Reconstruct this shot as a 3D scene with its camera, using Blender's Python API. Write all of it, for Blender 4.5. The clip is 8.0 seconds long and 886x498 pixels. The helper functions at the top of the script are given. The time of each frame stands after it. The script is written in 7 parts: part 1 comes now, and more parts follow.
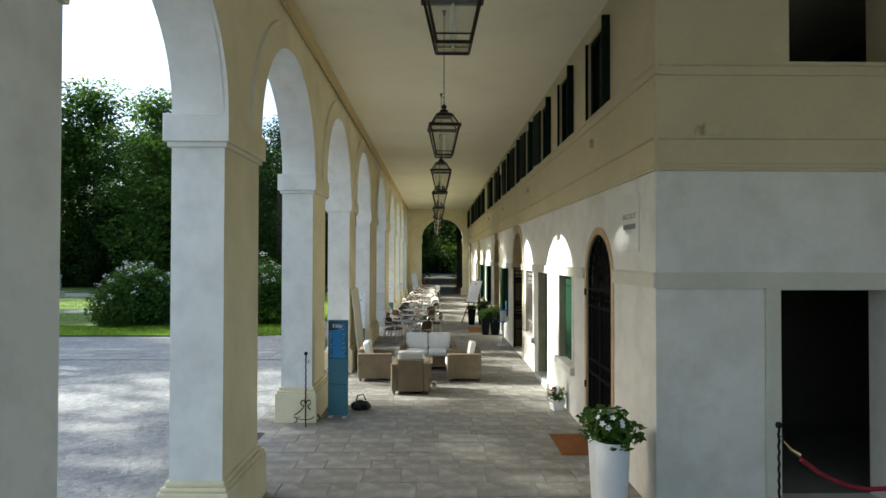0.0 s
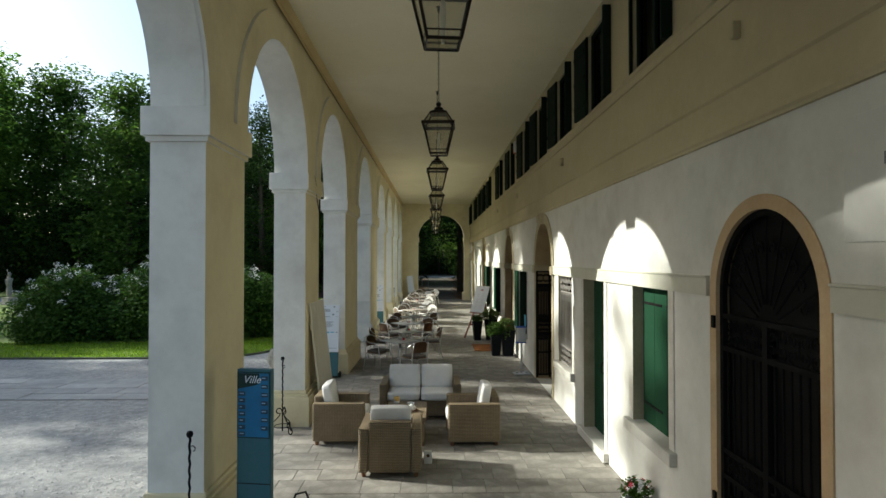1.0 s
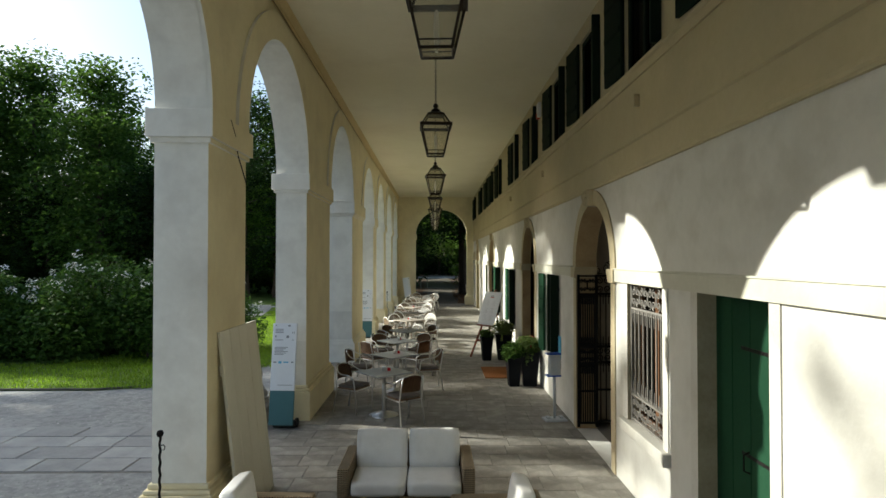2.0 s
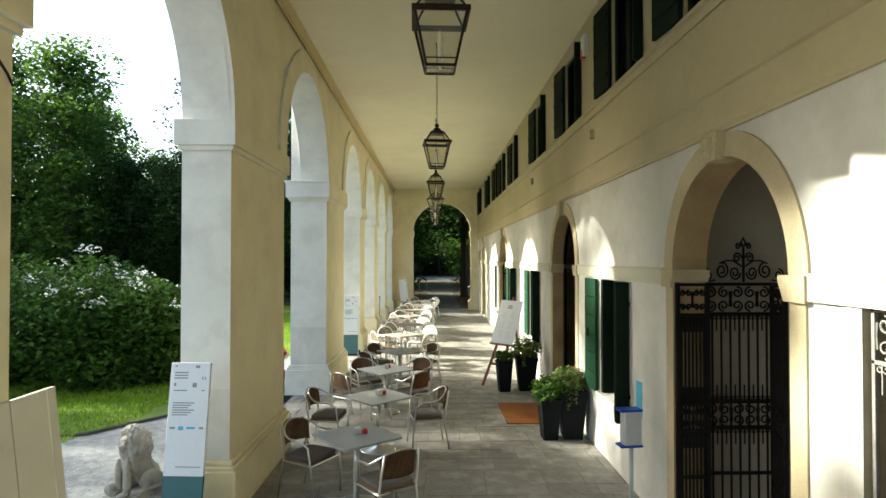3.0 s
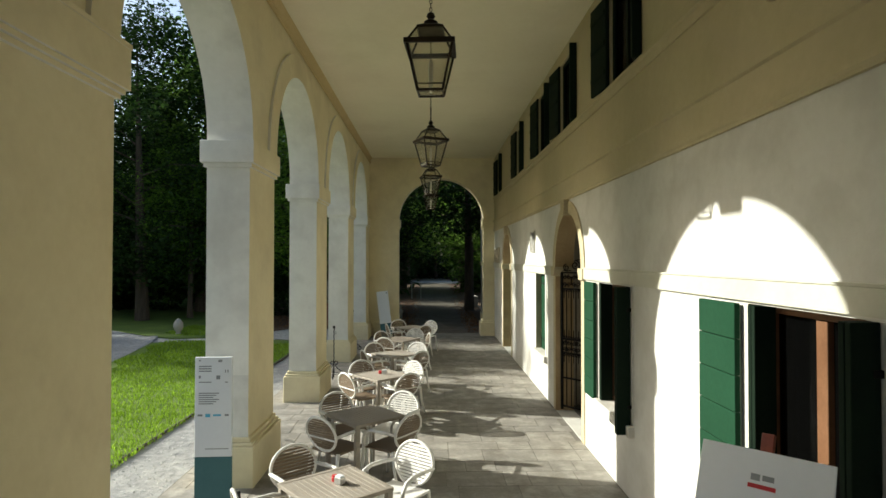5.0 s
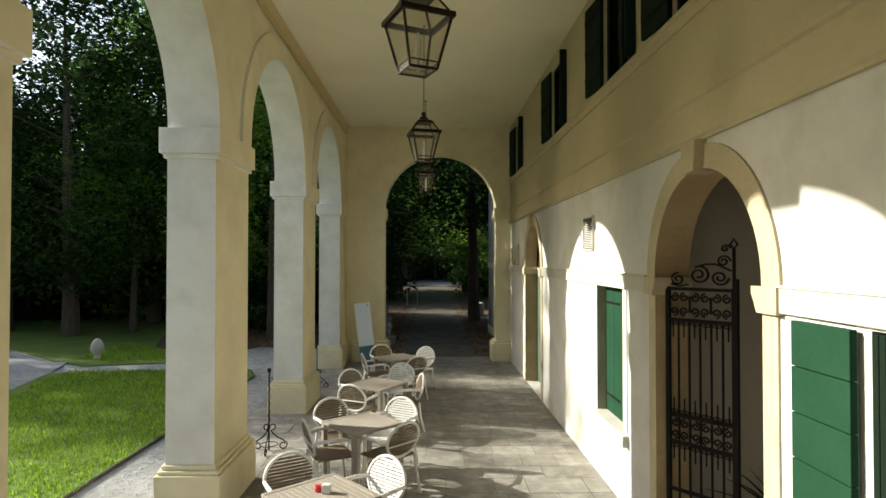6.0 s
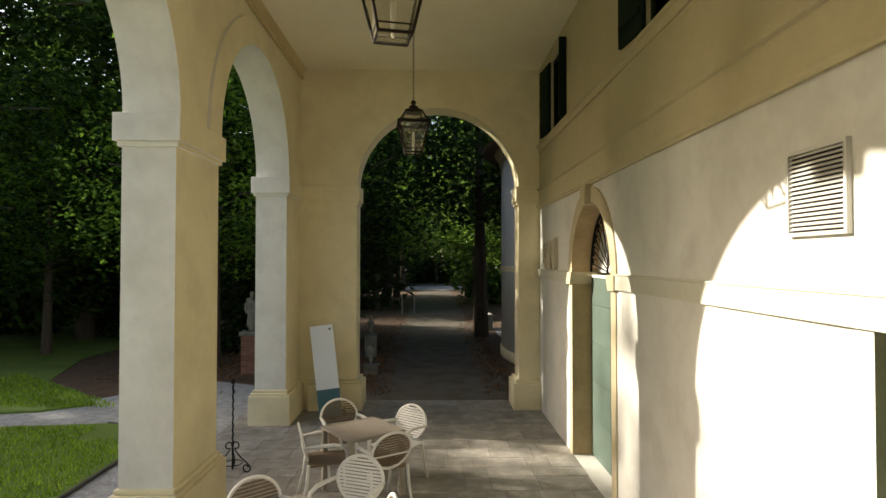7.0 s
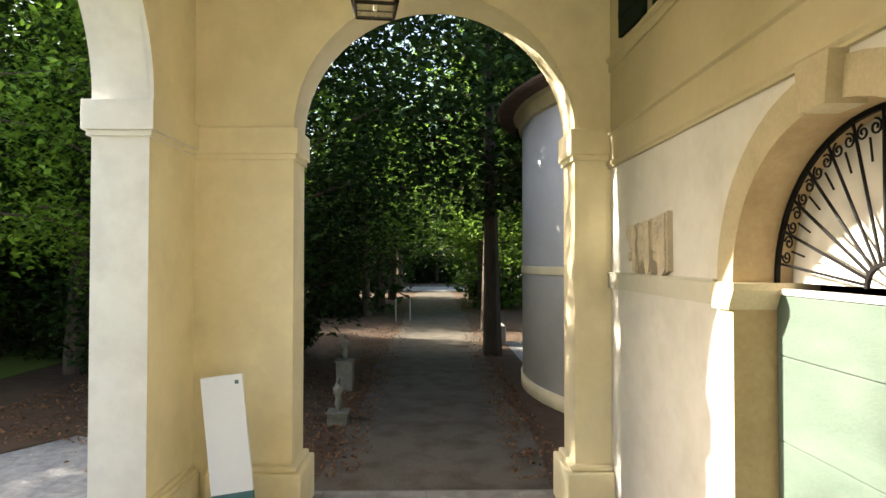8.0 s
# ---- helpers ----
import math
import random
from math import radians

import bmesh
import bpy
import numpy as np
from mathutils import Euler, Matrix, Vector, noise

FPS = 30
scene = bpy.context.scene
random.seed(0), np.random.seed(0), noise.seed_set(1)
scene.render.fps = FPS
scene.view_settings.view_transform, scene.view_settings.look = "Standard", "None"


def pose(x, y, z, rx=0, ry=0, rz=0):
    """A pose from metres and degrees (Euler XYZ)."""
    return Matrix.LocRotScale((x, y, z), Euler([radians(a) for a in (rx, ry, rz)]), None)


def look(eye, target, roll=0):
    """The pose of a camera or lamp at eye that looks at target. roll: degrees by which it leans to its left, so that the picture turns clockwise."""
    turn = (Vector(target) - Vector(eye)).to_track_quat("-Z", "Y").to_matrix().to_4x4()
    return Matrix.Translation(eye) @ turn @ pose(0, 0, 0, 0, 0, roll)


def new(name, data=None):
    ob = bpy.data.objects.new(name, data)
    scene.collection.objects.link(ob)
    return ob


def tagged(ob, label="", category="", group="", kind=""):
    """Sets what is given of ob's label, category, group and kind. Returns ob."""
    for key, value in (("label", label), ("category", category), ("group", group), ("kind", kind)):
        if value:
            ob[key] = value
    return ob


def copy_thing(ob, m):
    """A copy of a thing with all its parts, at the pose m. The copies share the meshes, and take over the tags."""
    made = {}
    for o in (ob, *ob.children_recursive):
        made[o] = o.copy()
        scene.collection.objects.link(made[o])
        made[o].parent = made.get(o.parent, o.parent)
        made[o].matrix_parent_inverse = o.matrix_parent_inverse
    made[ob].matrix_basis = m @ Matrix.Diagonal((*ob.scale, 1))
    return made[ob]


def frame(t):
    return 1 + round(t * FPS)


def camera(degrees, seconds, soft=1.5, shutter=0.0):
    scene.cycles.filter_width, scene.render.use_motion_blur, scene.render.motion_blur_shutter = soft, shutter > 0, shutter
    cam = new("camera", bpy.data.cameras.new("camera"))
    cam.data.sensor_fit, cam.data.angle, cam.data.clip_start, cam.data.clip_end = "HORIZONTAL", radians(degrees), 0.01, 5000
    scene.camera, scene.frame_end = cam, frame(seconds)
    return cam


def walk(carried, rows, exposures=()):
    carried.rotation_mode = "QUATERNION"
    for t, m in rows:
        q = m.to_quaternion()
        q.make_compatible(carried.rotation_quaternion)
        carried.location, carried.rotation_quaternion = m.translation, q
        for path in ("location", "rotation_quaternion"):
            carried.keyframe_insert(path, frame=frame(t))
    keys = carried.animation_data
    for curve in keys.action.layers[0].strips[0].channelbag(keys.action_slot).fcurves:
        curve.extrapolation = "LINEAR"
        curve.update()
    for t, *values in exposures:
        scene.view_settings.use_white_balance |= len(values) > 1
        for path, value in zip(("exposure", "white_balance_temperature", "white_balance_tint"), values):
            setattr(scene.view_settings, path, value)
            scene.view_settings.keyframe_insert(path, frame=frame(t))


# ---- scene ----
cam = camera(74.5, 8.0)
PATH = [
    (0, (-0.195, -0.517, 2.665), (-0.1693, 1.4830, 2.6949), 0.10),
    (0.5, (-0.170, 1.582, 2.690), (-0.1450, 3.5814, 2.7175), -0.10),
    (1, (-0.135, 3.744, 2.656), (-0.1063, 5.7432, 2.6883), -0.02),
    (1.5, (-0.087, 5.797, 2.649), (-0.0590, 7.7962, 2.6807), 0.00),
    (3, (-0.128, 11.269, 2.606), (-0.0971, 13.2682, 2.6382), -0.02),
    (3.5, (-0.144, 13.425, 2.624), (-0.1099, 15.4242, 2.6565), -0.05),
    (4, (-0.130, 15.911, 2.623), (-0.0923, 17.9105, 2.6569), 0.01),
    (4.5, (-0.101, 18.361, 2.623), (-0.0611, 20.3602, 2.6575), 0.05),
    (6, (0.015, 25.575, 2.673), (0.0590, 27.5747, 2.7064), -0.00),
    (6.5, (0.110, 27.988, 2.659), (0.1483, 29.9875, 2.6956), 0.03),
    (7, (0.180, 30.342, 2.651), (0.2166, 32.3408, 2.6923), 0.03),
    (7.5, (0.228, 32.546, 2.629), (0.2589, 34.5454, 2.6683), 0.05),
    (8, (0.270, 34.804, 2.640), (0.3025, 36.8034, 2.6763), 0.05),
]
walk(cam, [(t, look(eye, target, roll)) for t, eye, target, roll in PATH], [(0,1.5,5950,5),(0.5,1.3,6000,4),(1.0,0.9,6050,4),(1.5,0.55,6100,5),(3,1.9,6250,2),(3.5,1.52,6200,2),(4,1.35,6200,4),(4.5,0.73,6200,4),(6,1.05,6350,6),(6.5,0.75,6650,9),(7,1.27,6850,11),(7.5,2.15,6750,12),(8,2.52,6850,14)])

# ---- light ----
SUN_WAY = Vector((1.0, -0.24, -0.50)).normalized()
world = bpy.data.worlds.new("sky")
scene.world = world
world.use_nodes = True
wn = world.node_tree.nodes
sky = wn.new("ShaderNodeTexSky")
sky.sky_type, sky.sun_disc = "NISHITA", False
sky.sun_elevation = math.asin(-SUN_WAY.z)
sky.sun_rotation = math.atan2(-SUN_WAY.x, -SUN_WAY.y)
sky.air_density, sky.dust_density, sky.ozone_density = 1.0, 3.0, 1.0
wn["Background"].inputs["Strength"].default_value = 0.13
world.node_tree.links.new(sky.outputs["Color"], wn["Background"].inputs["Color"])
sun = new("sun", bpy.data.lights.new("sun", "SUN"))
sun.data.energy, sun.data.angle, sun.data.color = 5.0, radians(0.6), (1.0, 0.93, 0.80)
sun.matrix_world = look((0, 0, 30), Vector((0, 0, 30)) + SUN_WAY)

# ---- measures ----
WX = 2.12            # face of the long wall
IX, OX = -2.20, -2.70  # inner and outer face of the arcade
EY = 40.85           # face of the end wall
CEIL = 6.12
SPRING = 4.02
PIERS = [(-2.6, -1.55), (1.45, 2.62), (5.03, 6.10), (9.02, 10.09), (13.08, 14.15), (17.24, 19.35), (22.55, 24.70),
         (27.63, 28.70), (31.64, 32.71), (35.78, 36.85), (39.89, EY)]


# ---- mesh helpers ----
def mesh_object(name, bm, material, parent=None, label="", smooth=False):
    me = bpy.data.meshes.new(name)
    bmesh.ops.recalc_face_normals(bm, faces=bm.faces)
    bm.to_mesh(me)
    bm.free()
    for m in material if isinstance(material, (list, tuple)) else [material]:
        me.materials.append(m)
    if smooth:
        for f in me.polygons:
            f.use_smooth = True
    ob = new(name, me)
    if parent:
        ob.parent = parent
    if label:
        ob["label"] = label
    if name in ("stems", "scrollwork", "spear_row", "cups", "chain") or name.endswith("_bars"):
        ob["kind"] = "stuff"
    return ob


def part(name, bm, material, parent, label="", smooth=False):
    return mesh_object(name, bm, material, parent, label, smooth)


def structure(name, bm, material, label, category="", smooth=False):
    return tagged(mesh_object(name, bm, material, None, "", smooth), label, category or name.split("_")[0], "", "structure")


def empty(name, m=None, label="", category="", group=""):
    e = new(name)
    e.empty_display_size = 0.1
    if m is not None:
        e.matrix_world = m
    return tagged(e, label, category, group)


def box(bm, x0, x1, y0, y1, z0, z1, bevel=0.0, m=None):
    r = bmesh.ops.create_cube(bm, size=1)
    vs = r["verts"]
    for v in vs:
        v.co = Vector((x0 + (v.co.x + 0.5) * (x1 - x0), y0 + (v.co.y + 0.5) * (y1 - y0), z0 + (v.co.z + 0.5) * (z1 - z0)))
    if bevel:
        es = list({e for v in vs for e in v.link_edges})
        r = bmesh.ops.bevel(bm, geom=es, offset=bevel, segments=2, affect="EDGES", profile=0.5)
        vs = list({v for f in r["faces"] for v in f.verts} | {v for v in vs if v.is_valid})
    if m is not None:
        bmesh.ops.transform(bm, matrix=m, verts=[v for v in vs if v.is_valid])
    return vs


def prism(bm, poly, axis, a0, a1):
    """A flat outline, extruded along one axis. poly: for axis x pairs (y, z); y: (x, z); z: (x, y)."""
    def at(p, a):
        return {"x": (a, p[0], p[1]), "y": (p[0], a, p[1]), "z": (p[0], p[1], a)}[axis]
    lo = [bm.verts.new(at(p, a0)) for p in poly]
    hi = [bm.verts.new(at(p, a1)) for p in poly]
    bm.faces.new(lo)
    bm.faces.new(hi[::-1])
    n = len(poly)
    for i in range(n):
        bm.faces.new((lo[i], hi[i], hi[(i + 1) % n], lo[(i + 1) % n]))


def arc(c, z, r, n=28, a0=0.0, a1=180.0):
    return [(c + r * math.cos(radians(a0 + (a1 - a0) * i / n)), z + r * math.sin(radians(a0 + (a1 - a0) * i / n))) for i in range(n + 1)]


def ring(bm, c, z, r0, r1, axis, a0, a1, n=28, leg=0.0):
    """A half ring (archivolt) with optional straight legs."""
    outer, inner = arc(c, z, r1, n), arc(c, z, r0, n)
    if leg:
        outer = [(c + r1, z - leg)] + outer + [(c - r1, z - leg)]
        inner = [(c + r0, z - leg)] + inner + [(c - r0, z - leg)]
    for i in range(len(outer) - 1):
        prism(bm, [outer[i], outer[i + 1], inner[i + 1], inner[i]], axis, a0, a1)
    bmesh.ops.remove_doubles(bm, verts=bm.verts, dist=0.0004)


def wall(bm, axis, a0, a1, s0, s1, z0, z1, openings):
    """A wall between a0 and a1 in thickness, from s0 to s1 along it; openings: (from, to, bottom, top of the straight sides, arched)."""
    def bx(p, q, lo, hi):
        if q - p > 1e-4 and hi - lo > 1e-4:
            prism(bm, [(p, lo), (q, lo), (q, hi), (p, hi)], axis, a0, a1)
    at = s0
    for o0, o1, b, t, arched in sorted(openings):
        bx(at, o0, z0, z1)
        bx(o0, o1, z0, b)
        if arched:
            prism(bm, [(o0, z1), (o1, z1)] + arc((o0 + o1) / 2, t, (o1 - o0) / 2), axis, a0, a1)
        else:
            bx(o0, o1, t, z1)
        at = o1
    bx(at, s1, z0, z1)


def tube(bm, pts, r, n=8, closed=False):
    """A round bar along points. r: one radius, or one for each point."""
    pts = [Vector(p) for p in pts]
    rs = list(r) if isinstance(r, (list, tuple)) else [r] * len(pts)
    rings, side = [], None
    for i, p in enumerate(pts):
        a = pts[i - 1] if i or closed else p
        b = pts[(i + 1) % len(pts)] if i < len(pts) - 1 or closed else p
        way = (b - a).normalized()
        if side is None:
            side = way.orthogonal().normalized()
        side = (side - way * side.dot(way)).normalized()
        up = way.cross(side)
        rings.append([bm.verts.new(p + (side * math.cos(2 * math.pi * k / n) + up * math.sin(2 * math.pi * k / n)) * rs[i]) for k in range(n)])
    for i in range(len(rings) - (0 if closed else 1)):
        p, q = rings[i], rings[(i + 1) % len(rings)]
        for k in range(n):
            bm.faces.new((p[k], p[(k + 1) % n], q[(k + 1) % n], q[k]))
    if not closed:
        bm.faces.new(rings[0][::-1])
        bm.faces.new(rings[-1])


def lathe(bm, prof, n=20, m=None, square=False):
    """A turned body: prof is pairs (radius, height). square: four-sided, radius to the flat side."""
    k = 4 if square else n
    rings = []
    for r, z in prof:
        rr = r * math.sqrt(2) if square else r
        off = math.pi / 4 if square else 0
        rings.append([bm.verts.new((rr * math.cos(off + 2 * math.pi * i / k), rr * math.sin(off + 2 * math.pi * i / k), z)) for i in range(k)])
    for a, b in zip(rings, rings[1:]):
        for i in range(k):
            bm.faces.new((a[i], a[(i + 1) % k], b[(i + 1) % k], b[i]))
    bm.faces.new(rings[0][::-1])
    bm.faces.new(rings[-1])
    if m is not None:
        bmesh.ops.transform(bm, matrix=m, verts=[v for q in rings for v in q])


# ---- materials ----
def surface(name, c1, c2, rough=0.8, scale=3.0, fine=40.0, bump=0.1, metal=0.0, stain=None, stain_amount=0.35, stain_scale=0.6,
            stretch=(1, 1, 1), blotch=None, island=0.0, object_random=0.0, spec=0.3, translucent=0.0):
    """Two colours mixed by coarse and fine noise, stains with a shape of their own, grain in the relief."""
    m = bpy.data.materials.new(name)
    m.use_nodes = True
    nt = m.node_tree
    N, L = nt.nodes, nt.links
    b = N["Principled BSDF"]
    b.inputs["Metallic"].default_value = metal
    b.inputs["Specular IOR Level"].default_value = spec
    co = N.new("ShaderNodeTexCoord")
    mp = N.new("ShaderNodeMapping")
    mp.inputs["Scale"].default_value = stretch
    geo = N.new("ShaderNodeNewGeometry")
    L.new(geo.outputs["Position"] if stretch == (1, 1, 1) and not object_random else co.outputs["Object"], mp.inputs["Vector"])

    def noise_node(s, detail=6, r=0.6):
        n = N.new("ShaderNodeTexNoise")
        n.inputs["Scale"].default_value, n.inputs["Detail"].default_value, n.inputs["Roughness"].default_value = s, detail, r
        L.new(mp.outputs["Vector"], n.inputs["Vector"])
        return n
    coarse, grain = noise_node(scale), noise_node(fine, 4)
    add = N.new("ShaderNodeMath")
    add.operation = "MULTIPLY_ADD"
    L.new(grain.outputs["Fac"], add.inputs[0])
    add.inputs[1].default_value = 0.45
    L.new(coarse.outputs["Fac"], add.inputs[2])
    ramp = N.new("ShaderNodeMapRange")
    ramp.inputs["From Min"].default_value, ramp.inputs["From Max"].default_value = 0.45, 1.0
    L.new(add.outputs[0], ramp.inputs["Value"])
    mix = N.new("ShaderNodeMix")
    mix.data_type = "RGBA"
    mix.inputs["A"].default_value, mix.inputs["B"].default_value = (*c1, 1), (*c2, 1)
    L.new(ramp.outputs["Result"], mix.inputs["Factor"])
    col = mix.outputs["Result"]
    if stain:
        sn = noise_node(stain_scale, 8, 0.65)
        sr = N.new("ShaderNodeMapRange")
        sr.inputs["From Min"].default_value, sr.inputs["From Max"].default_value = 0.52, 0.75
        sr.inputs["To Max"].default_value = stain_amount
        L.new(sn.outputs["Fac"], sr.inputs["Value"])
        m2 = N.new("ShaderNodeMix")
        m2.data_type = "RGBA"
        L.new(sr.outputs["Result"], m2.inputs["Factor"])
        L.new(col, m2.inputs["A"])
        m2.inputs["B"].default_value = (*stain, 1)
        col = m2.outputs["Result"]
    if blotch:
        colour, amount, size = blotch
        sn = noise_node(size, 5, 0.55)
        sr = N.new("ShaderNodeMapRange")
        sr.inputs["From Min"].default_value, sr.inputs["From Max"].default_value = 0.46, 0.68
        sr.inputs["To Max"].default_value = amount
        L.new(sn.outputs["Fac"], sr.inputs["Value"])
        m3 = N.new("ShaderNodeMix")
        m3.data_type = "RGBA"
        L.new(sr.outputs["Result"], m3.inputs["Factor"])
        L.new(col, m3.inputs["A"])
        m3.inputs["B"].default_value = (*colour, 1)
        col = m3.outputs["Result"]
    if island or object_random:
        if island:
            src = geo.outputs["Random Per Island"]
        else:
            src = N.new("ShaderNodeObjectInfo").outputs["Random"]
        hs = N.new("ShaderNodeHueSaturation")
        vr = N.new("ShaderNodeMapRange")
        amount = island or object_random
        vr.inputs["To Min"].default_value, vr.inputs["To Max"].default_value = 1 - amount, 1 + amount
        L.new(src, vr.inputs["Value"])
        L.new(vr.outputs["Result"], hs.inputs["Value"])
        L.new(col, hs.inputs["Color"])
        col = hs.outputs["Color"]
    L.new(col, b.inputs["Base Color"])
    rr = N.new("ShaderNodeMapRange")
    rr.inputs["To Min"].default_value, rr.inputs["To Max"].default_value = max(rough - 0.12, 0.02), min(rough + 0.1, 1)
    L.new(coarse.outputs["Fac"], rr.inputs["Value"])
    L.new(rr.outputs["Result"], b.inputs["Roughness"])
    if bump:
        bp = N.new("ShaderNodeBump")
        bp.inputs["Strength"].default_value, bp.inputs["Distance"].default_value = min(1.0, bump * 4), 0.02
        L.new(add.outputs[0], bp.inputs["Height"])
        L.new(bp.outputs["Normal"], b.inputs["Normal"])
    if translucent:
        tr = N.new("ShaderNodeBsdfTranslucent")
        L.new(col, tr.inputs["Color"])
        ms = N.new("ShaderNodeMixShader")
        ms.inputs["Fac"].default_value = translucent
        L.new(b.outputs["BSDF"], ms.inputs[1])
        L.new(tr.outputs["BSDF"], ms.inputs[2])
        L.new(ms.outputs["Shader"], N["Material Output"].inputs["Surface"])
    return m


def glass(name, tint=(0.9, 0.95, 0.92), rough=0.02, clear=0.85, base=(0.01, 0.01, 0.01)):
    m = bpy.data.materials.new(name)
    m.use_nodes = True
    N, L = m.node_tree.nodes, m.node_tree.links
    b = N["Principled BSDF"]
    b.inputs["Base Color"].default_value = (*base, 1)
    t = N.new("ShaderNodeBsdfTransparent")
    t.inputs["Color"].default_value = (*tint, 1)
    ms = N.new("ShaderNodeMixShader")
    ms.inputs["Fac"].default_value = clear
    b.inputs["Roughness"].default_value = rough
    L.new(b.outputs["BSDF"], ms.inputs[1])
    L.new(t.outputs["BSDF"], ms.inputs[2])
    L.new(ms.outputs["Shader"], N["Material Output"].inputs["Surface"])
    return m


# Darker than the pier plaster: the wall's lower light is put into its colour.
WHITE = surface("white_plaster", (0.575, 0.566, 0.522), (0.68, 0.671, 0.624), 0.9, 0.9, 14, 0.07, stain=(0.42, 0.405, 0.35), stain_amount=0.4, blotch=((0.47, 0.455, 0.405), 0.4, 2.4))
CREAM = surface("cream_plaster", (0.74, 0.655, 0.42), (0.84, 0.765, 0.53), 0.9, 0.9, 14, 0.06, stain=(0.53, 0.45, 0.28), stain_amount=0.38, blotch=((0.60, 0.52, 0.34), 0.42, 1.7))
# Cream lightened so the ceiling's bounced light sits in its colour.
CEILLIT = surface("lit_ceiling_cream", (0.80, 0.735, 0.535), (0.87, 0.81, 0.62), 0.9, 0.7, 14, 0.03, stain=(0.62, 0.54, 0.36), stain_amount=0.35)
# The cream again, darkened: shade of the upper wall is put into the colour.
SHADECREAM = surface("shaded_cream_plaster", (0.45, 0.39, 0.24), (0.54, 0.475, 0.31), 0.9, 0.9, 14, 0.06, stain=(0.40, 0.335, 0.21), stain_amount=0.5, blotch=((0.46, 0.40, 0.27), 0.4, 2.0))
PIERWHITE = surface("pier_plaster", (0.74, 0.73, 0.67), (0.84, 0.83, 0.775), 0.9, 0.8, 14, 0.05, stain=(0.46, 0.435, 0.37), stain_amount=0.45, blotch=((0.55, 0.53, 0.48), 0.4, 2.6))
PIERGREY = surface("pier_lower_plaster", (0.65, 0.645, 0.60), (0.75, 0.74, 0.69), 0.9, 0.8, 14, 0.06, stain=(0.38, 0.36, 0.31), stain_amount=0.45, blotch=((0.44, 0.43, 0.39), 0.4, 2.6))
COURSE = surface("olive_white_limewash", (0.47, 0.465, 0.385), (0.57, 0.56, 0.475), 0.9, 0.9, 14, 0.05, stain=(0.36, 0.345, 0.27), stain_amount=0.4)
STONE = surface("pale_stone", (0.40, 0.338, 0.212), (0.54, 0.474, 0.32), 0.8, 2.5, 40, 0.08, stain=(0.33, 0.27, 0.18), stain_amount=0.45, stain_scale=1.6)
BROWNSTONE = surface("brown_reveal_stone", (0.32, 0.225, 0.115), (0.48, 0.37, 0.215), 0.85, 1.6, 30, 0.08, stain=(0.20, 0.115, 0.055), stain_amount=0.7, stain_scale=1.1)
SLAB = surface("floor_slab", (0.18, 0.17, 0.15), (0.31, 0.292, 0.26), 0.66, 1.6, 22, 0.2, stain=(0.14, 0.12, 0.095), stain_amount=0.7, stain_scale=1.3, blotch=((0.42, 0.40, 0.355), 0.6, 4.5), object_random=0.12)
OLDSTONE = surface("mossy_reveal_stone", (0.27, 0.24, 0.165), (0.42, 0.385, 0.285), 0.9, 1.8, 30, 0.1, stain=(0.15, 0.135, 0.075), stain_amount=0.65, stain_scale=1.4)
JOINT = surface("floor_joint", (0.16, 0.15, 0.13), (0.25, 0.235, 0.205), 0.95, 2, 30, 0.1)
GRAVEL = surface("gravel", (0.16, 0.165, 0.167), (0.42, 0.42, 0.405), 0.95, 9.0, 70, 0.5, stain=(0.22, 0.215, 0.205), stain_amount=0.55, stain_scale=0.35, blotch=((0.42, 0.415, 0.395), 0.35, 1.3))
GREEN = surface("green_paint", (0.011, 0.042, 0.021), (0.017, 0.058, 0.031), 0.72, 2, 30, 0.03, spec=0.07, stain=(0.012, 0.06, 0.03), stain_amount=0.3)
# Near-black green: shade on turned and upper leaves is put into the colour.
SHADEGREEN = surface("shaded_green_paint", (0.005, 0.011, 0.007), (0.009, 0.019, 0.011), 0.7, 2, 30, 0.03, spec=0.08)
IRON = surface("wrought_iron", (0.005, 0.005, 0.0055), (0.014, 0.013, 0.0125), 0.6, 6, 60, 0.06, spec=0.08, stain=(0.05, 0.03, 0.02), stain_amount=0.12)
WOOD = surface("brown_wood", (0.10, 0.045, 0.02), (0.20, 0.10, 0.05), 0.5, 3, 40, 0.05)
BLACKIRON = surface("black_iron", (0.003, 0.003, 0.0033), (0.008, 0.008, 0.008), 0.7, 6, 60, 0.05, spec=0.06)
SILL = surface("white_sill_stone", (0.50, 0.49, 0.445), (0.62, 0.605, 0.555), 0.85, 2.5, 40, 0.08, stain=(0.36, 0.33, 0.27), stain_amount=0.5, stain_scale=1.6)
OCHRE = surface("ochre_limewash", (0.56, 0.44, 0.22), (0.68, 0.56, 0.31), 0.9, 1.2, 14, 0.05, stain=(0.42, 0.32, 0.16), stain_amount=0.5)
# Plasters that carry the unlit rooms' shade in their colour.
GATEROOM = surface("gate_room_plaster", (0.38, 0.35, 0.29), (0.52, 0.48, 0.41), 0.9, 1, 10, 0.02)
ROOMSHADE = surface("room_shade_plaster", (0.07, 0.062, 0.052), (0.11, 0.10, 0.085), 0.9, 1, 10, 0.02)
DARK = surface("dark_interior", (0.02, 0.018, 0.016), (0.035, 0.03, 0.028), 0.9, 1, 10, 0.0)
METAL = surface("grey_metal", (0.46, 0.45, 0.41), (0.58, 0.57, 0.53), 0.5, 4, 40, 0.03, metal=0.1)

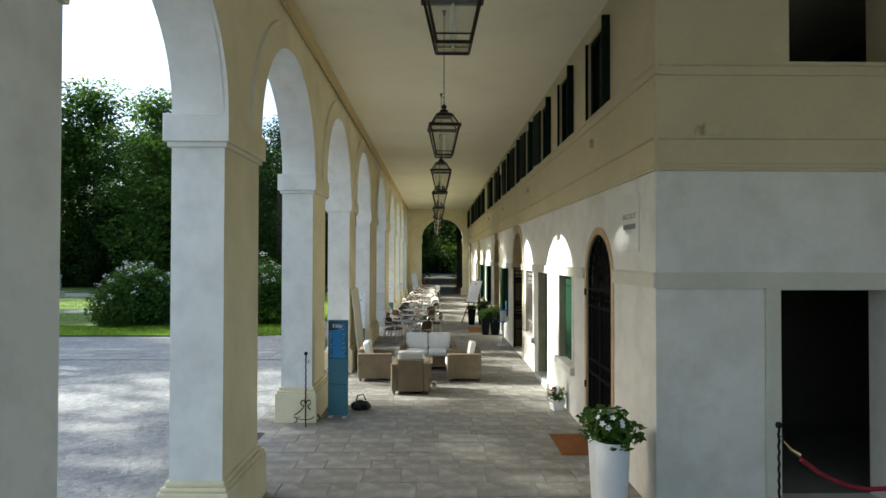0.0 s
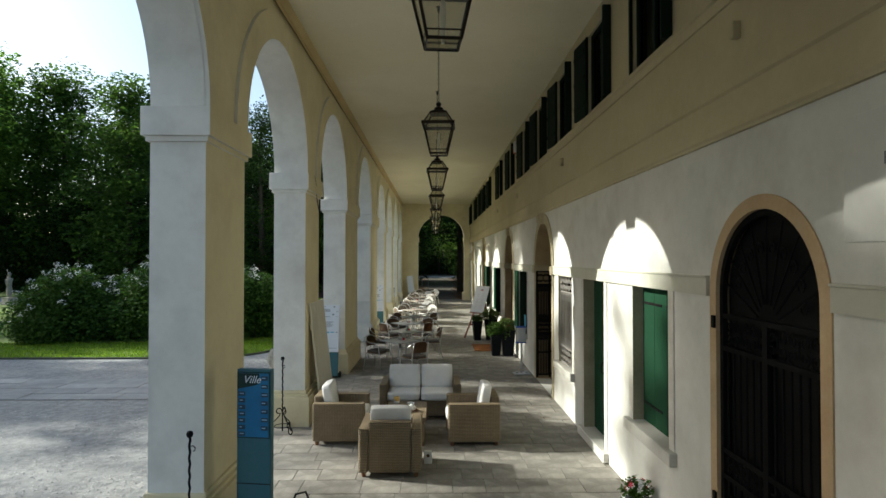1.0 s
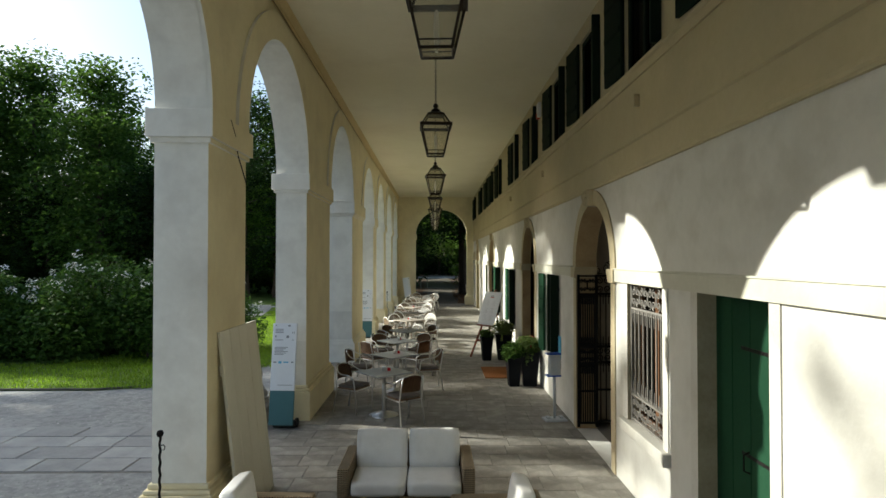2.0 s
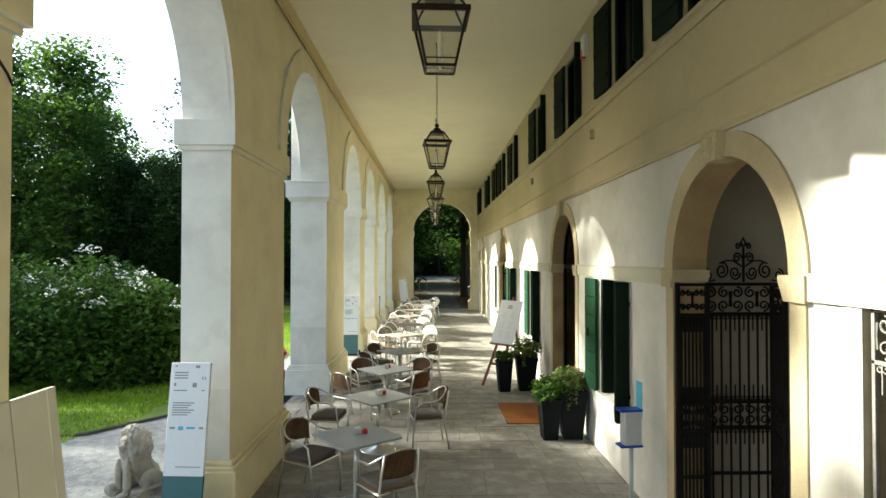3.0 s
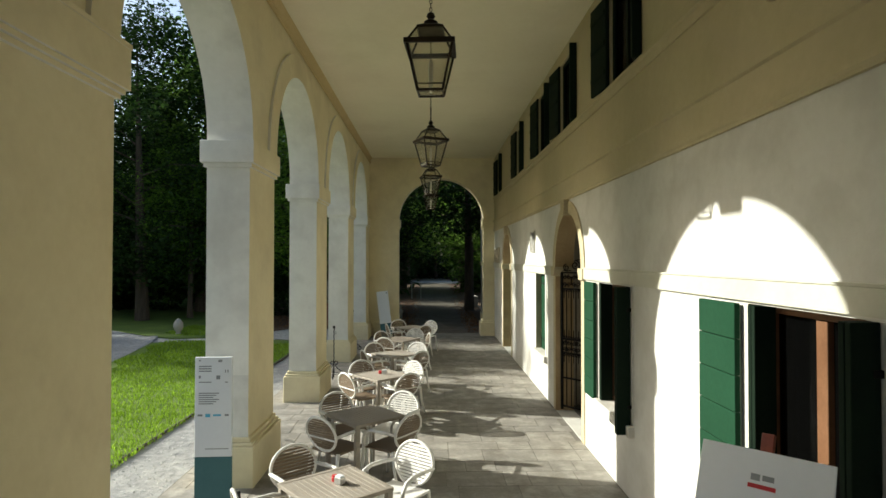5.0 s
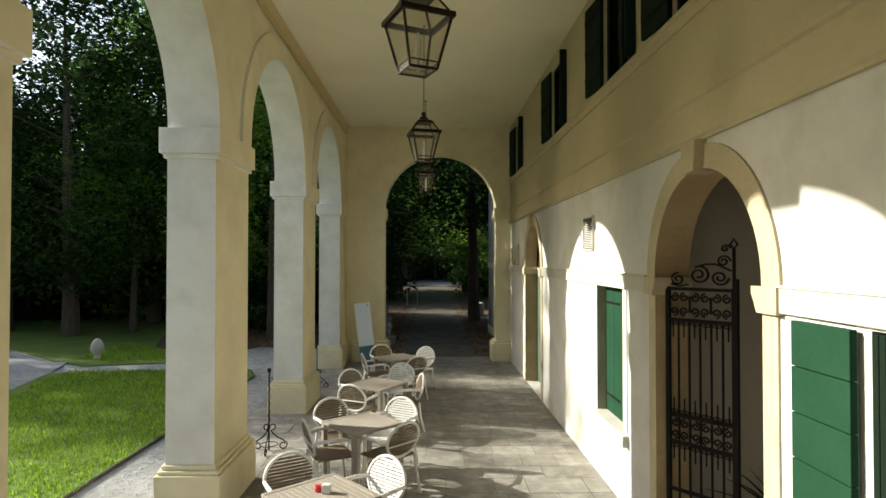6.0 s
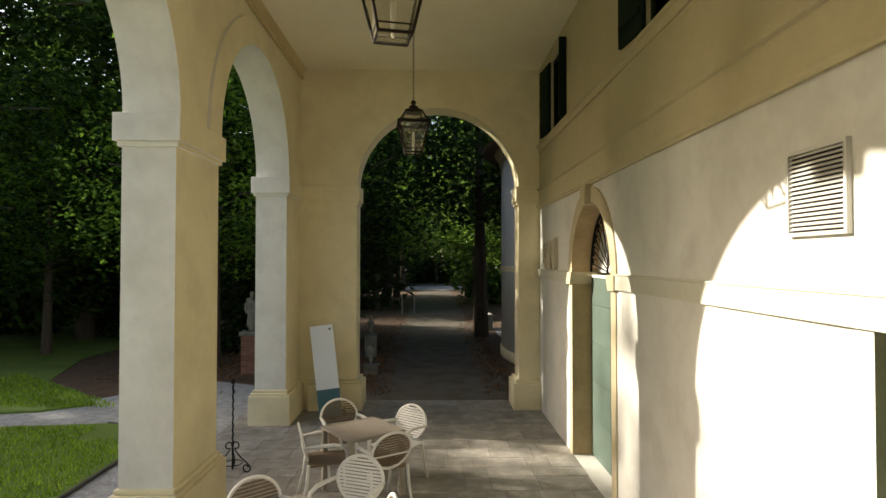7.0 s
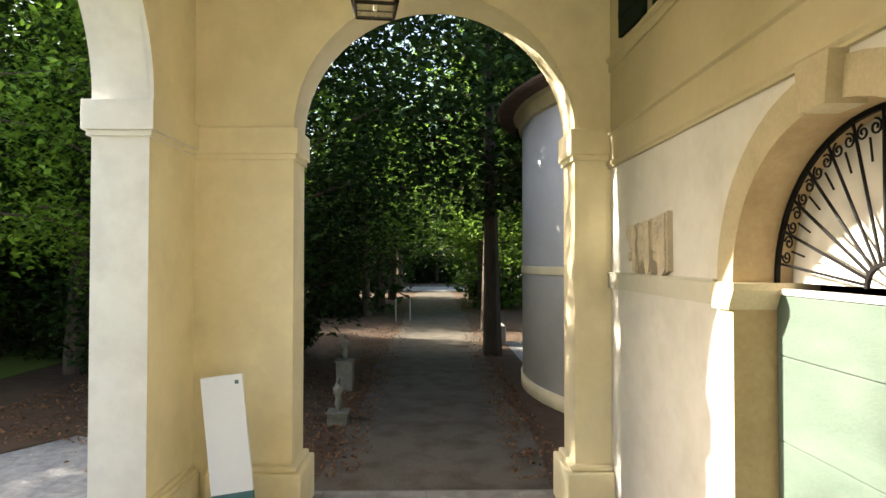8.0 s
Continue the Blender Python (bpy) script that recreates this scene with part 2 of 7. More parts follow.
# ---- the arcade ----
def inner_cream(ob):
    """The faces towards the loggia are painted cream."""
    ob.data.materials.append(CREAM)
    for f in ob.data.polygons:
        if f.normal.x > 0.6:
            f.material_index = 1
    return ob


def outer(i):
    """The outer face of a pier; one wide pier is thicker, like a buttress."""
    return OX - 0.19 if i == 6 else OX


for i, (a, b) in enumerate(PIERS):
    bm = bmesh.new()
    prism(bm, [(a, -0.3), (b, -0.3), (b, 1.28), (b, 6.7), (a, 6.7), (a, 1.28)], "x", outer(i), IX)
    ob = structure("wall_pier", bm, PIERWHITE, "pale plastered arcade pier, cream inside" if i > 1 else "pale grey plastered pier at the corner", "pier")
    if i > 1:
        inner_cream(ob)
    if 4 < i < 8:      # the lower part of some piers was painted anew, greyer
        ob.data.materials.append(PIERGREY)
        for f in ob.data.polygons:
            if f.normal.y < -0.6 and f.center.z < 1.2:
                f.material_index = 2
for a, b in zip(PIERS, PIERS[1:]):
    bm = bmesh.new()
    prism(bm, [(a[1], 6.7), (b[0], 6.7)] + arc((a[1] + b[0]) / 2, SPRING, (b[0] - a[1]) / 2, 40), "x", OX, IX)
    inner_cream(structure("wall_arch", bm, PIERWHITE, "pale plastered round arch between piers", "arch"))
for i, (a, b) in enumerate(PIERS):
    if i < 2:
        continue
    last = i == len(PIERS) - 1
    ox = outer(i)
    # (reach, bottom, top) of the courses of the impost, from below
    courses = [(0.032, -0.31, -0.262), (0.062, -0.262, 0.0)]
    if i == 6:
        courses = [(0.03, -0.31, -0.275), (0.052, -0.275, -0.24), (0.085, -0.24, 0.045), (0.105, 0.045, 0.085)]
    bm = bmesh.new()
    for reach, lo, hi in courses:
        box(bm, ox - reach, IX + min(reach, 0.07), a - reach, b - 0.001 if last else b + reach, SPRING + lo, SPRING + hi, 0.006)
    inner_cream(structure("impost", bm, PIERWHITE, "moulded plaster impost on an arcade pier", "trim"))
    bm = bmesh.new()
    end = b - 0.001 if last else b + 1.0
    for reach, lo, hi in ((0.085, -0.3, 0.47), (0.06, 0.47, 0.51), (0.03, 0.51, 0.56)):
        box(bm, ox - reach, IX + reach, a - reach, min(end, b + reach), lo, hi, 0.012)
    ob = structure("plinth", bm, PIERWHITE if i == 6 else CREAM, "cream plastered plinth of an arcade pier", "trim")
    if i == 6:
        inner_cream(ob)
for a, b in list(zip(PIERS, PIERS[1:]))[1:]:
    r, c = (b[0] - a[1]) / 2, (a[1] + b[0]) / 2
    bm = bmesh.new()
    ring(bm, c, SPRING, r, r + 0.34, "x", IX - 0.01, IX + 0.036, 40)
    inner_cream(structure("archivolt", bm, PIERWHITE, "raised plaster band round an arch", "trim"))
    bm = bmesh.new()
    prism(bm, [(c - 0.15, SPRING + r - 0.065), (c + 0.15, SPRING + r - 0.065), (c + 0.20, SPRING + r + 0.45), (c - 0.20, SPRING + r + 0.45)], "x", OX - 0.10, OX + 0.10)
    structure("keystone", bm, PIERWHITE, "plaster keystone on the outer side of an arch", "trim")
bm = bmesh.new()
tube(bm, [(IX + 0.03, -2, CEIL - 0.16), (IX + 0.03, EY, CEIL - 0.16)], 0.025)
prism(bm, [(IX - 0.02, CEIL), (IX + 0.10, CEIL), (IX + 0.04, CEIL - 0.10), (IX - 0.02, CEIL - 0.12)], "y", -2, EY)
structure("trim_arcade", bm, OCHRE, "thin plaster moulding under the ceiling", "trim")

# ---- ceiling, roof, end wall ----
bm = bmesh.new()
# Runs on unseen behind the start and sideways, added to shade the upper walls.
box(bm, OX, 12.0, -9.0, EY + 0.5, CEIL, CEIL + 0.25)
structure("ceiling", bm, CEILLIT, "cream plastered loggia ceiling", "ceiling")
bm = bmesh.new()
AL, AR, ESPRING = -1.18, 1.74, 3.96
wall(bm, "y", EY, EY + 0.5, OX, WX, -0.3, 6.7, [(AL, AR, -0.3, ESPRING, True)])
structure("wall_end", bm, CREAM, "cream end wall with a tall round arch", "wall")
bm = bmesh.new()
ring(bm, (AL + AR) / 2, ESPRING, (AR - AL) / 2, (AR - AL) / 2 + 0.17, "y", EY - 0.018, EY + 0.01)
structure("archivolt", bm, CREAM, "shallow raised plaster band round the end arch", "trim")
for x0, x1 in ((IX, AL), (AR, WX)):
    bm = bmesh.new()
    i0, i1 = (x0, x1 + 0.05) if x0 < 0 else (x0 - 0.05, x1)
    box(bm, i0, i1, EY - 0.05, EY + 0.55, SPRING - 0.29, SPRING - 0.02, 0.008)
    box(bm, i0 + (0.025 if x0 > 0 else 0), i1 - (0.025 if x0 < 0 else 0), EY - 0.025, EY + 0.525, SPRING - 0.345, SPRING - 0.29)
    structure("impost", bm, CREAM, "moulded cream impost beside the end arch", "trim")
    bm = bmesh.new()
    i0, i1 = (x0 + 0.17, x1 + 0.11) if x0 < 0 else (x0 - 0.11, x1)
    box(bm, i0, i1, EY - 0.12, EY + 0.6, -0.2, 0.47, 0.02)
    box(bm, i0 + (0.05 if x0 > 0 else 0), i1 - (0.05 if x0 < 0 else 0), EY - 0.07, EY + 0.55, 0.47, 0.53, 0.02)
    structure("plinth", bm, CREAM, "cream plastered plinth beside the end arch", "trim")

# ---- the long wall ----
LOWER = [(7.11, 8.37, 0.0, 2.37, True), (9.32, 10.33, 0.83, 2.36, False), (11.45, 12.51, 0.12, 2.36, False), (13.25, 14.29, 0.79, 2.38, False),
         (14.90, 16.69, 0.0, 2.50, True), (18.00, 19.05, 0.82, 2.33, False), (20.46, 22.22, 0.0, 2.50, True), (23.65, 24.75, 0.82, 2.33, False),
         (27.20, 28.30, 0.82, 2.33, False), (29.20, 30.95, 0.0, 2.50, True), (31.88, 32.86, 0.79, 2.34, False), (36.60, 38.35, 0.0, 2.50, True)]
UW = 1.04
UPPER = [7.2, 9.24, 11.15, 13.3, 15.4, 17.5, 20.1, 22.95, 26.8, 29.5, 31.5, 34.5, 38.72]
bm = bmesh.new()
wall(bm, "x", WX, WX + 0.3, 5.58, EY + 0.5, -0.2, 3.62, LOWER)
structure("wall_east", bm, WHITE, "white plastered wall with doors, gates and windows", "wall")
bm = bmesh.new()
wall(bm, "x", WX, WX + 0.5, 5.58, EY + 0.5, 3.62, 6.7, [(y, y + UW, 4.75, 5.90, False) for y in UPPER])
structure("wall_upper", bm, SHADECREAM, "cream plastered upper wall with a row of windows", "wall")
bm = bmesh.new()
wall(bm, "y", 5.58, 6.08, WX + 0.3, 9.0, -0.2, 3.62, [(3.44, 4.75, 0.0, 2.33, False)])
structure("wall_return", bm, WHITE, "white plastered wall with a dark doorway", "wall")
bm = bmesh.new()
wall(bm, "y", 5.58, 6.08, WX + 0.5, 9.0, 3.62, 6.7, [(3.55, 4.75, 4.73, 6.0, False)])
structure("wall_return_upper", bm, SHADECREAM, "cream plastered upper wall with a dark window", "wall")

# behind the start: an unseen plain wall added to shade the side bay
bm = bmesh.new()
box(bm, 9.0, 9.3, 0.5, 6.9, -0.3, CEIL)
structure("wall_side", bm, WHITE, "unseen white wall added to shade the side bay", "wall")

# rooms behind the long wall; their lack of light is put into dark plaster
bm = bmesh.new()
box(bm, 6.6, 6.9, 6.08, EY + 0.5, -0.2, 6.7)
structure("wall_rooms_back", bm, ROOMSHADE, "back wall of the rooms in plaster darkened for shade", "wall")
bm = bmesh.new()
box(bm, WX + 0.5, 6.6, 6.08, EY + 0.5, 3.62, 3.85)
structure("ceiling_rooms", bm, ROOMSHADE, "plaster ceiling of the ground floor rooms, darkened for shade", "ceiling")
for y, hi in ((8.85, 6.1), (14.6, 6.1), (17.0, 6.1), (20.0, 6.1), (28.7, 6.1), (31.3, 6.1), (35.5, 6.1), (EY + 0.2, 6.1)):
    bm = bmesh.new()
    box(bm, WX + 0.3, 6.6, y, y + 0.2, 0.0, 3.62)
    structure("wall_room", bm, GATEROOM if 14 < y < 18 or 28 < y < 32 else ROOMSHADE, "plaster partition between the rooms, darkened for shade", "wall")
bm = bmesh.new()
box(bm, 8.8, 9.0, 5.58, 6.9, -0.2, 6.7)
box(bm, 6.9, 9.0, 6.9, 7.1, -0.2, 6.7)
structure("wall_side_room", bm, ROOMSHADE, "plaster walls closing the side room, darkened for shade", "wall")

# string courses, cornice
def runs(y0, y1, cuts):
    at, out = y0, []
    for a, b in sorted(cuts):
        if a > at:
            out.append((at, a))
        at = max(at, b)
    return out + ([(at, y1)] if at < y1 else [])


ARCHED = [(a, b, t) for a, b, _, t, arched in LOWER if arched]
for y0, y1 in runs(5.55, EY, [(a - 0.12, b + 0.12) if i == 0 else (a - 0.2, b + 0.2) for i, (a, b, t) in enumerate(ARCHED)]):
    bm = bmesh.new()
    prism(bm, [(WX - 0.034, 2.35), (WX + 0.01, 2.35), (WX + 0.01, 2.515), (WX - 0.044, 2.515), (WX - 0.044, 2.50), (WX - 0.034, 2.494)], "y", y0, y1)
    structure("trim_course", bm, COURSE, "flat white string course along the wall", "trim")
bm = bmesh.new()
CORNICE = [(0.02, 3.585), (-0.03, 3.585), (-0.03, 3.605), (-0.045, 3.625), (-0.045, 3.655), (-0.025, 3.665), (-0.025, 3.91), (-0.05, 3.925), (-0.05, 3.95), (0.02, 3.95)]
SILLBAND = [(0.02, 4.60), (-0.02, 4.60), (-0.02, 4.69), (-0.045, 4.705), (-0.045, 4.735), (0.02, 4.735)]
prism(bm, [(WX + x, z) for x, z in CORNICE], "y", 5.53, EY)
structure("trim_cornice", bm, SHADECREAM, "moulded cream cornice along the wall", "trim")
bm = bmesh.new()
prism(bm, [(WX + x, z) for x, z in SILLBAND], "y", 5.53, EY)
structure("trim_sill_band", bm, SHADECREAM, "cream sill band under the upper windows", "trim")
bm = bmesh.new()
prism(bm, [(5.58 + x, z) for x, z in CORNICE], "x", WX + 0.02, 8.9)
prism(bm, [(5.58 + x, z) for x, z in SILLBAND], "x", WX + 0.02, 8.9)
structure("trim_return", bm, SHADECREAM, "cream cornice and band on the return wall", "trim")
bm = bmesh.new()
box(bm, WX + 0.012, 3.27, 5.546, 5.60, 2.35, 2.515)
box(bm, 3.27, 8.9, 5.547, 5.60, 2.335, 2.515)
box(bm, 3.27, 3.43, 5.556, 5.60, 0.0, 2.335)
structure("trim_return_course", bm, COURSE, "flat white course and door surround", "trim")

# stone surrounds of the arched openings
for i, (a, b, t) in enumerate(ARCHED):
    c, r = (a + b) / 2, (b - a) / 2
    bm = bmesh.new()
    if i == 0:
        ring(bm, c, t, r - 0.002, r + 0.1, "x", WX - 0.012, WX + 0.3, 28, t)
        structure("door_surround", bm, surface("ochre_stone", (0.40, 0.275, 0.15), (0.52, 0.39, 0.235), 0.85, 3, 40, 0.06, stain=(0.5, 0.42, 0.3), stain_amount=0.5, stain_scale=2), "ochre stone surround of an arched door", "trim")
        continue
    deep = 0.303 if a in (14.90, 29.20) else 0.48
    ring(bm, c, 2.50, r - 0.003, r + 0.19, "x", WX - 0.02, WX + deep, 28)
    ob = structure("door_surround", bm, STONE, "pale stone arch over a doorway with browner reveal", "trim")
    ob.data.materials.append(BROWNSTONE)
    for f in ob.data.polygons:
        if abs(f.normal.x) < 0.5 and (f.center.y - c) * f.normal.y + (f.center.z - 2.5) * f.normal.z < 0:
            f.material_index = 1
    for s, e in ((-1, a), (1, b)):
        bm = bmesh.new()
        lo, hi = sorted((e - s * 0.003, e + s * 0.16))
        box(bm, WX - 0.015, WX + deep, lo, hi, 0.0, 2.335)
        ob = structure("door_jamb", bm, STONE, "worn pale stone door jamb with browner reveal", "trim")
        ob.data.materials.append(BROWNSTONE)
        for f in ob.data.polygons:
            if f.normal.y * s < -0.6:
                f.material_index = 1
        bm = bmesh.new()
        o, q = e + s * 0.2, e - s * 0.07
        prism(bm, [(o, 2.335), (o, 2.50), (q, 2.50), (q, 2.455), (q + s * 0.03, 2.40), (q + s * 0.06, 2.335)], "x", WX - 0.05, WX + deep)
        structure("door_impost", bm, STONE, "moulded stone impost block", "trim")
    bm = bmesh.new()
    prism(bm, [(c - 0.095, 2.5 + r - 0.03), (c + 0.095, 2.5 + r - 0.03), (c + 0.125, 3.585), (c - 0.125, 3.585)], "x", WX - 0.095, WX + 0.1)
    if i == 1:      # a carved mask
        for dy, dz, q in ((0, 0.10, 0.055), (-0.045, 0.06, 0.035), (0.045, 0.06, 0.035), (0, 0.02, 0.04), (-0.03, 0.13, 0.03), (0.03, 0.13, 0.03)):
            bmesh.ops.create_uvsphere(bm, u_segments=10, v_segments=8, radius=q, matrix=Matrix.Translation((WX - 0.10, c + dy, 2.5 + r + dz)))
    structure("keystone", bm, STONE, "carved stone keystone over an arch", "trim")
for a, b, lo, hi, arched in LOWER:
    if arched:
        continue
    bm = bmesh.new()
    for p, q in ((a - 0.12, a + 0.004), (b - 0.004, b + 0.12)):
        box(bm, WX - 0.012, WX + 0.32, p, q, lo, hi)
    ob = structure("window_jamb", bm, SILL, "pale stone window jambs with stained reveals", "trim")
    ob.data.materials.append(OLDSTONE)
    for f in ob.data.polygons:
        if abs(f.normal.y) > 0.6 and a - 0.01 < f.center.y < b + 0.01:
            f.material_index = 1
    bm = bmesh.new()
    box(bm, WX - 0.075, WX + 0.40, a - 0.16, b + 0.16, lo - 0.12 if lo > 0.3 else 0.0, lo + 0.006, 0.012)
    structure("window_sill" if lo > 0.3 else "threshold", bm, SILL, "worn pale stone sill" if lo > 0.3 else "worn pale stone doorstep", "trim")

# ---- floor and ground ----
bm = bmesh.new()
box(bm, -3.1, 12.0, -9, EY + 0.7, -0.3, -0.008)
floor = structure("floor", bm, JOINT, "worn grey stone slab floor with dark joints", "floor")
bm = bmesh.new()
box(bm, -600, 600, -600, 600, -0.6, -0.07)
structure("ground", bm, GRAVEL, "pale gravel court with worn tracks", "ground")


def blob(bm, pts, z0, z1):
    prism(bm, pts, "z", z0, z1)


LAWN = surface("lawn_soil", (0.075, 0.125, 0.020), (0.14, 0.205, 0.035), 0.95, 1.2, 30, 0.2, stain=(0.03, 0.06, 0.012), stain_amount=0.4, stain_scale=0.5)
bm = bmesh.new()
blob(bm, [(-60, 19.7), (-7.0, 19.7), (-5.4, 20.2), (-4.5, 21.4), (-4.25, 23.5), (-4.2, 30), (-4.05, 36.5), (-4.07, 39.2), (-4.35, 39.85), (-5.2, 40.15), (-6.5, 40.0), (-8.2, 39.75), (-9.0, 39.6), (-60, 40.0)], -0.2, -0.035)
structure("lawn", bm, LAWN, "mown green lawn with a curved edge", "ground")
bm = bmesh.new()
blob(bm, [(-60, 47.0), (-12.5, 43.4), (-9.95, 41.3), (-8.8, 40.6), (-6.9, 40.98), (-6.2, 41.5), (-6.9, 42.4), (-8.4, 43.6), (-9.4, 46.5), (-9.4, 60), (-9, 90), (-60, 90)], -0.2, -0.035)
structure("lawn", bm, LAWN, "shaded grass under the trees", "ground")
bm = bmesh.new()
way = [(-10.2, 40.9), (-9.7, 39.4), (-9.3, 37.4), (-8.9, 35.0), (-9.4, 32.4), (-11.5, 30.2), (-16, 28.6), (-26, 27.6), (-60, 27)]
left, right = [], []
for i, p in enumerate(way):
    q, o = way[min(i + 1, len(way) - 1)], way[max(i - 1, 0)]
    d = Vector((q[0] - o[0], q[1] - o[1])).normalized()
    left.append((p[0] - d.y * 0.75, p[1] + d.x * 0.75))
    right.append((p[0] + d.y * 0.75, p[1] - d.x * 0.75))
blob(bm, left + right[::-1], -0.1, -0.022)
structure("path", bm, GRAVEL, "pale gravel garden path through the lawn", "path")
PATHEARTH = surface("alley_earth", (0.068, 0.061, 0.047), (0.15, 0.135, 0.107), 0.95, 0.8, 30, 0.3, blotch=((0.05, 0.04, 0.028), 0.7, 2.2), stain=(0.05, 0.04, 0.028), stain_amount=0.6, stain_scale=0.8)
bm = bmesh.new()
er = random.Random(3)
ys = [EY + 0.7 + 1.5 * i for i in range(60)]
blob(bm, [(-1.1 + er.uniform(-0.12, 0.12), y) for y in ys] + [(1.75 + er.uniform(-0.12, 0.12), y) for y in ys[::-1]], -0.2, -0.040)
structure("path", bm, PATHEARTH, "straight earth path through an avenue of trees", "path")
LITTER = surface("leaf_litter", (0.05, 0.032, 0.02), (0.12, 0.078, 0.05), 0.95, 3, 40, 0.3, stain=(0.03, 0.045, 0.015), stain_amount=0.6, stain_scale=0.7)
bm = bmesh.new()
blob(bm, [(-5.2, 43.9), (-3.4, 43.1), (-1.9, 42.2), (-1.0, EY + 0.72), (0, EY + 0.72), (0, 125), (-16, 125), (-16, 44.5), (-8.6, 42.6), (-6.4, 42.0)], -0.2, -0.048)
structure("ground_litter", bm, LITTER, "brown fallen leaves under the trees", "ground")
bm = bmesh.new()
blob(bm, [(0.1, EY + 0.72), (2.6, EY + 0.72), (2.6, 54), (60, 56), (60, 125), (0.1, 125)], -0.2, -0.052)
structure("ground_litter", bm, LITTER, "bare earth and leaves beside the avenue", "ground")

# pale gravel laid across the avenue in place of a sunlit patch of ground
bm = bmesh.new()
blob(bm, [(-24, 83.5), (-1.2, 84.5), (1.9, 84.0), (24, 85), (24, 93), (1.9, 92), (-1.2, 92.4), (-24, 91)], -0.2, -0.031)
structure("path", bm, GRAVEL, "pale gravel strip standing in for a sunlit patch", "path")

# a flagged strip across the gravel
STRIP = surface("flag_stone", (0.24, 0.245, 0.245), (0.38, 0.38, 0.37), 0.8, 2.0, 25, 0.12, stain=(0.16, 0.16, 0.155), stain_amount=0.5, stain_scale=1.5, blotch=((0.46, 0.45, 0.43), 0.4, 2.5), object_random=0.14)
bm = bmesh.new()
box(bm, -30.5, -3.1, 15.08, 17.04, -0.3, -0.066)
strip = structure("pavement", bm, JOINT, "flagged grey stone strip crossing the gravel", "pavement")
pr = random.Random(8)
flags = []
for k in range(4):
    x = -3.12 - pr.uniform(0, 0.4)
    while x > -30:
        w = pr.choice((0.62, 0.84, 1.05))
        flags.append((x - w, min(x, -3.12), 15.10 + 0.485 * k, 15.10 + 0.485 * (k + 1)))
        x -= w
for x0, x1, y0, y1 in flags:
    bm = bmesh.new()
    box(bm, x0 + 0.012, x1 - 0.012, y0 + 0.012, y1 - 0.012, -0.068, -0.052 + pr.uniform(-0.004, 0.004))
    ob = mesh_object("flagstone", bm, STRIP, strip)
# edging of the lawn
bm = bmesh.new()
tube(bm, [(-30, 19.68, -0.035), (-7.0, 19.68, -0.035), (-5.4, 20.18, -0.035), (-4.48, 21.4, -0.035), (-4.23, 23.5, -0.035), (-4.18, 30, -0.035), (-4.03, 36.5, -0.035), (-4.05, 39.2, -0.035), (-4.33, 39.87, -0.035), (-5.2, 40.17, -0.035)], 0.022, 6)
structure("lawn_edging", bm, surface("dark_edging", (0.05, 0.047, 0.04), (0.12, 0.11, 0.095), 0.9, 3, 30, 0.1), "thin dark edging round the lawn", "edging")

# ---- trees and plants ----
def leaf_material(name, c1, c2, translucent=0.35, gloss=0.2):
    return surface(name, c1, c2, 0.55, 0.35, 8, 0.0, island=0.35, translucent=translucent, spec=gloss)


LEAF = leaf_material("leaf_green", (0.075, 0.155, 0.019), (0.16, 0.28, 0.043), 0.55)
# Darkened leaf: part of the wood's and avenue's shade is in this green.
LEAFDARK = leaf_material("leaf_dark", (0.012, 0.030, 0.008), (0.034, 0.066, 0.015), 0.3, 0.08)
LEAFMID = leaf_material("leaf_mid", (0.04, 0.090, 0.015), (0.10, 0.178, 0.03), 0.5)
LEAFLIGHT = leaf_material("leaf_light", (0.065, 0.15, 0.014), (0.16, 0.28, 0.035), 0.5)
BARK = surface("bark", (0.035, 0.028, 0.02), (0.09, 0.07, 0.05), 0.95, 3, 25, 0.3, stretch=(4, 4, 0.6))


def leaves(points, size, rng, fold=0.25):
    """Many single leaves, each a small folded blade, as one mesh."""
    n = len(points)
    a, t = rng.uniform(0, 2 * math.pi, n), rng.uniform(-0.9, 0.6, n)
    d = np.stack((np.cos(a) * np.cos(t), np.sin(a) * np.cos(t), np.sin(t)), 1)
    s = np.cross(d, np.stack((rng.uniform(-1, 1, n), rng.uniform(-1, 1, n), np.full(n, 1.2)), 1))
    s /= np.linalg.norm(s, axis=1)[:, None] + 1e-6
    up = np.cross(s, d)
    k = (size * rng.uniform(0.6, 1.3, n))[:, None]
    v = np.stack((points - d * k * 0.5, points + s * k * 0.32 + up * k * fold * 0.5, points + d * k * 0.6, points - s * k * 0.32 + up * k * fold * 0.5), 1).reshape(-1, 3)
    i = 4 * np.arange(n)[:, None]
    f = np.concatenate((i + (0, 1, 2), i + (0, 2, 3)), 1).reshape(-1, 3)
    return v, f


def raw_mesh(name, vs, fs, material):
    me = bpy.data.meshes.new(name)
    vs, fs = np.asarray(vs, dtype=np.float32), np.asarray(fs, dtype=np.int32)
    me.vertices.add(len(vs))
    me.vertices.foreach_set("co", vs.ravel())
    me.loops.add(fs.size)
    me.loops.foreach_set("vertex_index", fs.ravel())
    me.polygons.add(len(fs))
    me.polygons.foreach_set("loop_start", np.arange(0, fs.size, 3, dtype=np.int32))
    me.update(calc_edges=True)
    me.materials.append(material)
    return me


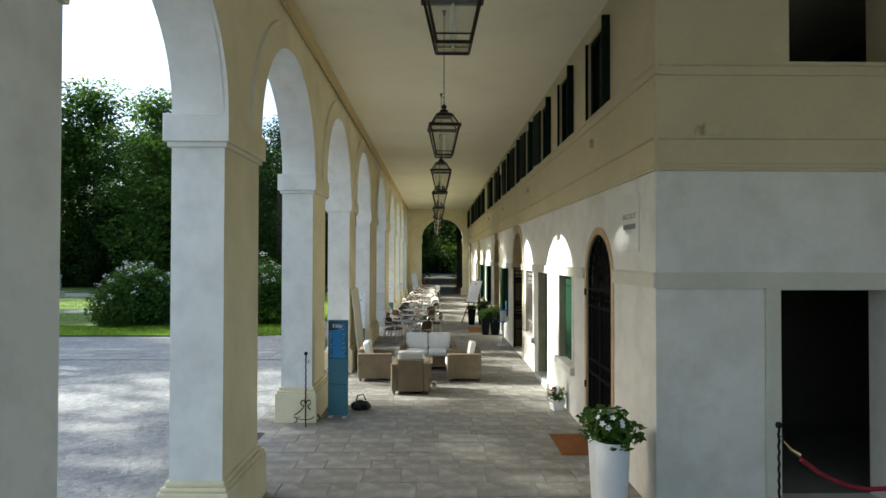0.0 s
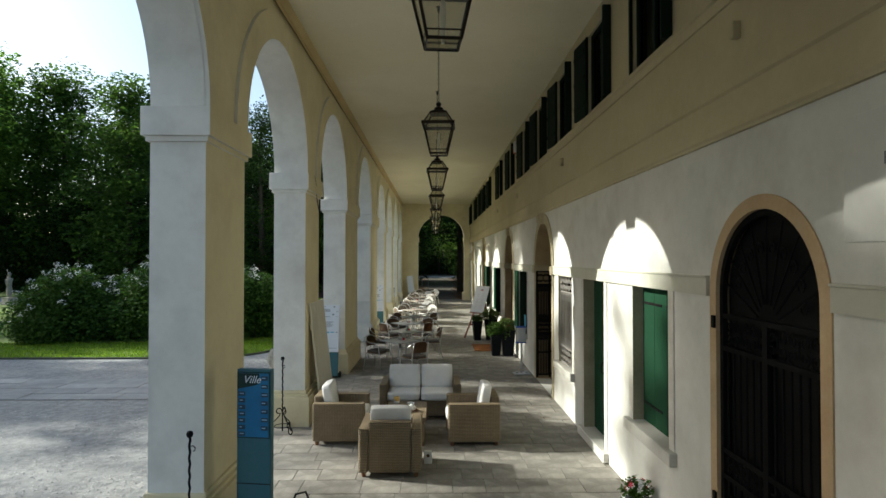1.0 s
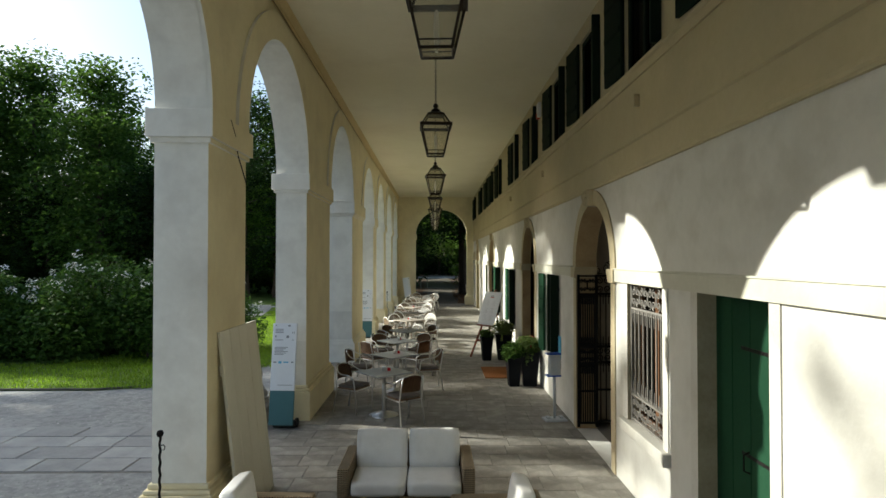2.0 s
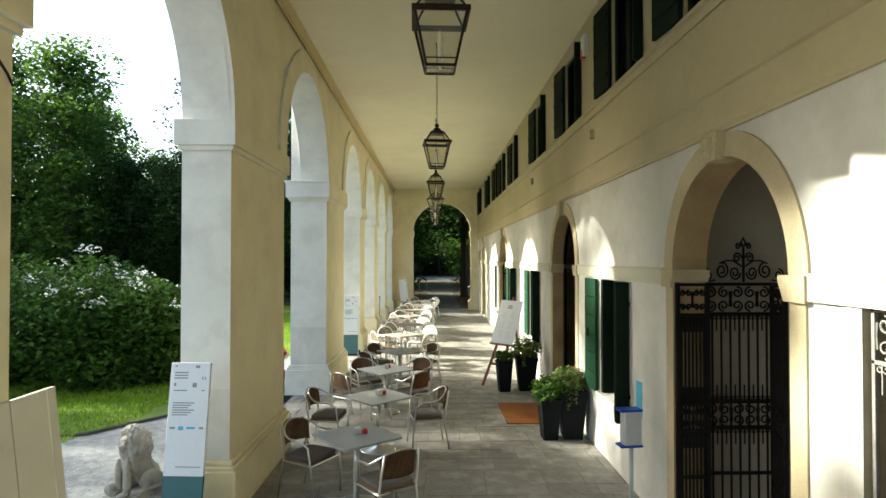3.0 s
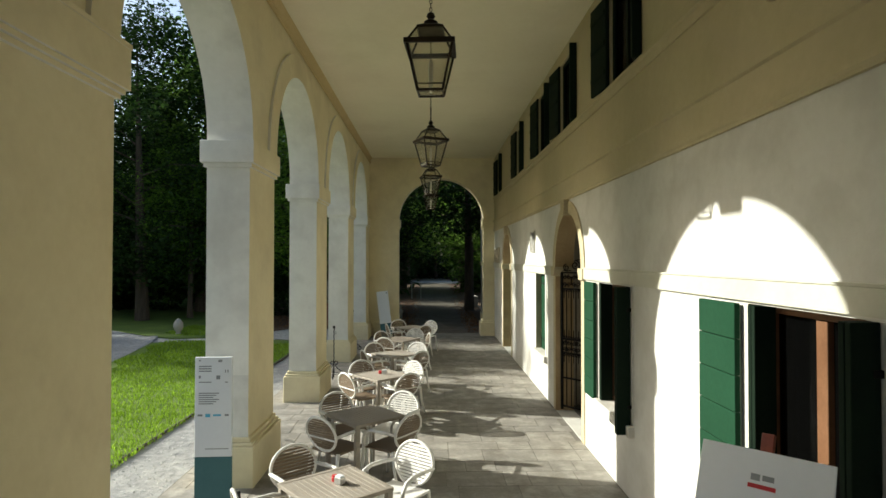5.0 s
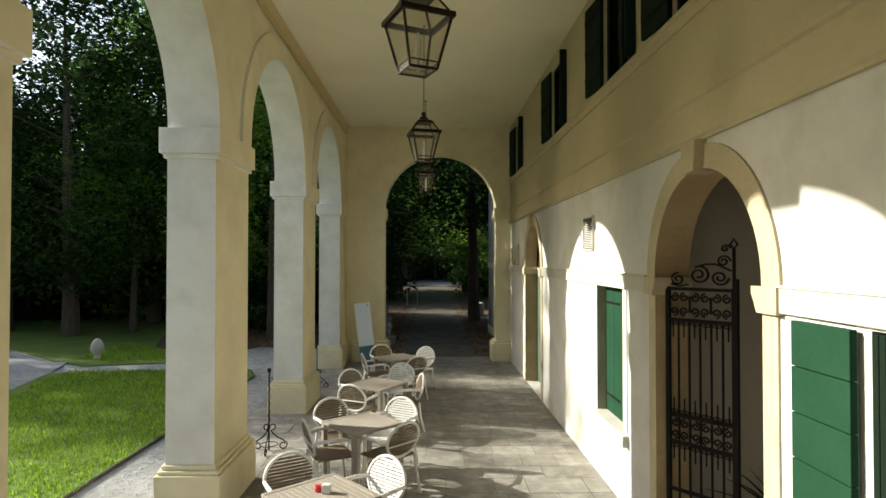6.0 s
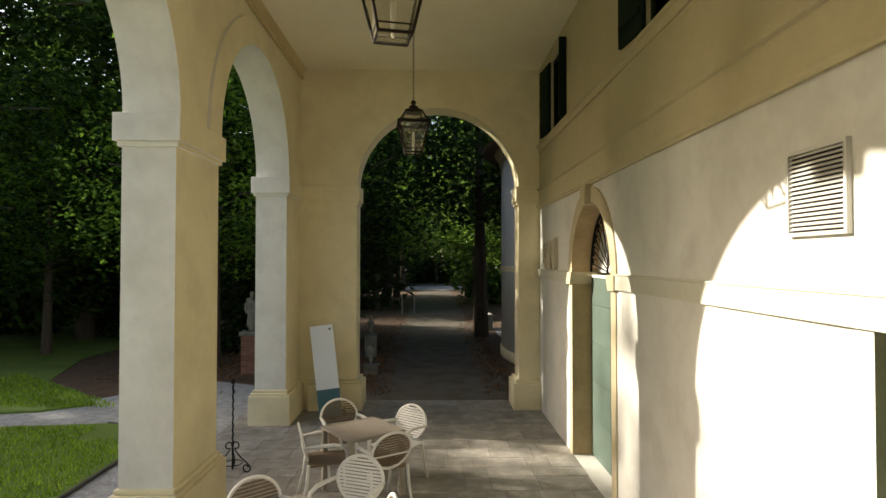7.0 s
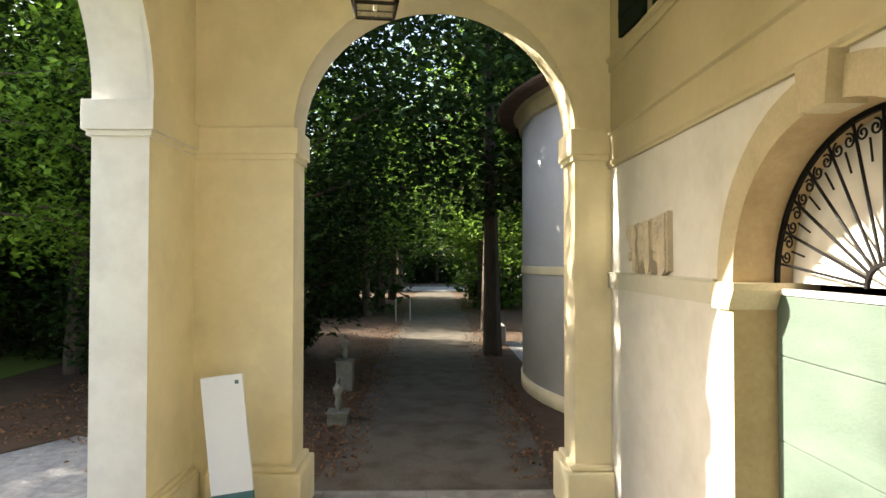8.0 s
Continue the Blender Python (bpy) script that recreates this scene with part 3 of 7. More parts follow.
def clump_points(rng, centre, radius, n, squash=0.8):
    u = rng.normal(size=(n, 3))
    u /= np.linalg.norm(u, axis=1)[:, None]
    r = radius * rng.uniform(0.35, 1.08, n) ** 0.6
    return centre + u * r[:, None] * (1, 1, squash)


def make_tree(seed, height, spread, trunk_r, leafmat, count, leaf, crown_from=0.22, pointed=0.0):
    rng = np.random.default_rng(seed)
    e = empty("tree", Matrix(), "tall leafy park tree with a dark uneven crown", "tree", "park trees")
    bm = bmesh.new()
    lean = rng.uniform(-0.03, 0.03, 2)
    stem = [(lean[0] * z * height, lean[1] * z * height, z * height) for z in (-0.02, 0.1, 0.25, 0.45, 0.65, 0.88)]
    tube(bm, stem, [trunk_r * 1.25, trunk_r, trunk_r * 0.85, trunk_r * 0.6, trunk_r * 0.35, trunk_r * 0.08], 9)
    clumps = []
    m = 34
    for i in range(m):
        z = crown_from + (1.0 - crown_from) * (i + 0.5) / m
        base = Vector((lean[0] * z * height, lean[1] * z * height, z * height * 0.9))
        shape = math.sin(math.pi * min(1.0, (z - crown_from) / (1.02 - crown_from) * 0.80 + 0.16)) ** 0.7 * (1 - pointed * z)
        a = i * 2.4 + rng.uniform(-0.5, 0.5)
        out = spread * shape * rng.uniform(0.45, 1.0)
        tip = base + Vector((math.cos(a) * out, math.sin(a) * out, rng.uniform(0.0, 0.10) * height))
        if i % 2 == 0:
            mid = base.lerp(tip, 0.5) + Vector((0, 0, 0.3))
            tube(bm, [base, mid, tip], [trunk_r * 0.3 * (1.1 - z), trunk_r * 0.2 * (1.1 - z), 0.02], 5)
        clumps.append((tip, rng.uniform(0.8, 1.5) * spread * 0.30))
        clumps.append((base.lerp(tip, 0.55), rng.uniform(0.7, 1.2) * spread * 0.26))
    part("trunk", bm, BARK, e)
    share = count // len(clumps)
    pts = np.concatenate([clump_points(rng, np.array(c), r, share) for c, r in clumps])
    ob = new("crown", raw_mesh("crown", *leaves(pts, leaf, rng), leafmat))
    ob.parent = e
    return e


def place(proto, spots, labels=None):
    for i, (x, y, s, rz) in enumerate(spots):
        proto.scale = (s, s, s)
        ob = copy_thing(proto, pose(x, y, -0.08, 0, 0, rz))
        if labels:
            ob["label"] = labels
    for o in (*proto.children_recursive, proto):
        bpy.data.objects.remove(o)


rng = np.random.default_rng(5)
# the park edge: an uneven belt of tall trees round the lawns
belt_a = [(-38, 53, 1.14, 20), (-48, 64, 1.25, 310), (-20, 66, 0.78, 140), (-33, 68, 1.0, 75)]
belt_b = [(-27, 57, 0.82, 200), (-32.5, 55.5, 1.06, 0), (-17, 55.5, 0.74, 120), (-22, 58, 0.62, 250), (-24, 49.6, 0.92, 60), (-43, 58, 1.15, 30), (-40, 66, 0.95, 290), (-12, 66, 0.85, 10), (-11.8, 50.8, 0.8, 180)]
belt_c = [(-36, 51.5, 0.52, 10), (-30, 53, 0.55, 130), (-24, 54, 0.58, 220), (-12.5, 52.5, 0.55, 300), (-41, 54.5, 0.6, 80), (-9.0, 50.5, 0.5, 44), (-6.0, 48.5, 0.42, 160), (-18.5, 53.5, 0.6, 350), (-19.5, 49.0, 0.6, 20)]
# Never in view: trees added to keep sun off court, floor and wall.
shade = [(-41, 31.6, 0.72, 0), (-43.5, 25.0, 1.14, 70), (-42, 16.2, 1.42, 140), (-41, 46.8, 1.14, 100), (-44, 8.5, 1.4, 210), (-45, 1, 1.3, 280), (-46, -6, 1.25, 330)]
place(make_tree(1, 17.5, 6.2, 0.32, LEAF, 17000, 0.34), belt_a, None)
place(make_tree(2, 18.5, 5.6, 0.36, LEAFMID, 17000, 0.33, 0.05, 0.25), belt_b, "tall dark evergreen tree at the lawn edge")
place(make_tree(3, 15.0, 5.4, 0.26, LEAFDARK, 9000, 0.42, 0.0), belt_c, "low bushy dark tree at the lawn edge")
place(make_tree(7, 19.5, 5.6, 0.36, LEAFMID, 9000, 0.46, 0.15), shade, None)
# Three more unseen trees, added only to filter sun on the long wall.
place(make_tree(9, 27.0, 2.6, 0.30, LEAFMID, 3100, 0.36, 0.30), [(-42, 28.8, 1.22, 40), (-42.6, 31.4, 1.22, 150)], "unseen slender tree added to dapple the wall")
place(make_tree(12, 33.0, 1.15, 0.26, LEAFDARK, 17000, 0.36, 0.04), [(-42, 25.05, 1.0, 0)], "unseen narrow tree added to shade the wall by the gate")
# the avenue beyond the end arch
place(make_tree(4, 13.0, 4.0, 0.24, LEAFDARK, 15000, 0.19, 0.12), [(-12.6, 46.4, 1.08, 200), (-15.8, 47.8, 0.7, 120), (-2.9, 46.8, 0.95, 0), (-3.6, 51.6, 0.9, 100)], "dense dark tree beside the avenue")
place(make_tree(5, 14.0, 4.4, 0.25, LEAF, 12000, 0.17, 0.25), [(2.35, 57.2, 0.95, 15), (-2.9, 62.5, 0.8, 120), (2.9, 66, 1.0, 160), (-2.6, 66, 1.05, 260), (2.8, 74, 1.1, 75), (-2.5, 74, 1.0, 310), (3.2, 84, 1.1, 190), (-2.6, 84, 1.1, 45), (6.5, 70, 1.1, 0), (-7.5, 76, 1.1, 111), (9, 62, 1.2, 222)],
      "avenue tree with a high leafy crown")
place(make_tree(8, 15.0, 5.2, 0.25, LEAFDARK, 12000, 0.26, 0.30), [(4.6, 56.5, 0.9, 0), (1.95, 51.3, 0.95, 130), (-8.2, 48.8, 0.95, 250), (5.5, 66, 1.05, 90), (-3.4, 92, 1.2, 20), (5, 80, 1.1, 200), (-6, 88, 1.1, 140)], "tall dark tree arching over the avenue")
place(make_tree(6, 9.0, 3.4, 0.14, LEAFLIGHT, 14000, 0.125, 0.30), [(-5.3, 45.2, 0.95, 0), (-11, 47.5, 0.9, 120), (0.6, 100, 1.5, 0), (5, 98, 1.4, 60), (-6, 98, 1.4, 130)], "sunlit young tree with bright green leaves")

# the flowering bush
def bush(name, x0, x1, y0, y1, h, count, leaf, label, flowers, mat_leaf, seed):
    rng = np.random.default_rng(seed)
    e = empty(name, Matrix(), label, "bush")
    pts = []
    lumps = []
    n = max(8, int((x1 - x0) * 3.2))
    for i in range(n):
        c = np.array((rng.uniform(x0 + 0.6, x1 - 0.6), rng.uniform(y0 + 0.5, y1 - 0.5), h * (rng.uniform(0.14, 0.3) if i % 2 else rng.uniform(0.38, 0.62))))
        r = h * rng.uniform(0.32, 0.5)
        lumps.append((c, r))
        pts.append(clump_points(rng, c, r, count // n, 0.9))
    pts = np.concatenate(pts)
    pts[:, 2] = np.abs(pts[:, 2])
    ob = new("foliage", raw_mesh("foliage", *leaves(pts, leaf, rng), mat_leaf))
    ob.parent = e
    bm = bmesh.new()
    for c, r in lumps[::2]:
        base = Vector((c[0] + rng.uniform(-0.3, 0.3), c[1], -0.05))
        tube(bm, [base, base.lerp(Vector(c), 0.6) + Vector((0.05, 0, 0.1)), Vector(c)], [0.04, 0.025, 0.012], 5)
    part("stems", bm, BARK, e)
    if flowers:
        fp = []
        for c, r in lumps:
            for _ in range(5):
                u = rng.normal(size=3)
                u[2] = abs(u[2]) + 0.6
                u /= np.linalg.norm(u)
                fp.append(clump_points(rng, c + u * r * 1.04, 0.15, flowers // (n * 5), 0.7))
        fp = np.concatenate(fp)
        ob = new("blossom", raw_mesh("blossom", *leaves(fp, 0.075, rng, 0.5), surface("white_petal", (0.75, 0.73, 0.68), (0.85, 0.84, 0.8), 0.7, 8, 40, 0.0)))
        ob.parent = e
        ob["label"] = "small white blossoms"
    return e


bush("flowering_bush", -14.6, -5.3, 22.2, 25.8, 2.6, 76000, 0.122, "large green bush with white blossoms on the lawn", 2600, leaf_material("bush_leaf", (0.030, 0.075, 0.013), (0.095, 0.175, 0.030), 0.3, 0.1), 11)
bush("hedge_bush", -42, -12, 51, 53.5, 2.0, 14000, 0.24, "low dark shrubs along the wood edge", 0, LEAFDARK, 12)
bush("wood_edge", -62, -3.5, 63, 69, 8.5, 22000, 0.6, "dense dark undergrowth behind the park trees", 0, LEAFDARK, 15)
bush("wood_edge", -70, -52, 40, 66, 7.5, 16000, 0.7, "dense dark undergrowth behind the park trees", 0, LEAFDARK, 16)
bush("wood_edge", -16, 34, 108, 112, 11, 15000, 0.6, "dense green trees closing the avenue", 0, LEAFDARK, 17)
# Two masses added left of the avenue to keep sun and sky off it.
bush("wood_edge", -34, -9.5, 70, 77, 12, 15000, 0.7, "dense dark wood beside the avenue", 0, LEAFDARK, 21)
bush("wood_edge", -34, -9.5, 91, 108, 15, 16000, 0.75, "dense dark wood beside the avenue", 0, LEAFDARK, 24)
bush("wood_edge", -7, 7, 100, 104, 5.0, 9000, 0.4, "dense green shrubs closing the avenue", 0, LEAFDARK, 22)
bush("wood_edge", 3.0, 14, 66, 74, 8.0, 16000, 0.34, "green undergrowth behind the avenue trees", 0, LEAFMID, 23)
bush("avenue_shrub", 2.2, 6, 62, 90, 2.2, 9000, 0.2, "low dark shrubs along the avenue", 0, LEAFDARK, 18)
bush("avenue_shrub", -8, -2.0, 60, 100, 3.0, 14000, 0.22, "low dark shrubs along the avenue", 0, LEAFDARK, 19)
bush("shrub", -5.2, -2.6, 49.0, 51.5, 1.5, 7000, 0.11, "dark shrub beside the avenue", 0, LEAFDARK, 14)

# grass blades
rng = np.random.default_rng(9)
vs, fs = [], []
def blades(n, x0, x1, y0, y1, hmin, hmax, keep):
    for _ in range(n):
        x, y = rng.uniform(x0, x1), rng.uniform(y0, y1)
        if not keep(x, y):
            continue
        a, h, w = rng.uniform(0, 6.28), rng.uniform(hmin, hmax), rng.uniform(0.006, 0.016)
        i = len(vs)
        lx, ly = rng.uniform(-0.6, 0.6) * h, rng.uniform(-0.6, 0.6) * h
        vs.extend([(x - w * math.cos(a), y - w * math.sin(a), -0.04), (x + w * math.cos(a), y + w * math.sin(a), -0.04), (x + lx, y + ly, -0.04 + h)])
        fs.append((i, i + 1, i + 2))


def clear_of_path(x, y):
    return all((x - p[0]) ** 2 + (y - p[1]) ** 2 > 1.3 for p in way) and not (abs(x - (-9.3 + (37.4 - y) * 0.15)) < 0.85 and 31 < y < 41)


def corner_ok(x, y):
    return not (x > -5.4 and y < 20.2 + (x + 5.4) * 1.4) and not (x > -5.2 and y > 39.2)


blades(60000, -9.5, -4.10, 22.0, 39.9, 0.04, 0.09, lambda x, y: clear_of_path(x, y) and corner_ok(x, y))
blades(16000, -16, -5.0, 19.72, 22.5, 0.04, 0.10, corner_ok)
blades(8000, -9.6, -5.7, 41.2, 45.0, 0.04, 0.09, lambda x, y: y > 41.2 + max(0.0, (-8.8 - x) * 0.9) and y < 42.3 + (-6.9 - x) * 0.8)
blades(9000, -22, -9.5, 24, 39, 0.05, 0.11, clear_of_path)
GRASS = leaf_material("grass_blade", (0.15, 0.255, 0.018), (0.26, 0.405, 0.04), 0.45, 0.1)
ob = new("grass", raw_mesh("grass", vs, fs, GRASS))
tagged(ob, "short bright green grass blades of the lawn", "grass", "", "stuff")

# fallen leaves
spots = np.stack([rng.choice((-1, 1), 6000) * (rng.gamma(2.0, 0.55, 6000) + 0.9) + 0.3, 41.8 + rng.gamma(1.5, 5.0, 6000), np.full(6000, -0.02)], 1)
spots = np.concatenate((spots[(spots[:, 0] < 2.0) | (spots[:, 1] > 52.5)], np.stack([rng.uniform(-7.5, -2.5, 2600), rng.uniform(43.4, 48, 2600), np.full(2600, -0.02)], 1)))
vs, fs = leaves(spots, 0.065, rng, 0.3)
ob = new("fallen_leaves", raw_mesh("fallen_leaves", vs, fs, surface("dry_leaf", (0.10, 0.05, 0.025), (0.24, 0.13, 0.06), 0.9, 6, 30, 0.0, island=0.4)))
tagged(ob, "scattered dry brown leaves on the ground", "leaves", "", "stuff")

# loose stones of the gravel near the loggia
n = 15000
px = -3.15 - rng.gamma(1.3, 1.9, n)
py = rng.uniform(2.5, 40.0, n)
keep = (((py < 14.9) | (py > 17.2)) & (py < 19.5)) | ((px > -4.05) & (py > 17.2)) | ((py > 39.2) & (px > -7))
px, py = px[keep], py[keep]
n = len(px)
k = rng.uniform(0.008, 0.02, n)[:, None]
c = np.stack((px, py, np.full(n, -0.068)), 1)
corner = np.array([(1, 0, 0), (0, 1, 0), (-1, 0, 0), (0, -1, 0), (0, 0, 0.75)])
jit = rng.uniform(0.6, 1.4, (n, 5, 1))
vs = (c[:, None, :] + corner[None] * jit * k[:, None, :]).reshape(-1, 3)
fs = (5 * np.arange(n)[:, None, None] + np.array([(0, 1, 4), (1, 2, 4), (2, 3, 4), (3, 0, 4)])[None]).reshape(-1, 3)
ob = new("gravel_stones", raw_mesh("gravel_stones", vs, fs, surface("pebble", (0.20, 0.205, 0.205), (0.48, 0.475, 0.455), 0.9, 6, 40, 0.0, island=0.35)))
tagged(ob, "loose pale grey gravel stones on the court", "gravel", "", "stuff")

# ---- lanterns ----
BRONZE = surface("dark_bronze", (0.012, 0.009, 0.006), (0.035, 0.025, 0.016), 0.5, 6, 50, 0.04, metal=0.6)
LAMPGLASS = glass("lantern_glass", (0.90, 0.88, 0.80), 0.12, 0.78, (0.45, 0.44, 0.38))
MILK = surface("lamp_tube", (0.7, 0.68, 0.6), (0.8, 0.78, 0.7), 0.5, 4, 30, 0.0)


def make_lantern():
    e = empty("lantern", Matrix(), "four-sided dark metal lantern hanging on a chain", "lantern", "lanterns under the ceiling")
    zb, zr, zt = 0.0, 0.40, 0.56          # bottom, widest rim, top of the glazed hood
    wb, wr, wt = 0.112, 0.20, 0.108
    corners = [(1, 1), (-1, 1), (-1, -1), (1, -1)]
    bm = bmesh.new()
    for sx, sy in corners:
        tube(bm, [(sx * wb, sy * wb, zb), (sx * wr, sy * wr, zr)], 0.011, 6)
        tube(bm, [(sx * wr, sy * wr, zr), (sx * wt, sy * wt, zt)], 0.010, 6)
    for w, z, r in ((wb, zb, 0.012), (wb + 0.012, zb + 0.05, 0.006), (wt, zt, 0.014)):
        tube(bm, [(sx * w, sy * w, z) for sx, sy in corners], r, 6, True)
    part("frame", bm, BRONZE, e)
    bm = bmesh.new()
    for k in range(4):
        m = Matrix.Rotation(k * math.pi / 2, 4, "Z")
        box(bm, -wr - 0.02, wr + 0.02, wr - 0.012, wr + 0.022, zr - 0.02, zr + 0.022, 0.004, m)
    part("rim", bm, BRONZE, e)
    for k in range(4):
        m = Matrix.Rotation(k * math.pi / 2, 4, "Z")
        bm = bmesh.new()
        vs = [bm.verts.new(m @ Vector(p)) for p in ((-wb, wb, zb + 0.01), (wb, wb, zb + 0.01), (wr - 0.01, wr - 0.01, zr - 0.02), (-wr + 0.01, wr - 0.01, zr - 0.02))]
        bm.faces.new(vs)
        vs = [bm.verts.new(m @ Vector(p)) for p in ((-wr + 0.01, wr - 0.01, zr + 0.02), (wr - 0.01, wr - 0.01, zr + 0.02), (wt, wt, zt), (-wt, wt, zt))]
        bm.faces.new(vs)
        part("pane", bm, LAMPGLASS, e).visible_shadow = False
    bm = bmesh.new()
    box(bm, -wb, wb, -wb, wb, zb - 0.004, zb + 0.004)
    part("base_pane", bm, LAMPGLASS, e).visible_shadow = False
    bm = bmesh.new()
    lathe(bm, [(0.010, 0.0), (0.018, 0.08), (0.022, 0.20), (0.016, 0.28), (0.006, 0.30)], 12)
    part("lamp_tube", bm, MILK, e)
    bm = bmesh.new()
    lathe(bm, [(wt + 0.012, zt - 0.005), (wt + 0.005, zt + 0.012), (0.055, zt + 0.045), (0.05, zt + 0.05)], 4, None, True)
    lathe(bm, [(0.05, zt + 0.045), (0.06, zt + 0.06), (0.062, zt + 0.075), (0.03, zt + 0.095), (0.022, zt + 0.10), (0.04, zt + 0.125), (0.03, zt + 0.15), (0.008, zt + 0.165)], 16)
    part("cap", bm, BRONZE, e, "turned finial cap")
    bm = bmesh.new()
    z, top = zt + 0.165, CEIL - 4.05
    k = 0
    while z < top - 0.05:
        ringpts = [(0.011 * math.cos(a), 0, z + 0.022 + 0.022 * math.sin(a)) for a in [i * math.pi / 4 for i in range(8)]]
        if k % 2:
            ringpts = [(p[1], p[0], p[2]) for p in ringpts]
        tube(bm, ringpts, 0.0035, 4, True)
        z += 0.036
        k += 1
    part("chain", bm, BRONZE, e)
    bm = bmesh.new()
    lathe(bm, [(0.012, top - 0.10), (0.02, top - 0.07), (0.015, top - 0.05), (0.065, top - 0.02), (0.07, top)], 16)
    part("ceiling_rose", bm, BRONZE, e)
    return e


proto = make_lantern()
for i, y in enumerate((-0.7, 3.4, 7.6, 11.72, 15.8, 20.75, 25.95, 30.05, 34.15, 38.25)):
    m = pose(-0.08, y, 4.12 if y > 24 else 4.085, 0, 0, (0, 0, 4, -3, 2, 5, -4, 24, 12, 6)[i])
    if i == 0:
        proto.matrix_basis = m
    else:
        copy_thing(proto, m)

# ---- shutters, doors, gates ----
def planks(e, name, x0, x1, y0, y1, z0, z1, n, material, gap=0.006):
    """A boarded leaf in the wall's plane: boards across, one part each."""
    h = (z1 - z0) / n
    for i in range(n):
        bm = bmesh.new()
        box(bm, x0, x1, y0, y1, z0 + i * h + gap / 2, z0 + (i + 1) * h - gap / 2, 0.004)
        part(name, bm, material, e)


def strap(e, x, y0, y1, z):
    bm = bmesh.new()
    box(bm, x - 0.006, x, y0, y1, z - 0.014, z + 0.014, 0.002)
    for k in range(3):
        c = y0 + (y1 - y0) * (k + 0.5) / 3
        box(bm, x - 0.010, x - 0.005, c - 0.007, c + 0.007, z - 0.007, z + 0.007, 0.002)
    part("strap_hinge", bm, IRON, e)


WORN = surface("worn_board_edge", (0.22, 0.27, 0.22), (0.36, 0.40, 0.34), 0.8, 4, 40, 0.05)


def folded_shutters(a, b, lo, hi, width=0.54):
    e = empty("shutter", None, "green boarded shutter folded back against the wall", "shutter", "green shutters of the ground floor")
    planks(e, "board", WX - 0.075, WX - 0.035, b + 0.06, b + 0.06 + width, lo - 0.02, hi, 6, GREEN)
    bm = bmesh.new()
    box(bm, WX - 0.037, WX - 0.016, b + 0.08, b + 0.04 + width, lo + 0.02, hi - 0.03)
    part("backing", bm, WORN, e, "pale worn wood in the joints")
    if a < 20:
        bm = bmesh.new()
        tube(bm, [(WX - 0.082, b + 0.42 + 0.03 * math.sin(q), lo + 0.75 + 0.06 * math.cos(q)) for q in [i * math.pi / 6 for i in range(12)]], 0.006, 5, True)
        part("ring_handle", bm, IRON, e)
    e = empty("shutter", None, "folded green shutter standing out, shade put into its colour", "shutter", "green shutters of the ground floor")
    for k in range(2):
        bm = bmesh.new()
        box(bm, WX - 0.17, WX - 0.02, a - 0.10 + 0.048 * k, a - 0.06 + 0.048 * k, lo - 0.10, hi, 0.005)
        part("leaf", bm, SHADEGREEN, e)
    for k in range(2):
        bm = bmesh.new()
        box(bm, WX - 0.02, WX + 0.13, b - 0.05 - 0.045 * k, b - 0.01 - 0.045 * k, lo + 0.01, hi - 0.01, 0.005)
        part("inner_leaf", bm, SHADEGREEN, e, "leaf folded into the reveal, shade put into its colour")
    for z in (lo + 0.2, hi - 0.25):
        bm = bmesh.new()
        box(bm, WX - 0.06, WX + 0.0, a - 0.11, a - 0.005, z - 0.02, z + 0.02, 0.003)
        part("hinge", bm, IRON, e)


PANE = glass("window_pane", (0.35, 0.38, 0.37), 0.03, 0.85)


def casement(a, b, lo, hi, x=WX + 0.14):
    w = empty("window", None, "brown wooden casement window set deep in the wall", "window", "ground floor windows")
    bm = bmesh.new()
    box(bm, x, x + 0.07, a, a + 0.06, lo, hi, 0.006)
    box(bm, x, x + 0.07, b - 0.06, b, lo, hi, 0.006)
    box(bm, x, x + 0.07, a + 0.06, b - 0.06, lo, lo + 0.07, 0.006)
    box(bm, x, x + 0.07, a + 0.06, b - 0.06, hi - 0.06, hi, 0.006)
    part("window_frame", bm, WOOD, w)
    c = (a + b) / 2
    bm = bmesh.new()
    box(bm, x - 0.01, x + 0.06, c - 0.05, c + 0.05, lo + 0.07, hi - 0.06, 0.006)
    part("mullion", bm, WOOD, w)
    for p, q in ((a + 0.06, c - 0.05), (c + 0.05, b - 0.06)):
        bm = bmesh.new()
        box(bm, x + 0.03, x + 0.036, p, q, lo + 0.07, hi - 0.06)
        part("pane", bm, PANE, w)


for a, b, lo, hi in ((18.00, 19.05, 0.82, 2.33), (23.65, 24.75, 0.82, 2.33), (27.20, 28.30, 0.82, 2.33)):
    folded_shutters(a, b, lo, hi, 0.46 if a > 27 else 0.54)
    casement(a, b, lo, hi)

# closed green leaves in two windows and an open one in a doorway
def closed_leaf(name, a, b, lo, hi, x, n, label):
    e = empty(name, None, label, "shutter")
    w = (b - a) / n
    for i in range(n):
        bm = bmesh.new()
        box(bm, x, x + 0.04, a + i * w + 0.003, a + (i + 1) * w - 0.003, lo + 0.01, hi - 0.01, 0.005)
        part("board", bm, GREEN, e)
    for z in (lo + 0.22, hi - 0.2):
        strap(e, x - 0.001, b - 0.55, b - 0.02, z)
        strap(e, x - 0.001, a + 0.02, a + 0.34, z)


closed_leaf("shutter", 9.32, 10.33, 0.83, 2.36, WX + 0.11, 3, "closed green boarded window shutter with iron straps")
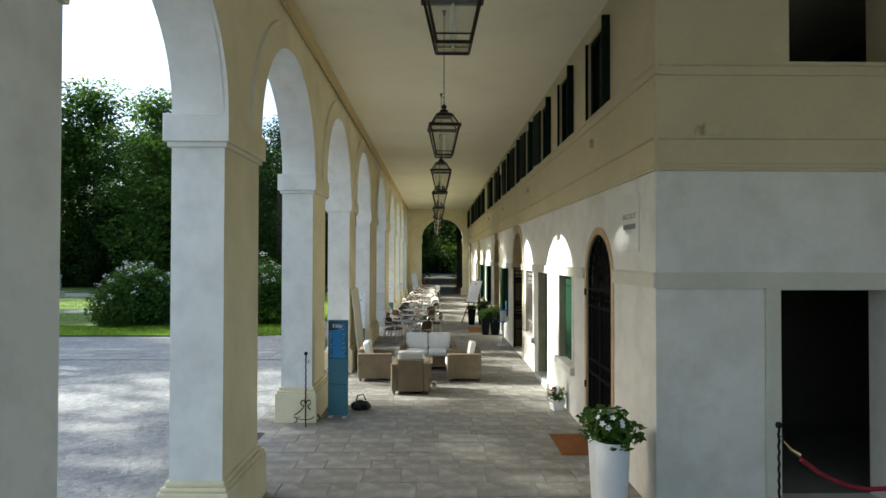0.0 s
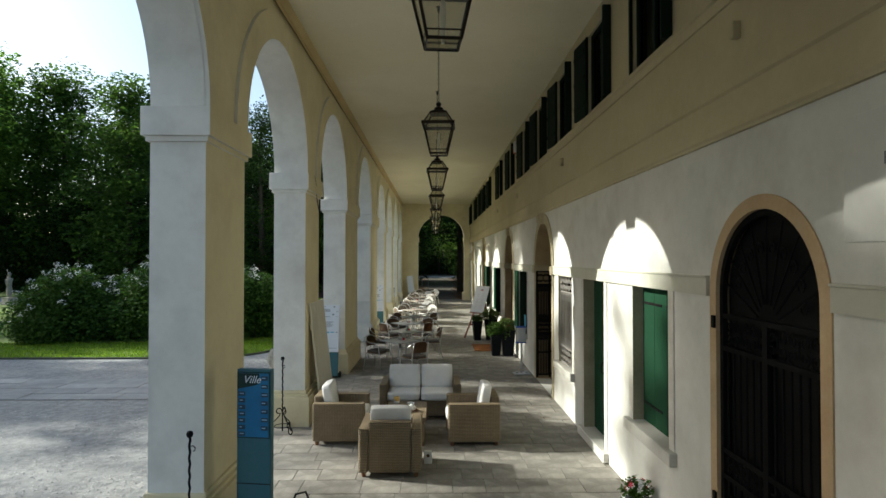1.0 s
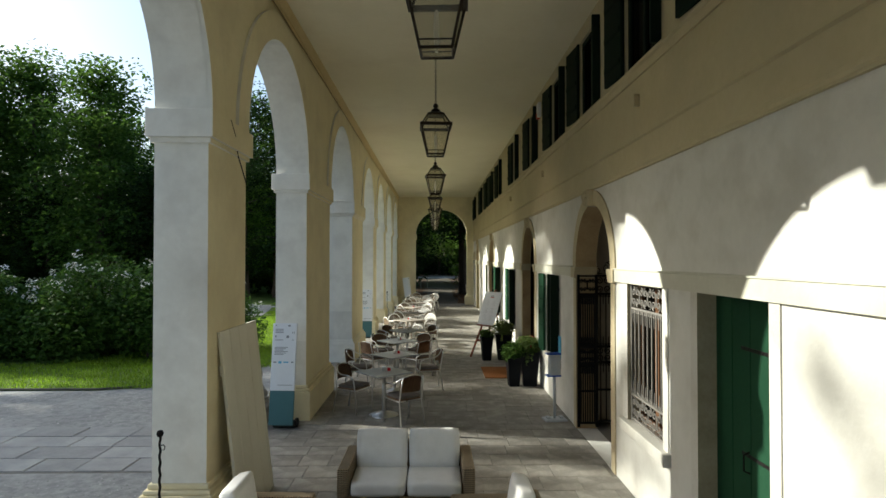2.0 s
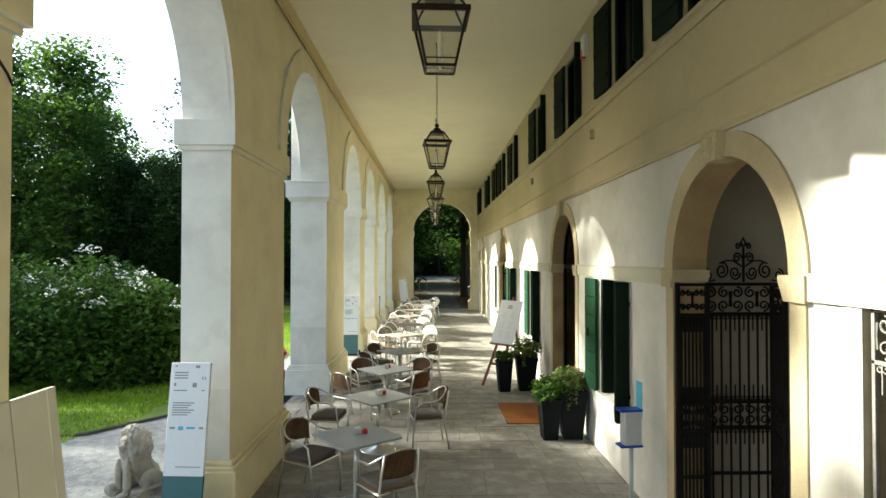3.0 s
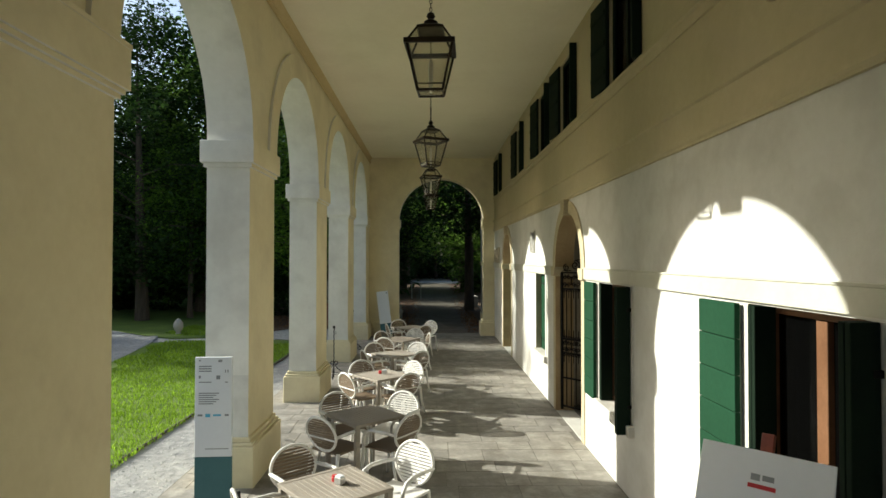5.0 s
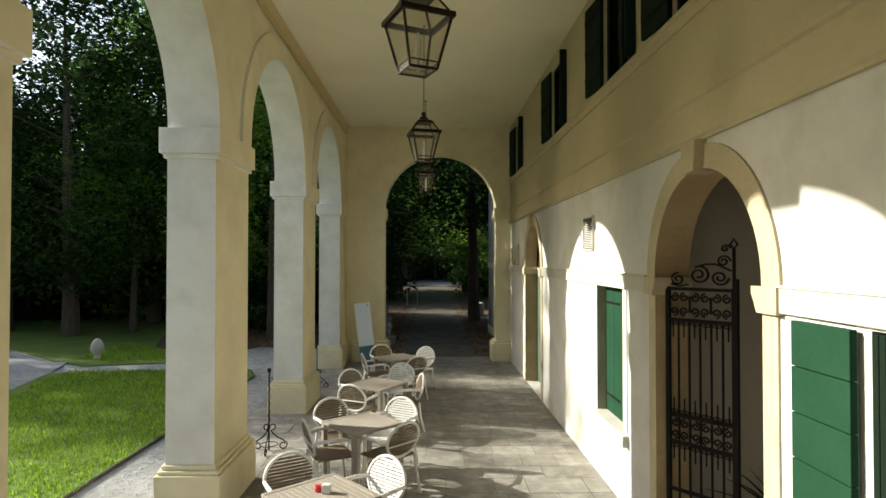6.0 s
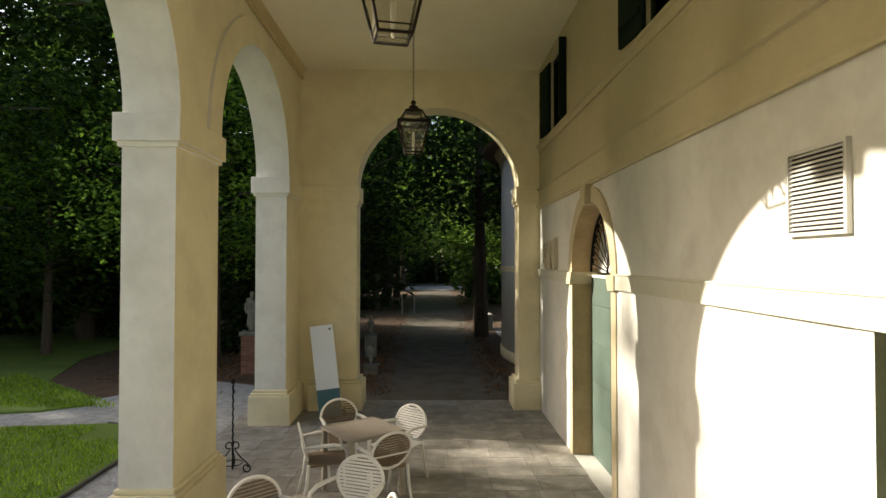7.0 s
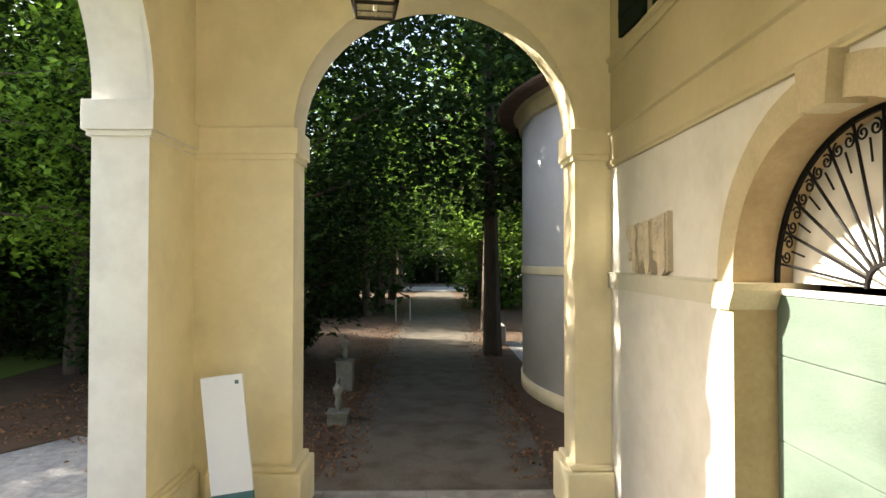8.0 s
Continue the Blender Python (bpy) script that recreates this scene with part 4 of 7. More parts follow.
closed_leaf("shutter", 31.88, 32.86, 0.79, 2.34, WX + 0.10, 3, "closed green boarded window shutter with iron straps")
e = empty("door", None, "green boarded door set back in a stone doorway", "door")
for i in range(4):
    bm = bmesh.new()
    w = (12.51 - 11.45) / 4
    box(bm, WX + 0.15, WX + 0.195, 11.45 + i * w + 0.003, 11.45 + (i + 1) * w - 0.003, 0.13, 2.36, 0.005)
    part("board", bm, GREEN, e)
for z in (0.5, 1.15, 1.95):
    strap(e, WX + 0.149, 11.5, 12.1, z)
bm = bmesh.new()
tube(bm, [(WX + 0.15, 12.0, 1.02), (WX + 0.105, 12.0, 1.04), (WX + 0.105, 12.0, 1.16), (WX + 0.15, 12.0, 1.18)], 0.008, 6)
part("handle", bm, IRON, e)

# shutters of the upper windows, with their shade put into the colour
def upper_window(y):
    e = empty("upper_shutter", None, "green shutter open at an upper window, shade in its colour", "shutter", "upper window shutters")
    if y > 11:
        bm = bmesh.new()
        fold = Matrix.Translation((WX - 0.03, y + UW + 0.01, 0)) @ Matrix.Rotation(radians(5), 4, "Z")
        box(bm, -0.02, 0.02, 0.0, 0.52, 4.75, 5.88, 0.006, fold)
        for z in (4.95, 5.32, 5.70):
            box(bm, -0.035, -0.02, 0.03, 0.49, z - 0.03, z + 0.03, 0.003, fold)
        part("leaf", bm, SHADEGREEN, e, "shutter leaf folded flat against the wall")
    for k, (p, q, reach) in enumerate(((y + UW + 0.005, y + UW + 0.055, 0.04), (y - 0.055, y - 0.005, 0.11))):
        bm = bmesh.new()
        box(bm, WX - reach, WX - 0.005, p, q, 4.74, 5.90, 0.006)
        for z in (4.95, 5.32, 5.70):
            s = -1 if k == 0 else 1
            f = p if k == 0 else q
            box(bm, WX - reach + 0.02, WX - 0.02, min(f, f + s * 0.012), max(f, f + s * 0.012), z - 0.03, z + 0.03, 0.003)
        part("leaf", bm, SHADEGREEN, e)
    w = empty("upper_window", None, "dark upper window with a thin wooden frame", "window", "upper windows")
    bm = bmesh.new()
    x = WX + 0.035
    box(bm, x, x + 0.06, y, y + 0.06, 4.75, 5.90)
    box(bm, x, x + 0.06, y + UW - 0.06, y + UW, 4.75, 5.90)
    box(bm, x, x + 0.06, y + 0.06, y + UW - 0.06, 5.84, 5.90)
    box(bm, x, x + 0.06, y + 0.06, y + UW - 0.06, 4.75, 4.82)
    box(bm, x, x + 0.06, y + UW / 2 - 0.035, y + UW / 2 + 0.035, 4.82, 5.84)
    part("window_frame", bm, SHADEGREEN, w)
    for p, q in ((y + 0.06, y + UW / 2 - 0.035), (y + UW / 2 + 0.035, y + UW - 0.06)):
        bm = bmesh.new()
        box(bm, x + 0.025, x + 0.031, p, q, 4.82, 5.84)
        part("pane", bm, PANE, w)


for y in UPPER:
    upper_window(y)

# wrought iron
def scroll(cx, cz, r, turns, start, sense, n=26, k=0.78):
    """A flat spiral in (s, z)."""
    out = []
    for i in range(n):
        f = i / (n - 1)
        a = radians(start) + sense * f * turns * 2 * math.pi
        q = r * (1 - k * f)
        out.append((cx + q * math.cos(a), cz + q * math.sin(a)))
    return out


def flat(bm, pts, x, r, n=5):
    tube(bm, [(x, s, z) for s, z in pts], r, n)


def scroll_band(bm, x, a, b, z0, z1, n, r):
    """A row of paired C scrolls between two rails."""
    w = (b - a) / n
    h = (z1 - z0)
    for i in range(n):
        c = a + (i + 0.5) * w
        for s in (-1, 1):
            for v in (-1, 1):
                flat(bm, scroll(c + s * w * 0.24, (z0 + z1) / 2 + v * h * 0.24, w * 0.21, 1.35, 90 - s * v * 0 + (0 if v > 0 else 180), s * v, 20), x, r)
            flat(bm, [(c + s * w * 0.46, z0 + h * 0.22), (c + s * w * 0.49, (z0 + z1) / 2), (c + s * w * 0.46, z1 - h * 0.22)], x, r)


def spear(bm, x, s, z, up, r):
    flat(bm, [(s, z), (s, z + up * 0.05)], x, r * 1.3)
    flat(bm, [(s, z + up * 0.05), (s, z + up * 0.07), (s, z + up * 0.10), (s, z + up * 0.15)], x, r)
    flat(bm, scroll(s - 0.022, z + up * 0.02, 0.022, 1.0, 0, up, 10), x, r * 0.8, 4)
    flat(bm, scroll(s + 0.022, z + up * 0.02, 0.022, 1.0, 180, -up, 10), x, r * 0.8, 4)


def iron_leaf(e, x, a, b, z0, z1, bars, name="leaf", crown=False, material=IRON):
    bm = bmesh.new()
    for s in (a + 0.02, b - 0.02):
        box(bm, x - 0.018, x + 0.018, s - 0.02, s + 0.02, z0, z1, 0.003)
    rails = (z0 + 0.06, z0 + 0.55, z0 + 0.98, z0 + 1.22, z1 - 0.30, z1 - 0.02)
    for z in rails:
        box(bm, x - 0.014, x + 0.014, a, b, z - 0.014, z + 0.014, 0.003)
    frame_ob = part(name, bm, material, e)
    step = (b - a - 0.04) / bars
    for i in range(1, bars):
        s = a + 0.02 + i * step
        bm = bmesh.new()
        tube(bm, [(x, s, z0 + 0.06), (x, s, z1 - 0.30)], 0.0105, 6)
        part("bar", bm, material, frame_ob)
    bm = bmesh.new()
    for i in range(bars):
        s = a + 0.02 + (i + 0.5) * step
        spear(bm, x, s, z1 - 0.31, -1, 0.0075)
        spear(bm, x, s, z0 + 1.23, 1, 0.0075)
        spear(bm, x, s, z0 + 0.97, -1, 0.0075)
    part("spear_row", bm, material, frame_ob)
    bm = bmesh.new()
    n = max(2, round((b - a) / 0.24))
    scroll_band(bm, x, a + 0.03, b - 0.03, z1 - 0.29, z1 - 0.03, n, 0.0095)
    scroll_band(bm, x, a + 0.03, b - 0.03, z0 + 0.99, z0 + 1.21, n, 0.0095)
    part("scrollwork", bm, material, frame_ob)
    return frame_ob


def crown_work(e, x, c, z, half, sides=(-1, 1)):
    bm = bmesh.new()
    flat(bm, [(c, z), (c, z + 0.50)], x, 0.017, 6)
    for s in sides:
        flat(bm, scroll(c + s * 0.09, z + 0.50, 0.05, 1.3, 180 if s > 0 else 0, -s, 18), x, 0.0125)
        flat(bm, scroll(c + s * 0.11, z + 0.34, 0.075, 1.5, 180 if s > 0 else 0, -s, 20), x, 0.0125)
        flat(bm, scroll(c + s * 0.15, z + 0.13, 0.10, 1.6, 180 if s > 0 else 0, s, 22), x, 0.0135)
        flat(bm, scroll(c + s * 0.38, z + 0.16, 0.12, 1.6, 90, s, 22), x, 0.0135)
        flat(bm, [(c + s * 0.03, z + 0.22), (c + s * 0.18, z + 0.30), (c + s * 0.30, z + 0.30), (c + s * 0.42, z + 0.26)], x, 0.0125)
        flat(bm, scroll(c + s * 0.62, z + 0.10, 0.085, 1.5, 90, -s, 20), x, 0.0125)
        flat(bm, [(c + s * 0.5, z + 0.03), (c + s * 0.6, z + 0.01), (c + s * 0.75, z + 0.05)], x, 0.0125)
    flat(bm, [(c - 0.04, z + 0.55), (c, z + 0.62), (c + 0.04, z + 0.55), (c, z + 0.5), (c - 0.04, z + 0.55)], x, 0.0135)
    for v in bm.verts:
        v.co.z = z + (v.co.z - z) * 0.68
        v.co.y = c + (v.co.y - c) * half / 0.75
    part("crown", bm, IRON, e, "scrolled iron crest")


# the first gate stands open inside the arch, square to the wall, between folded narrow leaves
e = empty("iron_gate", None, "black wrought iron gate with scrolled crest standing open", "gate", "wrought iron gates")
iron_leaf(e, 0, 0.0, 0.82, 0.03, 2.38, 9)
crown_work(e, 0, 0.41, 2.38, 0.41)
e.matrix_world = Matrix.Translation((2.40, 16.76, 0)) @ Matrix.Rotation(radians(-90), 4, "Z")
for x, y, wide, turn, bars in ((2.115, 16.655, 0.32, -89, 8), (3.04, 16.70, 0.50, 162, 10)):
    e = empty("iron_gate_leaf", None, "narrow black iron gate leaf folded beside the gate", "gate", "wrought iron gates")
    iron_leaf(e, 0, 0.0, wide, 0.03, 2.38, bars)
    e.matrix_world = Matrix.Translation((x, y, 0)) @ Matrix.Rotation(radians(turn), 4, "Z")
# the second gate stands open: one leaf swung into the room
e = empty("iron_gate", None, "black wrought iron gate leaf swung half open", "gate", "wrought iron gates")
iron_leaf(e, 0, 0.0, 0.63, 0.03, 2.42, 6)
crown_work(e, 0, 0.61, 2.42, 0.6, (-1,))
bm = bmesh.new()
box(bm, -0.022, 0.022, 0.60, 0.645, 0.02, 2.5, 0.004)
part("post", bm, IRON, e)
e.matrix_world = Matrix.Translation((WX + 0.08, 30.93, 0)) @ Matrix.Rotation(radians(-140), 4, "Z")

# arched iron door near the start
e = empty("iron_door", None, "black arched iron door with bars and fan scrolls", "door")
a, b, x = 7.11, 8.37, WX + 0.04
c, r = (a + b) / 2, (b - a) / 2
bm = bmesh.new()
ring(bm, c, 2.37, r - 0.05, r, "x", x - 0.02, x + 0.02, 24, 2.36)
box(bm, x - 0.02, x + 0.02, c - 0.03, c + 0.03, 0.02, 2.2)
for z in (0.1, 0.95, 1.15, 1.95, 2.2):
    box(bm, x - 0.018, x + 0.018, a + 0.04, b - 0.04, z - 0.02, z + 0.02)
part("door_frame", bm, BLACKIRON, e)
for i in range(1, 14):
    s = a + (b - a) * i / 14
    if abs(s - c) < 0.04:
        continue
    bm = bmesh.new()
    tube(bm, [(x, s, 0.1), (x, s, 1.95)], 0.009, 6)
    part("bar", bm, BLACKIRON, e)
bm = bmesh.new()
scroll_band(bm, x, a + 0.05, b - 0.05, 0.97, 1.13, 5, 0.006)
scroll_band(bm, x, a + 0.05, b - 0.05, 1.97, 2.18, 5, 0.006)
for i in range(9):
    q = radians(10 + 160 * i / 8)
    flat(bm, [(c + 0.12 * math.cos(q), 2.22 + 0.12 * math.sin(q)), (c + (r - 0.05) * math.cos(q), 2.37 + (r - 0.05) * math.sin(q))], x, 0.008)
    flat(bm, scroll(c + 0.4 * math.cos(q + 0.15), 2.33 + 0.4 * math.sin(q + 0.15), 0.06, 1.4, 0, 1, 14), x, 0.006)
part("scrollwork", bm, BLACKIRON, e)
bm = bmesh.new()
prism(bm, [(a + 0.02, 0.02)] + [(b - 0.02, 0.02)] + arc(c, 2.37, r - 0.02), "x", x + 0.05, x + 0.08)
part("backing", bm, surface("black_board", (0.004, 0.004, 0.0045), (0.009, 0.009, 0.009), 0.8, 2, 20, 0.02, spec=0.1), e, "black boarded backing")
bm = bmesh.new()
for z in (0.75, 2.15):
    box(bm, WX - 0.03, WX + 0.02, b + 0.0, b + 0.05, z - 0.05, z + 0.05, 0.004)
part("hinge_pin", bm, BLACKIRON, e)

# iron grille of a window
GREYIRON = surface("grey_painted_iron", (0.16, 0.15, 0.135), (0.30, 0.285, 0.26), 0.6, 6, 60, 0.05, metal=0.2, stain=(0.06, 0.05, 0.04), stain_amount=0.4, stain_scale=6)
e = empty("window_grille", None, "grey wrought iron window grille with scroll bands", "grille")
a, b, lo, hi, x = 13.27, 14.27, 0.80, 2.36, WX + 0.035
bm = bmesh.new()
for z in (lo + 0.03, lo + 0.30, hi - 0.29, hi - 0.02):
    box(bm, x - 0.012, x + 0.012, a, b, z - 0.011, z + 0.011, 0.003)
for s in (a + 0.012, b - 0.012):
    box(bm, x - 0.012, x + 0.012, s - 0.012, s + 0.012, lo, hi, 0.003)
part("frame", bm, GREYIRON, e)
for i in range(1, 8):
    s = a + (b - a) * i / 8
    bm = bmesh.new()
    box(bm, x - 0.008, x + 0.008, s - 0.008, s + 0.008, lo + 0.3, hi - 0.29, 0.002)
    part("bar", bm, GREYIRON, e)
bm = bmesh.new()
for i in range(8):
    s = a + (b - a) * (i + 0.5) / 8
    spear(bm, x, s, hi - 0.30, -1, 0.0055)
    spear(bm, x, s, lo + 0.31, 1, 0.0055)
part("spear_row", bm, GREYIRON, e)
for z0, z1 in ((hi - 0.28, hi - 0.03), (lo + 0.04, lo + 0.29)):
    bm = bmesh.new()
    scroll_band(bm, x, a + 0.02, b - 0.02, z0, z1, 4, 0.0065)
    part("scroll_band", bm, GREYIRON, e)
casement(13.25, 14.29, 0.79, 2.38)

# the last door: pale green boards under an iron fanlight
SAGE = surface("sage_paint", (0.062, 0.092, 0.073), (0.095, 0.13, 0.107), 0.6, 2, 30, 0.04, stain=(0.05, 0.072, 0.06), stain_amount=0.4, stain_scale=1.5, stretch=(1, 1, 3))
a, b, x = 36.60, 38.35, WX + 0.25
c, r = (a + b) / 2, (b - a) / 2
e = empty("garden_door", None, "pale sage green boarded double door", "door")
for p, q in ((a + 0.01, c - 0.004), (c + 0.004, b - 0.01)):
    leaf = empty("door_leaf")
    leaf.parent = e
    for lo, hi in ((0.02, 0.52), (0.523, 1.03), (1.033, 1.55), (1.553, 2.06), (2.064, 2.425)):
        bm = bmesh.new()
        box(bm, x, x + 0.05, p, q, lo, hi, 0.004)
        part("board", bm, SAGE, leaf)
bm = bmesh.new()
box(bm, x - 0.012, x, c - 0.14, c - 0.07, 1.02, 1.11, 0.003)
part("lock_plate", bm, METAL, e, "small steel lock plate")
bm = bmesh.new()
tube(bm, [(x - 0.012, c - 0.105, 1.065), (x - 0.03, c - 0.105, 1.065)], 0.014, 10)
part("lock_knob", bm, IRON, e)
bm = bmesh.new()
box(bm, x - 0.012, x + 0.06, a, b, 2.43, 2.465, 0.005)
part("transom", bm, surface("white_wood", (0.66, 0.64, 0.6), (0.78, 0.76, 0.72), 0.6, 3, 30, 0.03), e, "white painted transom")
e = empty("fanlight", None, "black iron fanlight with radiating bars and scrolls", "fanlight")
bm = bmesh.new()
ring(bm, c, 2.50, r - 0.03, r - 0.002, "x", x - 0.012, x + 0.012, 32)
ring(bm, c, 2.50, 0.11, 0.13, "x", x - 0.010, x + 0.010, 16)
part("frame", bm, IRON, e)
for i in range(13):
    q = radians(8 + 164 * i / 12)
    bm = bmesh.new()
    flat(bm, [(c + 0.13 * math.cos(q), 2.50 + 0.13 * math.sin(q)), (c + (r - 0.03) * math.cos(q), 2.50 + (r - 0.03) * math.sin(q))], x, 0.009, 6)
    part("bar", bm, IRON, e)
bm = bmesh.new()
for i in range(12):
    q = radians(8 + 164 * (i + 0.5) / 12)
    for s in (-1, 1):
        w = q + s * 0.055
        flat(bm, scroll(c + (r - 0.10) * math.cos(w), 2.5 + (r - 0.10) * math.sin(w), 0.042, 1.4, math.degrees(q), s, 16), x, 0.006)
    flat(bm, [(c + (r - 0.14) * math.cos(q), 2.5 + (r - 0.14) * math.sin(q)), (c + (r - 0.26) * math.cos(q), 2.5 + (r - 0.26) * math.sin(q))], x, 0.006)
part("scrollwork", bm, IRON, e)
bm = bmesh.new()
prism(bm, arc(c, 2.50, r - 0.01, 32), "x", x + 0.10, x + 0.13)
part("backing", bm, WHITE, e, "white plastered board behind the bars")

# ventilation grille
e = empty("wall_vent", None, "louvred metal ventilation grille on the wall", "vent")
bm = bmesh.new()
for y0, y1, z0, z1 in ((32.99, 33.45, 2.78, 2.80), (32.99, 33.45, 3.21, 3.23), (32.99, 33.01, 2.80, 3.21), (33.43, 33.45, 2.80, 3.21)):
    box(bm, WX - 0.03, WX + 0.01, y0, y1, z0, z1)
part("frame", bm, METAL, e)
# Near-black sheet stands in for the shade behind the louvres.
bm = bmesh.new()
box(bm, WX - 0.006, WX + 0.004, 33.01, 33.43, 2.80, 3.21)
part("backing", bm, DARK, e)
for i in range(17):
    bm = bmesh.new()
    z = 2.812 + i * 0.0238
    prism(bm, [(WX - 0.028, z), (WX - 0.026, z - 0.002), (WX - 0.006, z + 0.014), (WX - 0.008, z + 0.016)], "y", 33.012, 33.428)
    part("slat", bm, METAL, e)

# stone relief fragments by the end wall
RELIEF = surface("grey_relief_stone", (0.44, 0.385, 0.285), (0.58, 0.52, 0.40), 0.9, 5, 40, 0.15, stain=(0.28, 0.25, 0.2), stain_amount=0.5, stain_scale=4)
e = empty("stone_relief", None, "weathered carved stone relief fragments on a ledge", "relief")
FRAGMENTS = (
    [(40.12, 2.93), (40.02, 2.95), (39.88, 2.96), (39.87, 2.80), (39.90, 2.68), (39.86, 2.60), (39.87, 2.52), (39.97, 2.52), (39.98, 2.60), (39.94, 2.70), (40.00, 2.76), (40.09, 2.80), (40.14, 2.87)],
    [(39.86, 2.96), (39.60, 2.98), (39.575, 2.97), (39.57, 2.74), (39.60, 2.64), (39.585, 2.52), (39.68, 2.51), (39.70, 2.60), (39.73, 2.70), (39.78, 2.72), (39.80, 2.60), (39.855, 2.58), (39.86, 2.75)],
    [(39.565, 2.985), (39.28, 3.02), (39.27, 2.55), (39.36, 2.53), (39.38, 2.50), (39.43, 2.52), (39.45, 2.66), (39.50, 2.72), (39.56, 2.70)],
)
for k, poly in enumerate(FRAGMENTS):
    bm = bmesh.new()
    prism(bm, poly, "x", WX - 0.085 + 0.012 * k, WX + 0.01)
    bmesh.ops.bevel(bm, geom=[g for g in bm.edges if all(v.co.x < WX - 0.05 for v in g.verts)], offset=0.018, segments=2, affect="EDGES")
    mid = sum(p[0] for p in poly) / len(poly)
    for dy, dz, q in ((-0.05, 0.30, 0.06), (0.05, 0.34, 0.05), (0.0, 0.22, 0.05), (0.06, 0.12, 0.035)):
        bmesh.ops.create_icosphere(bm, subdivisions=2, radius=1.0, matrix=Matrix.Translation((WX - 0.078 + 0.012 * k, mid + dy, 2.55 + dz)) @ Matrix.Diagonal((0.022, q, q * 1.3, 1)))
    part("fragment", bm, RELIEF, e)

# lettered plate on the wall
PLATE = surface("wall_plate", (0.555, 0.55, 0.515), (0.63, 0.625, 0.585), 0.7, 2, 20, 0.01)
INK = surface("grey_lettering", (0.13, 0.13, 0.14), (0.2, 0.2, 0.21), 0.7, 4, 30, 0.0)
e = empty("wall_sign", None, "pale wall plate with dark painted lettering", "sign")
bm = bmesh.new()
box(bm, WX - 0.012, WX + 0.005, 6.06, 6.90, 2.74, 3.42, 0.003)
part("plate", bm, PLATE, e)


def text_mesh(name, text, size, m, material, parent, slant=0.0):
    cu = bpy.data.curves.new(name, "FONT")
    cu.body, cu.size, cu.extrude, cu.align_x, cu.align_y = text, size, 0.001, "CENTER", "CENTER"
    cu.shear = slant
    tmp = new(name + "_curve", cu)
    dg = bpy.context.evaluated_depsgraph_get()
    me = bpy.data.meshes.new_from_object(tmp.evaluated_get(dg))
    bpy.data.objects.remove(tmp)
    me.materials.clear()
    me.materials.append(material)
    ob = new(name, me)
    ob.parent = parent
    ob.matrix_local = m
    return ob


text_mesh("lettering", "RACCOLTE", 0.092, Matrix.Translation((WX - 0.014, 6.38, 3.155)) @ Euler((radians(90), 0, radians(-90))).to_matrix().to_4x4(), INK, e)
bm = bmesh.new()
for i in range(9):
    yy = 6.16 + i * 0.05
    box(bm, WX - 0.0145, WX - 0.0125, yy, yy + 0.036, 3.005, 3.065)
part("lettering_bars", bm, INK, e)

# a spiky plant in the room behind the second gate
e = empty("potted_plant", pose(3.05, 30.45, 0), "dark spiky plant in a clay pot behind the gate", "plant")
bm = bmesh.new()
lathe(bm, [(0.15, 0), (0.16, 0.01), (0.22, 0.40), (0.235, 0.40), (0.235, 0.46), (0.21, 0.46), (0.20, 0.42)], 20)
part("pot", bm, surface("clay_pot", (0.20, 0.08, 0.04), (0.30, 0.14, 0.08), 0.9, 4, 40, 0.1), e)
SPIKE = leaf_material("spiky_leaf", (0.015, 0.04, 0.015), (0.04, 0.08, 0.03), 0.2, 0.1)
pr = random.Random(4)
for k in range(26):
    a, up, l = k * 2.4, pr.uniform(0.35, 1.3), pr.uniform(0.6, 1.1)
    d = Vector((math.cos(a) * math.cos(up), math.sin(a) * math.cos(up), math.sin(up)))
    side = Vector((-math.sin(a), math.cos(a), 0))
    bm = bmesh.new()
    row = []
    for f, w in ((0.0, 0.012), (0.4, 0.022), (0.75, 0.014), (1.0, 0.002)):
        p = Vector((0, 0, 0.42)) + d * l * f - Vector((0, 0, 0.25 * f * f * l))
        row.append([bm.verts.new(p - side * w), bm.verts.new(p + Vector((0, 0, -0.006))), bm.verts.new(p + side * w)])
    for p, q in zip(row, row[1:]):
        bm.faces.new((p[0], p[1], q[1], q[0]))
        bm.faces.new((p[1], p[2], q[2], q[1]))
    part("leaf", bm, SPIKE, e)

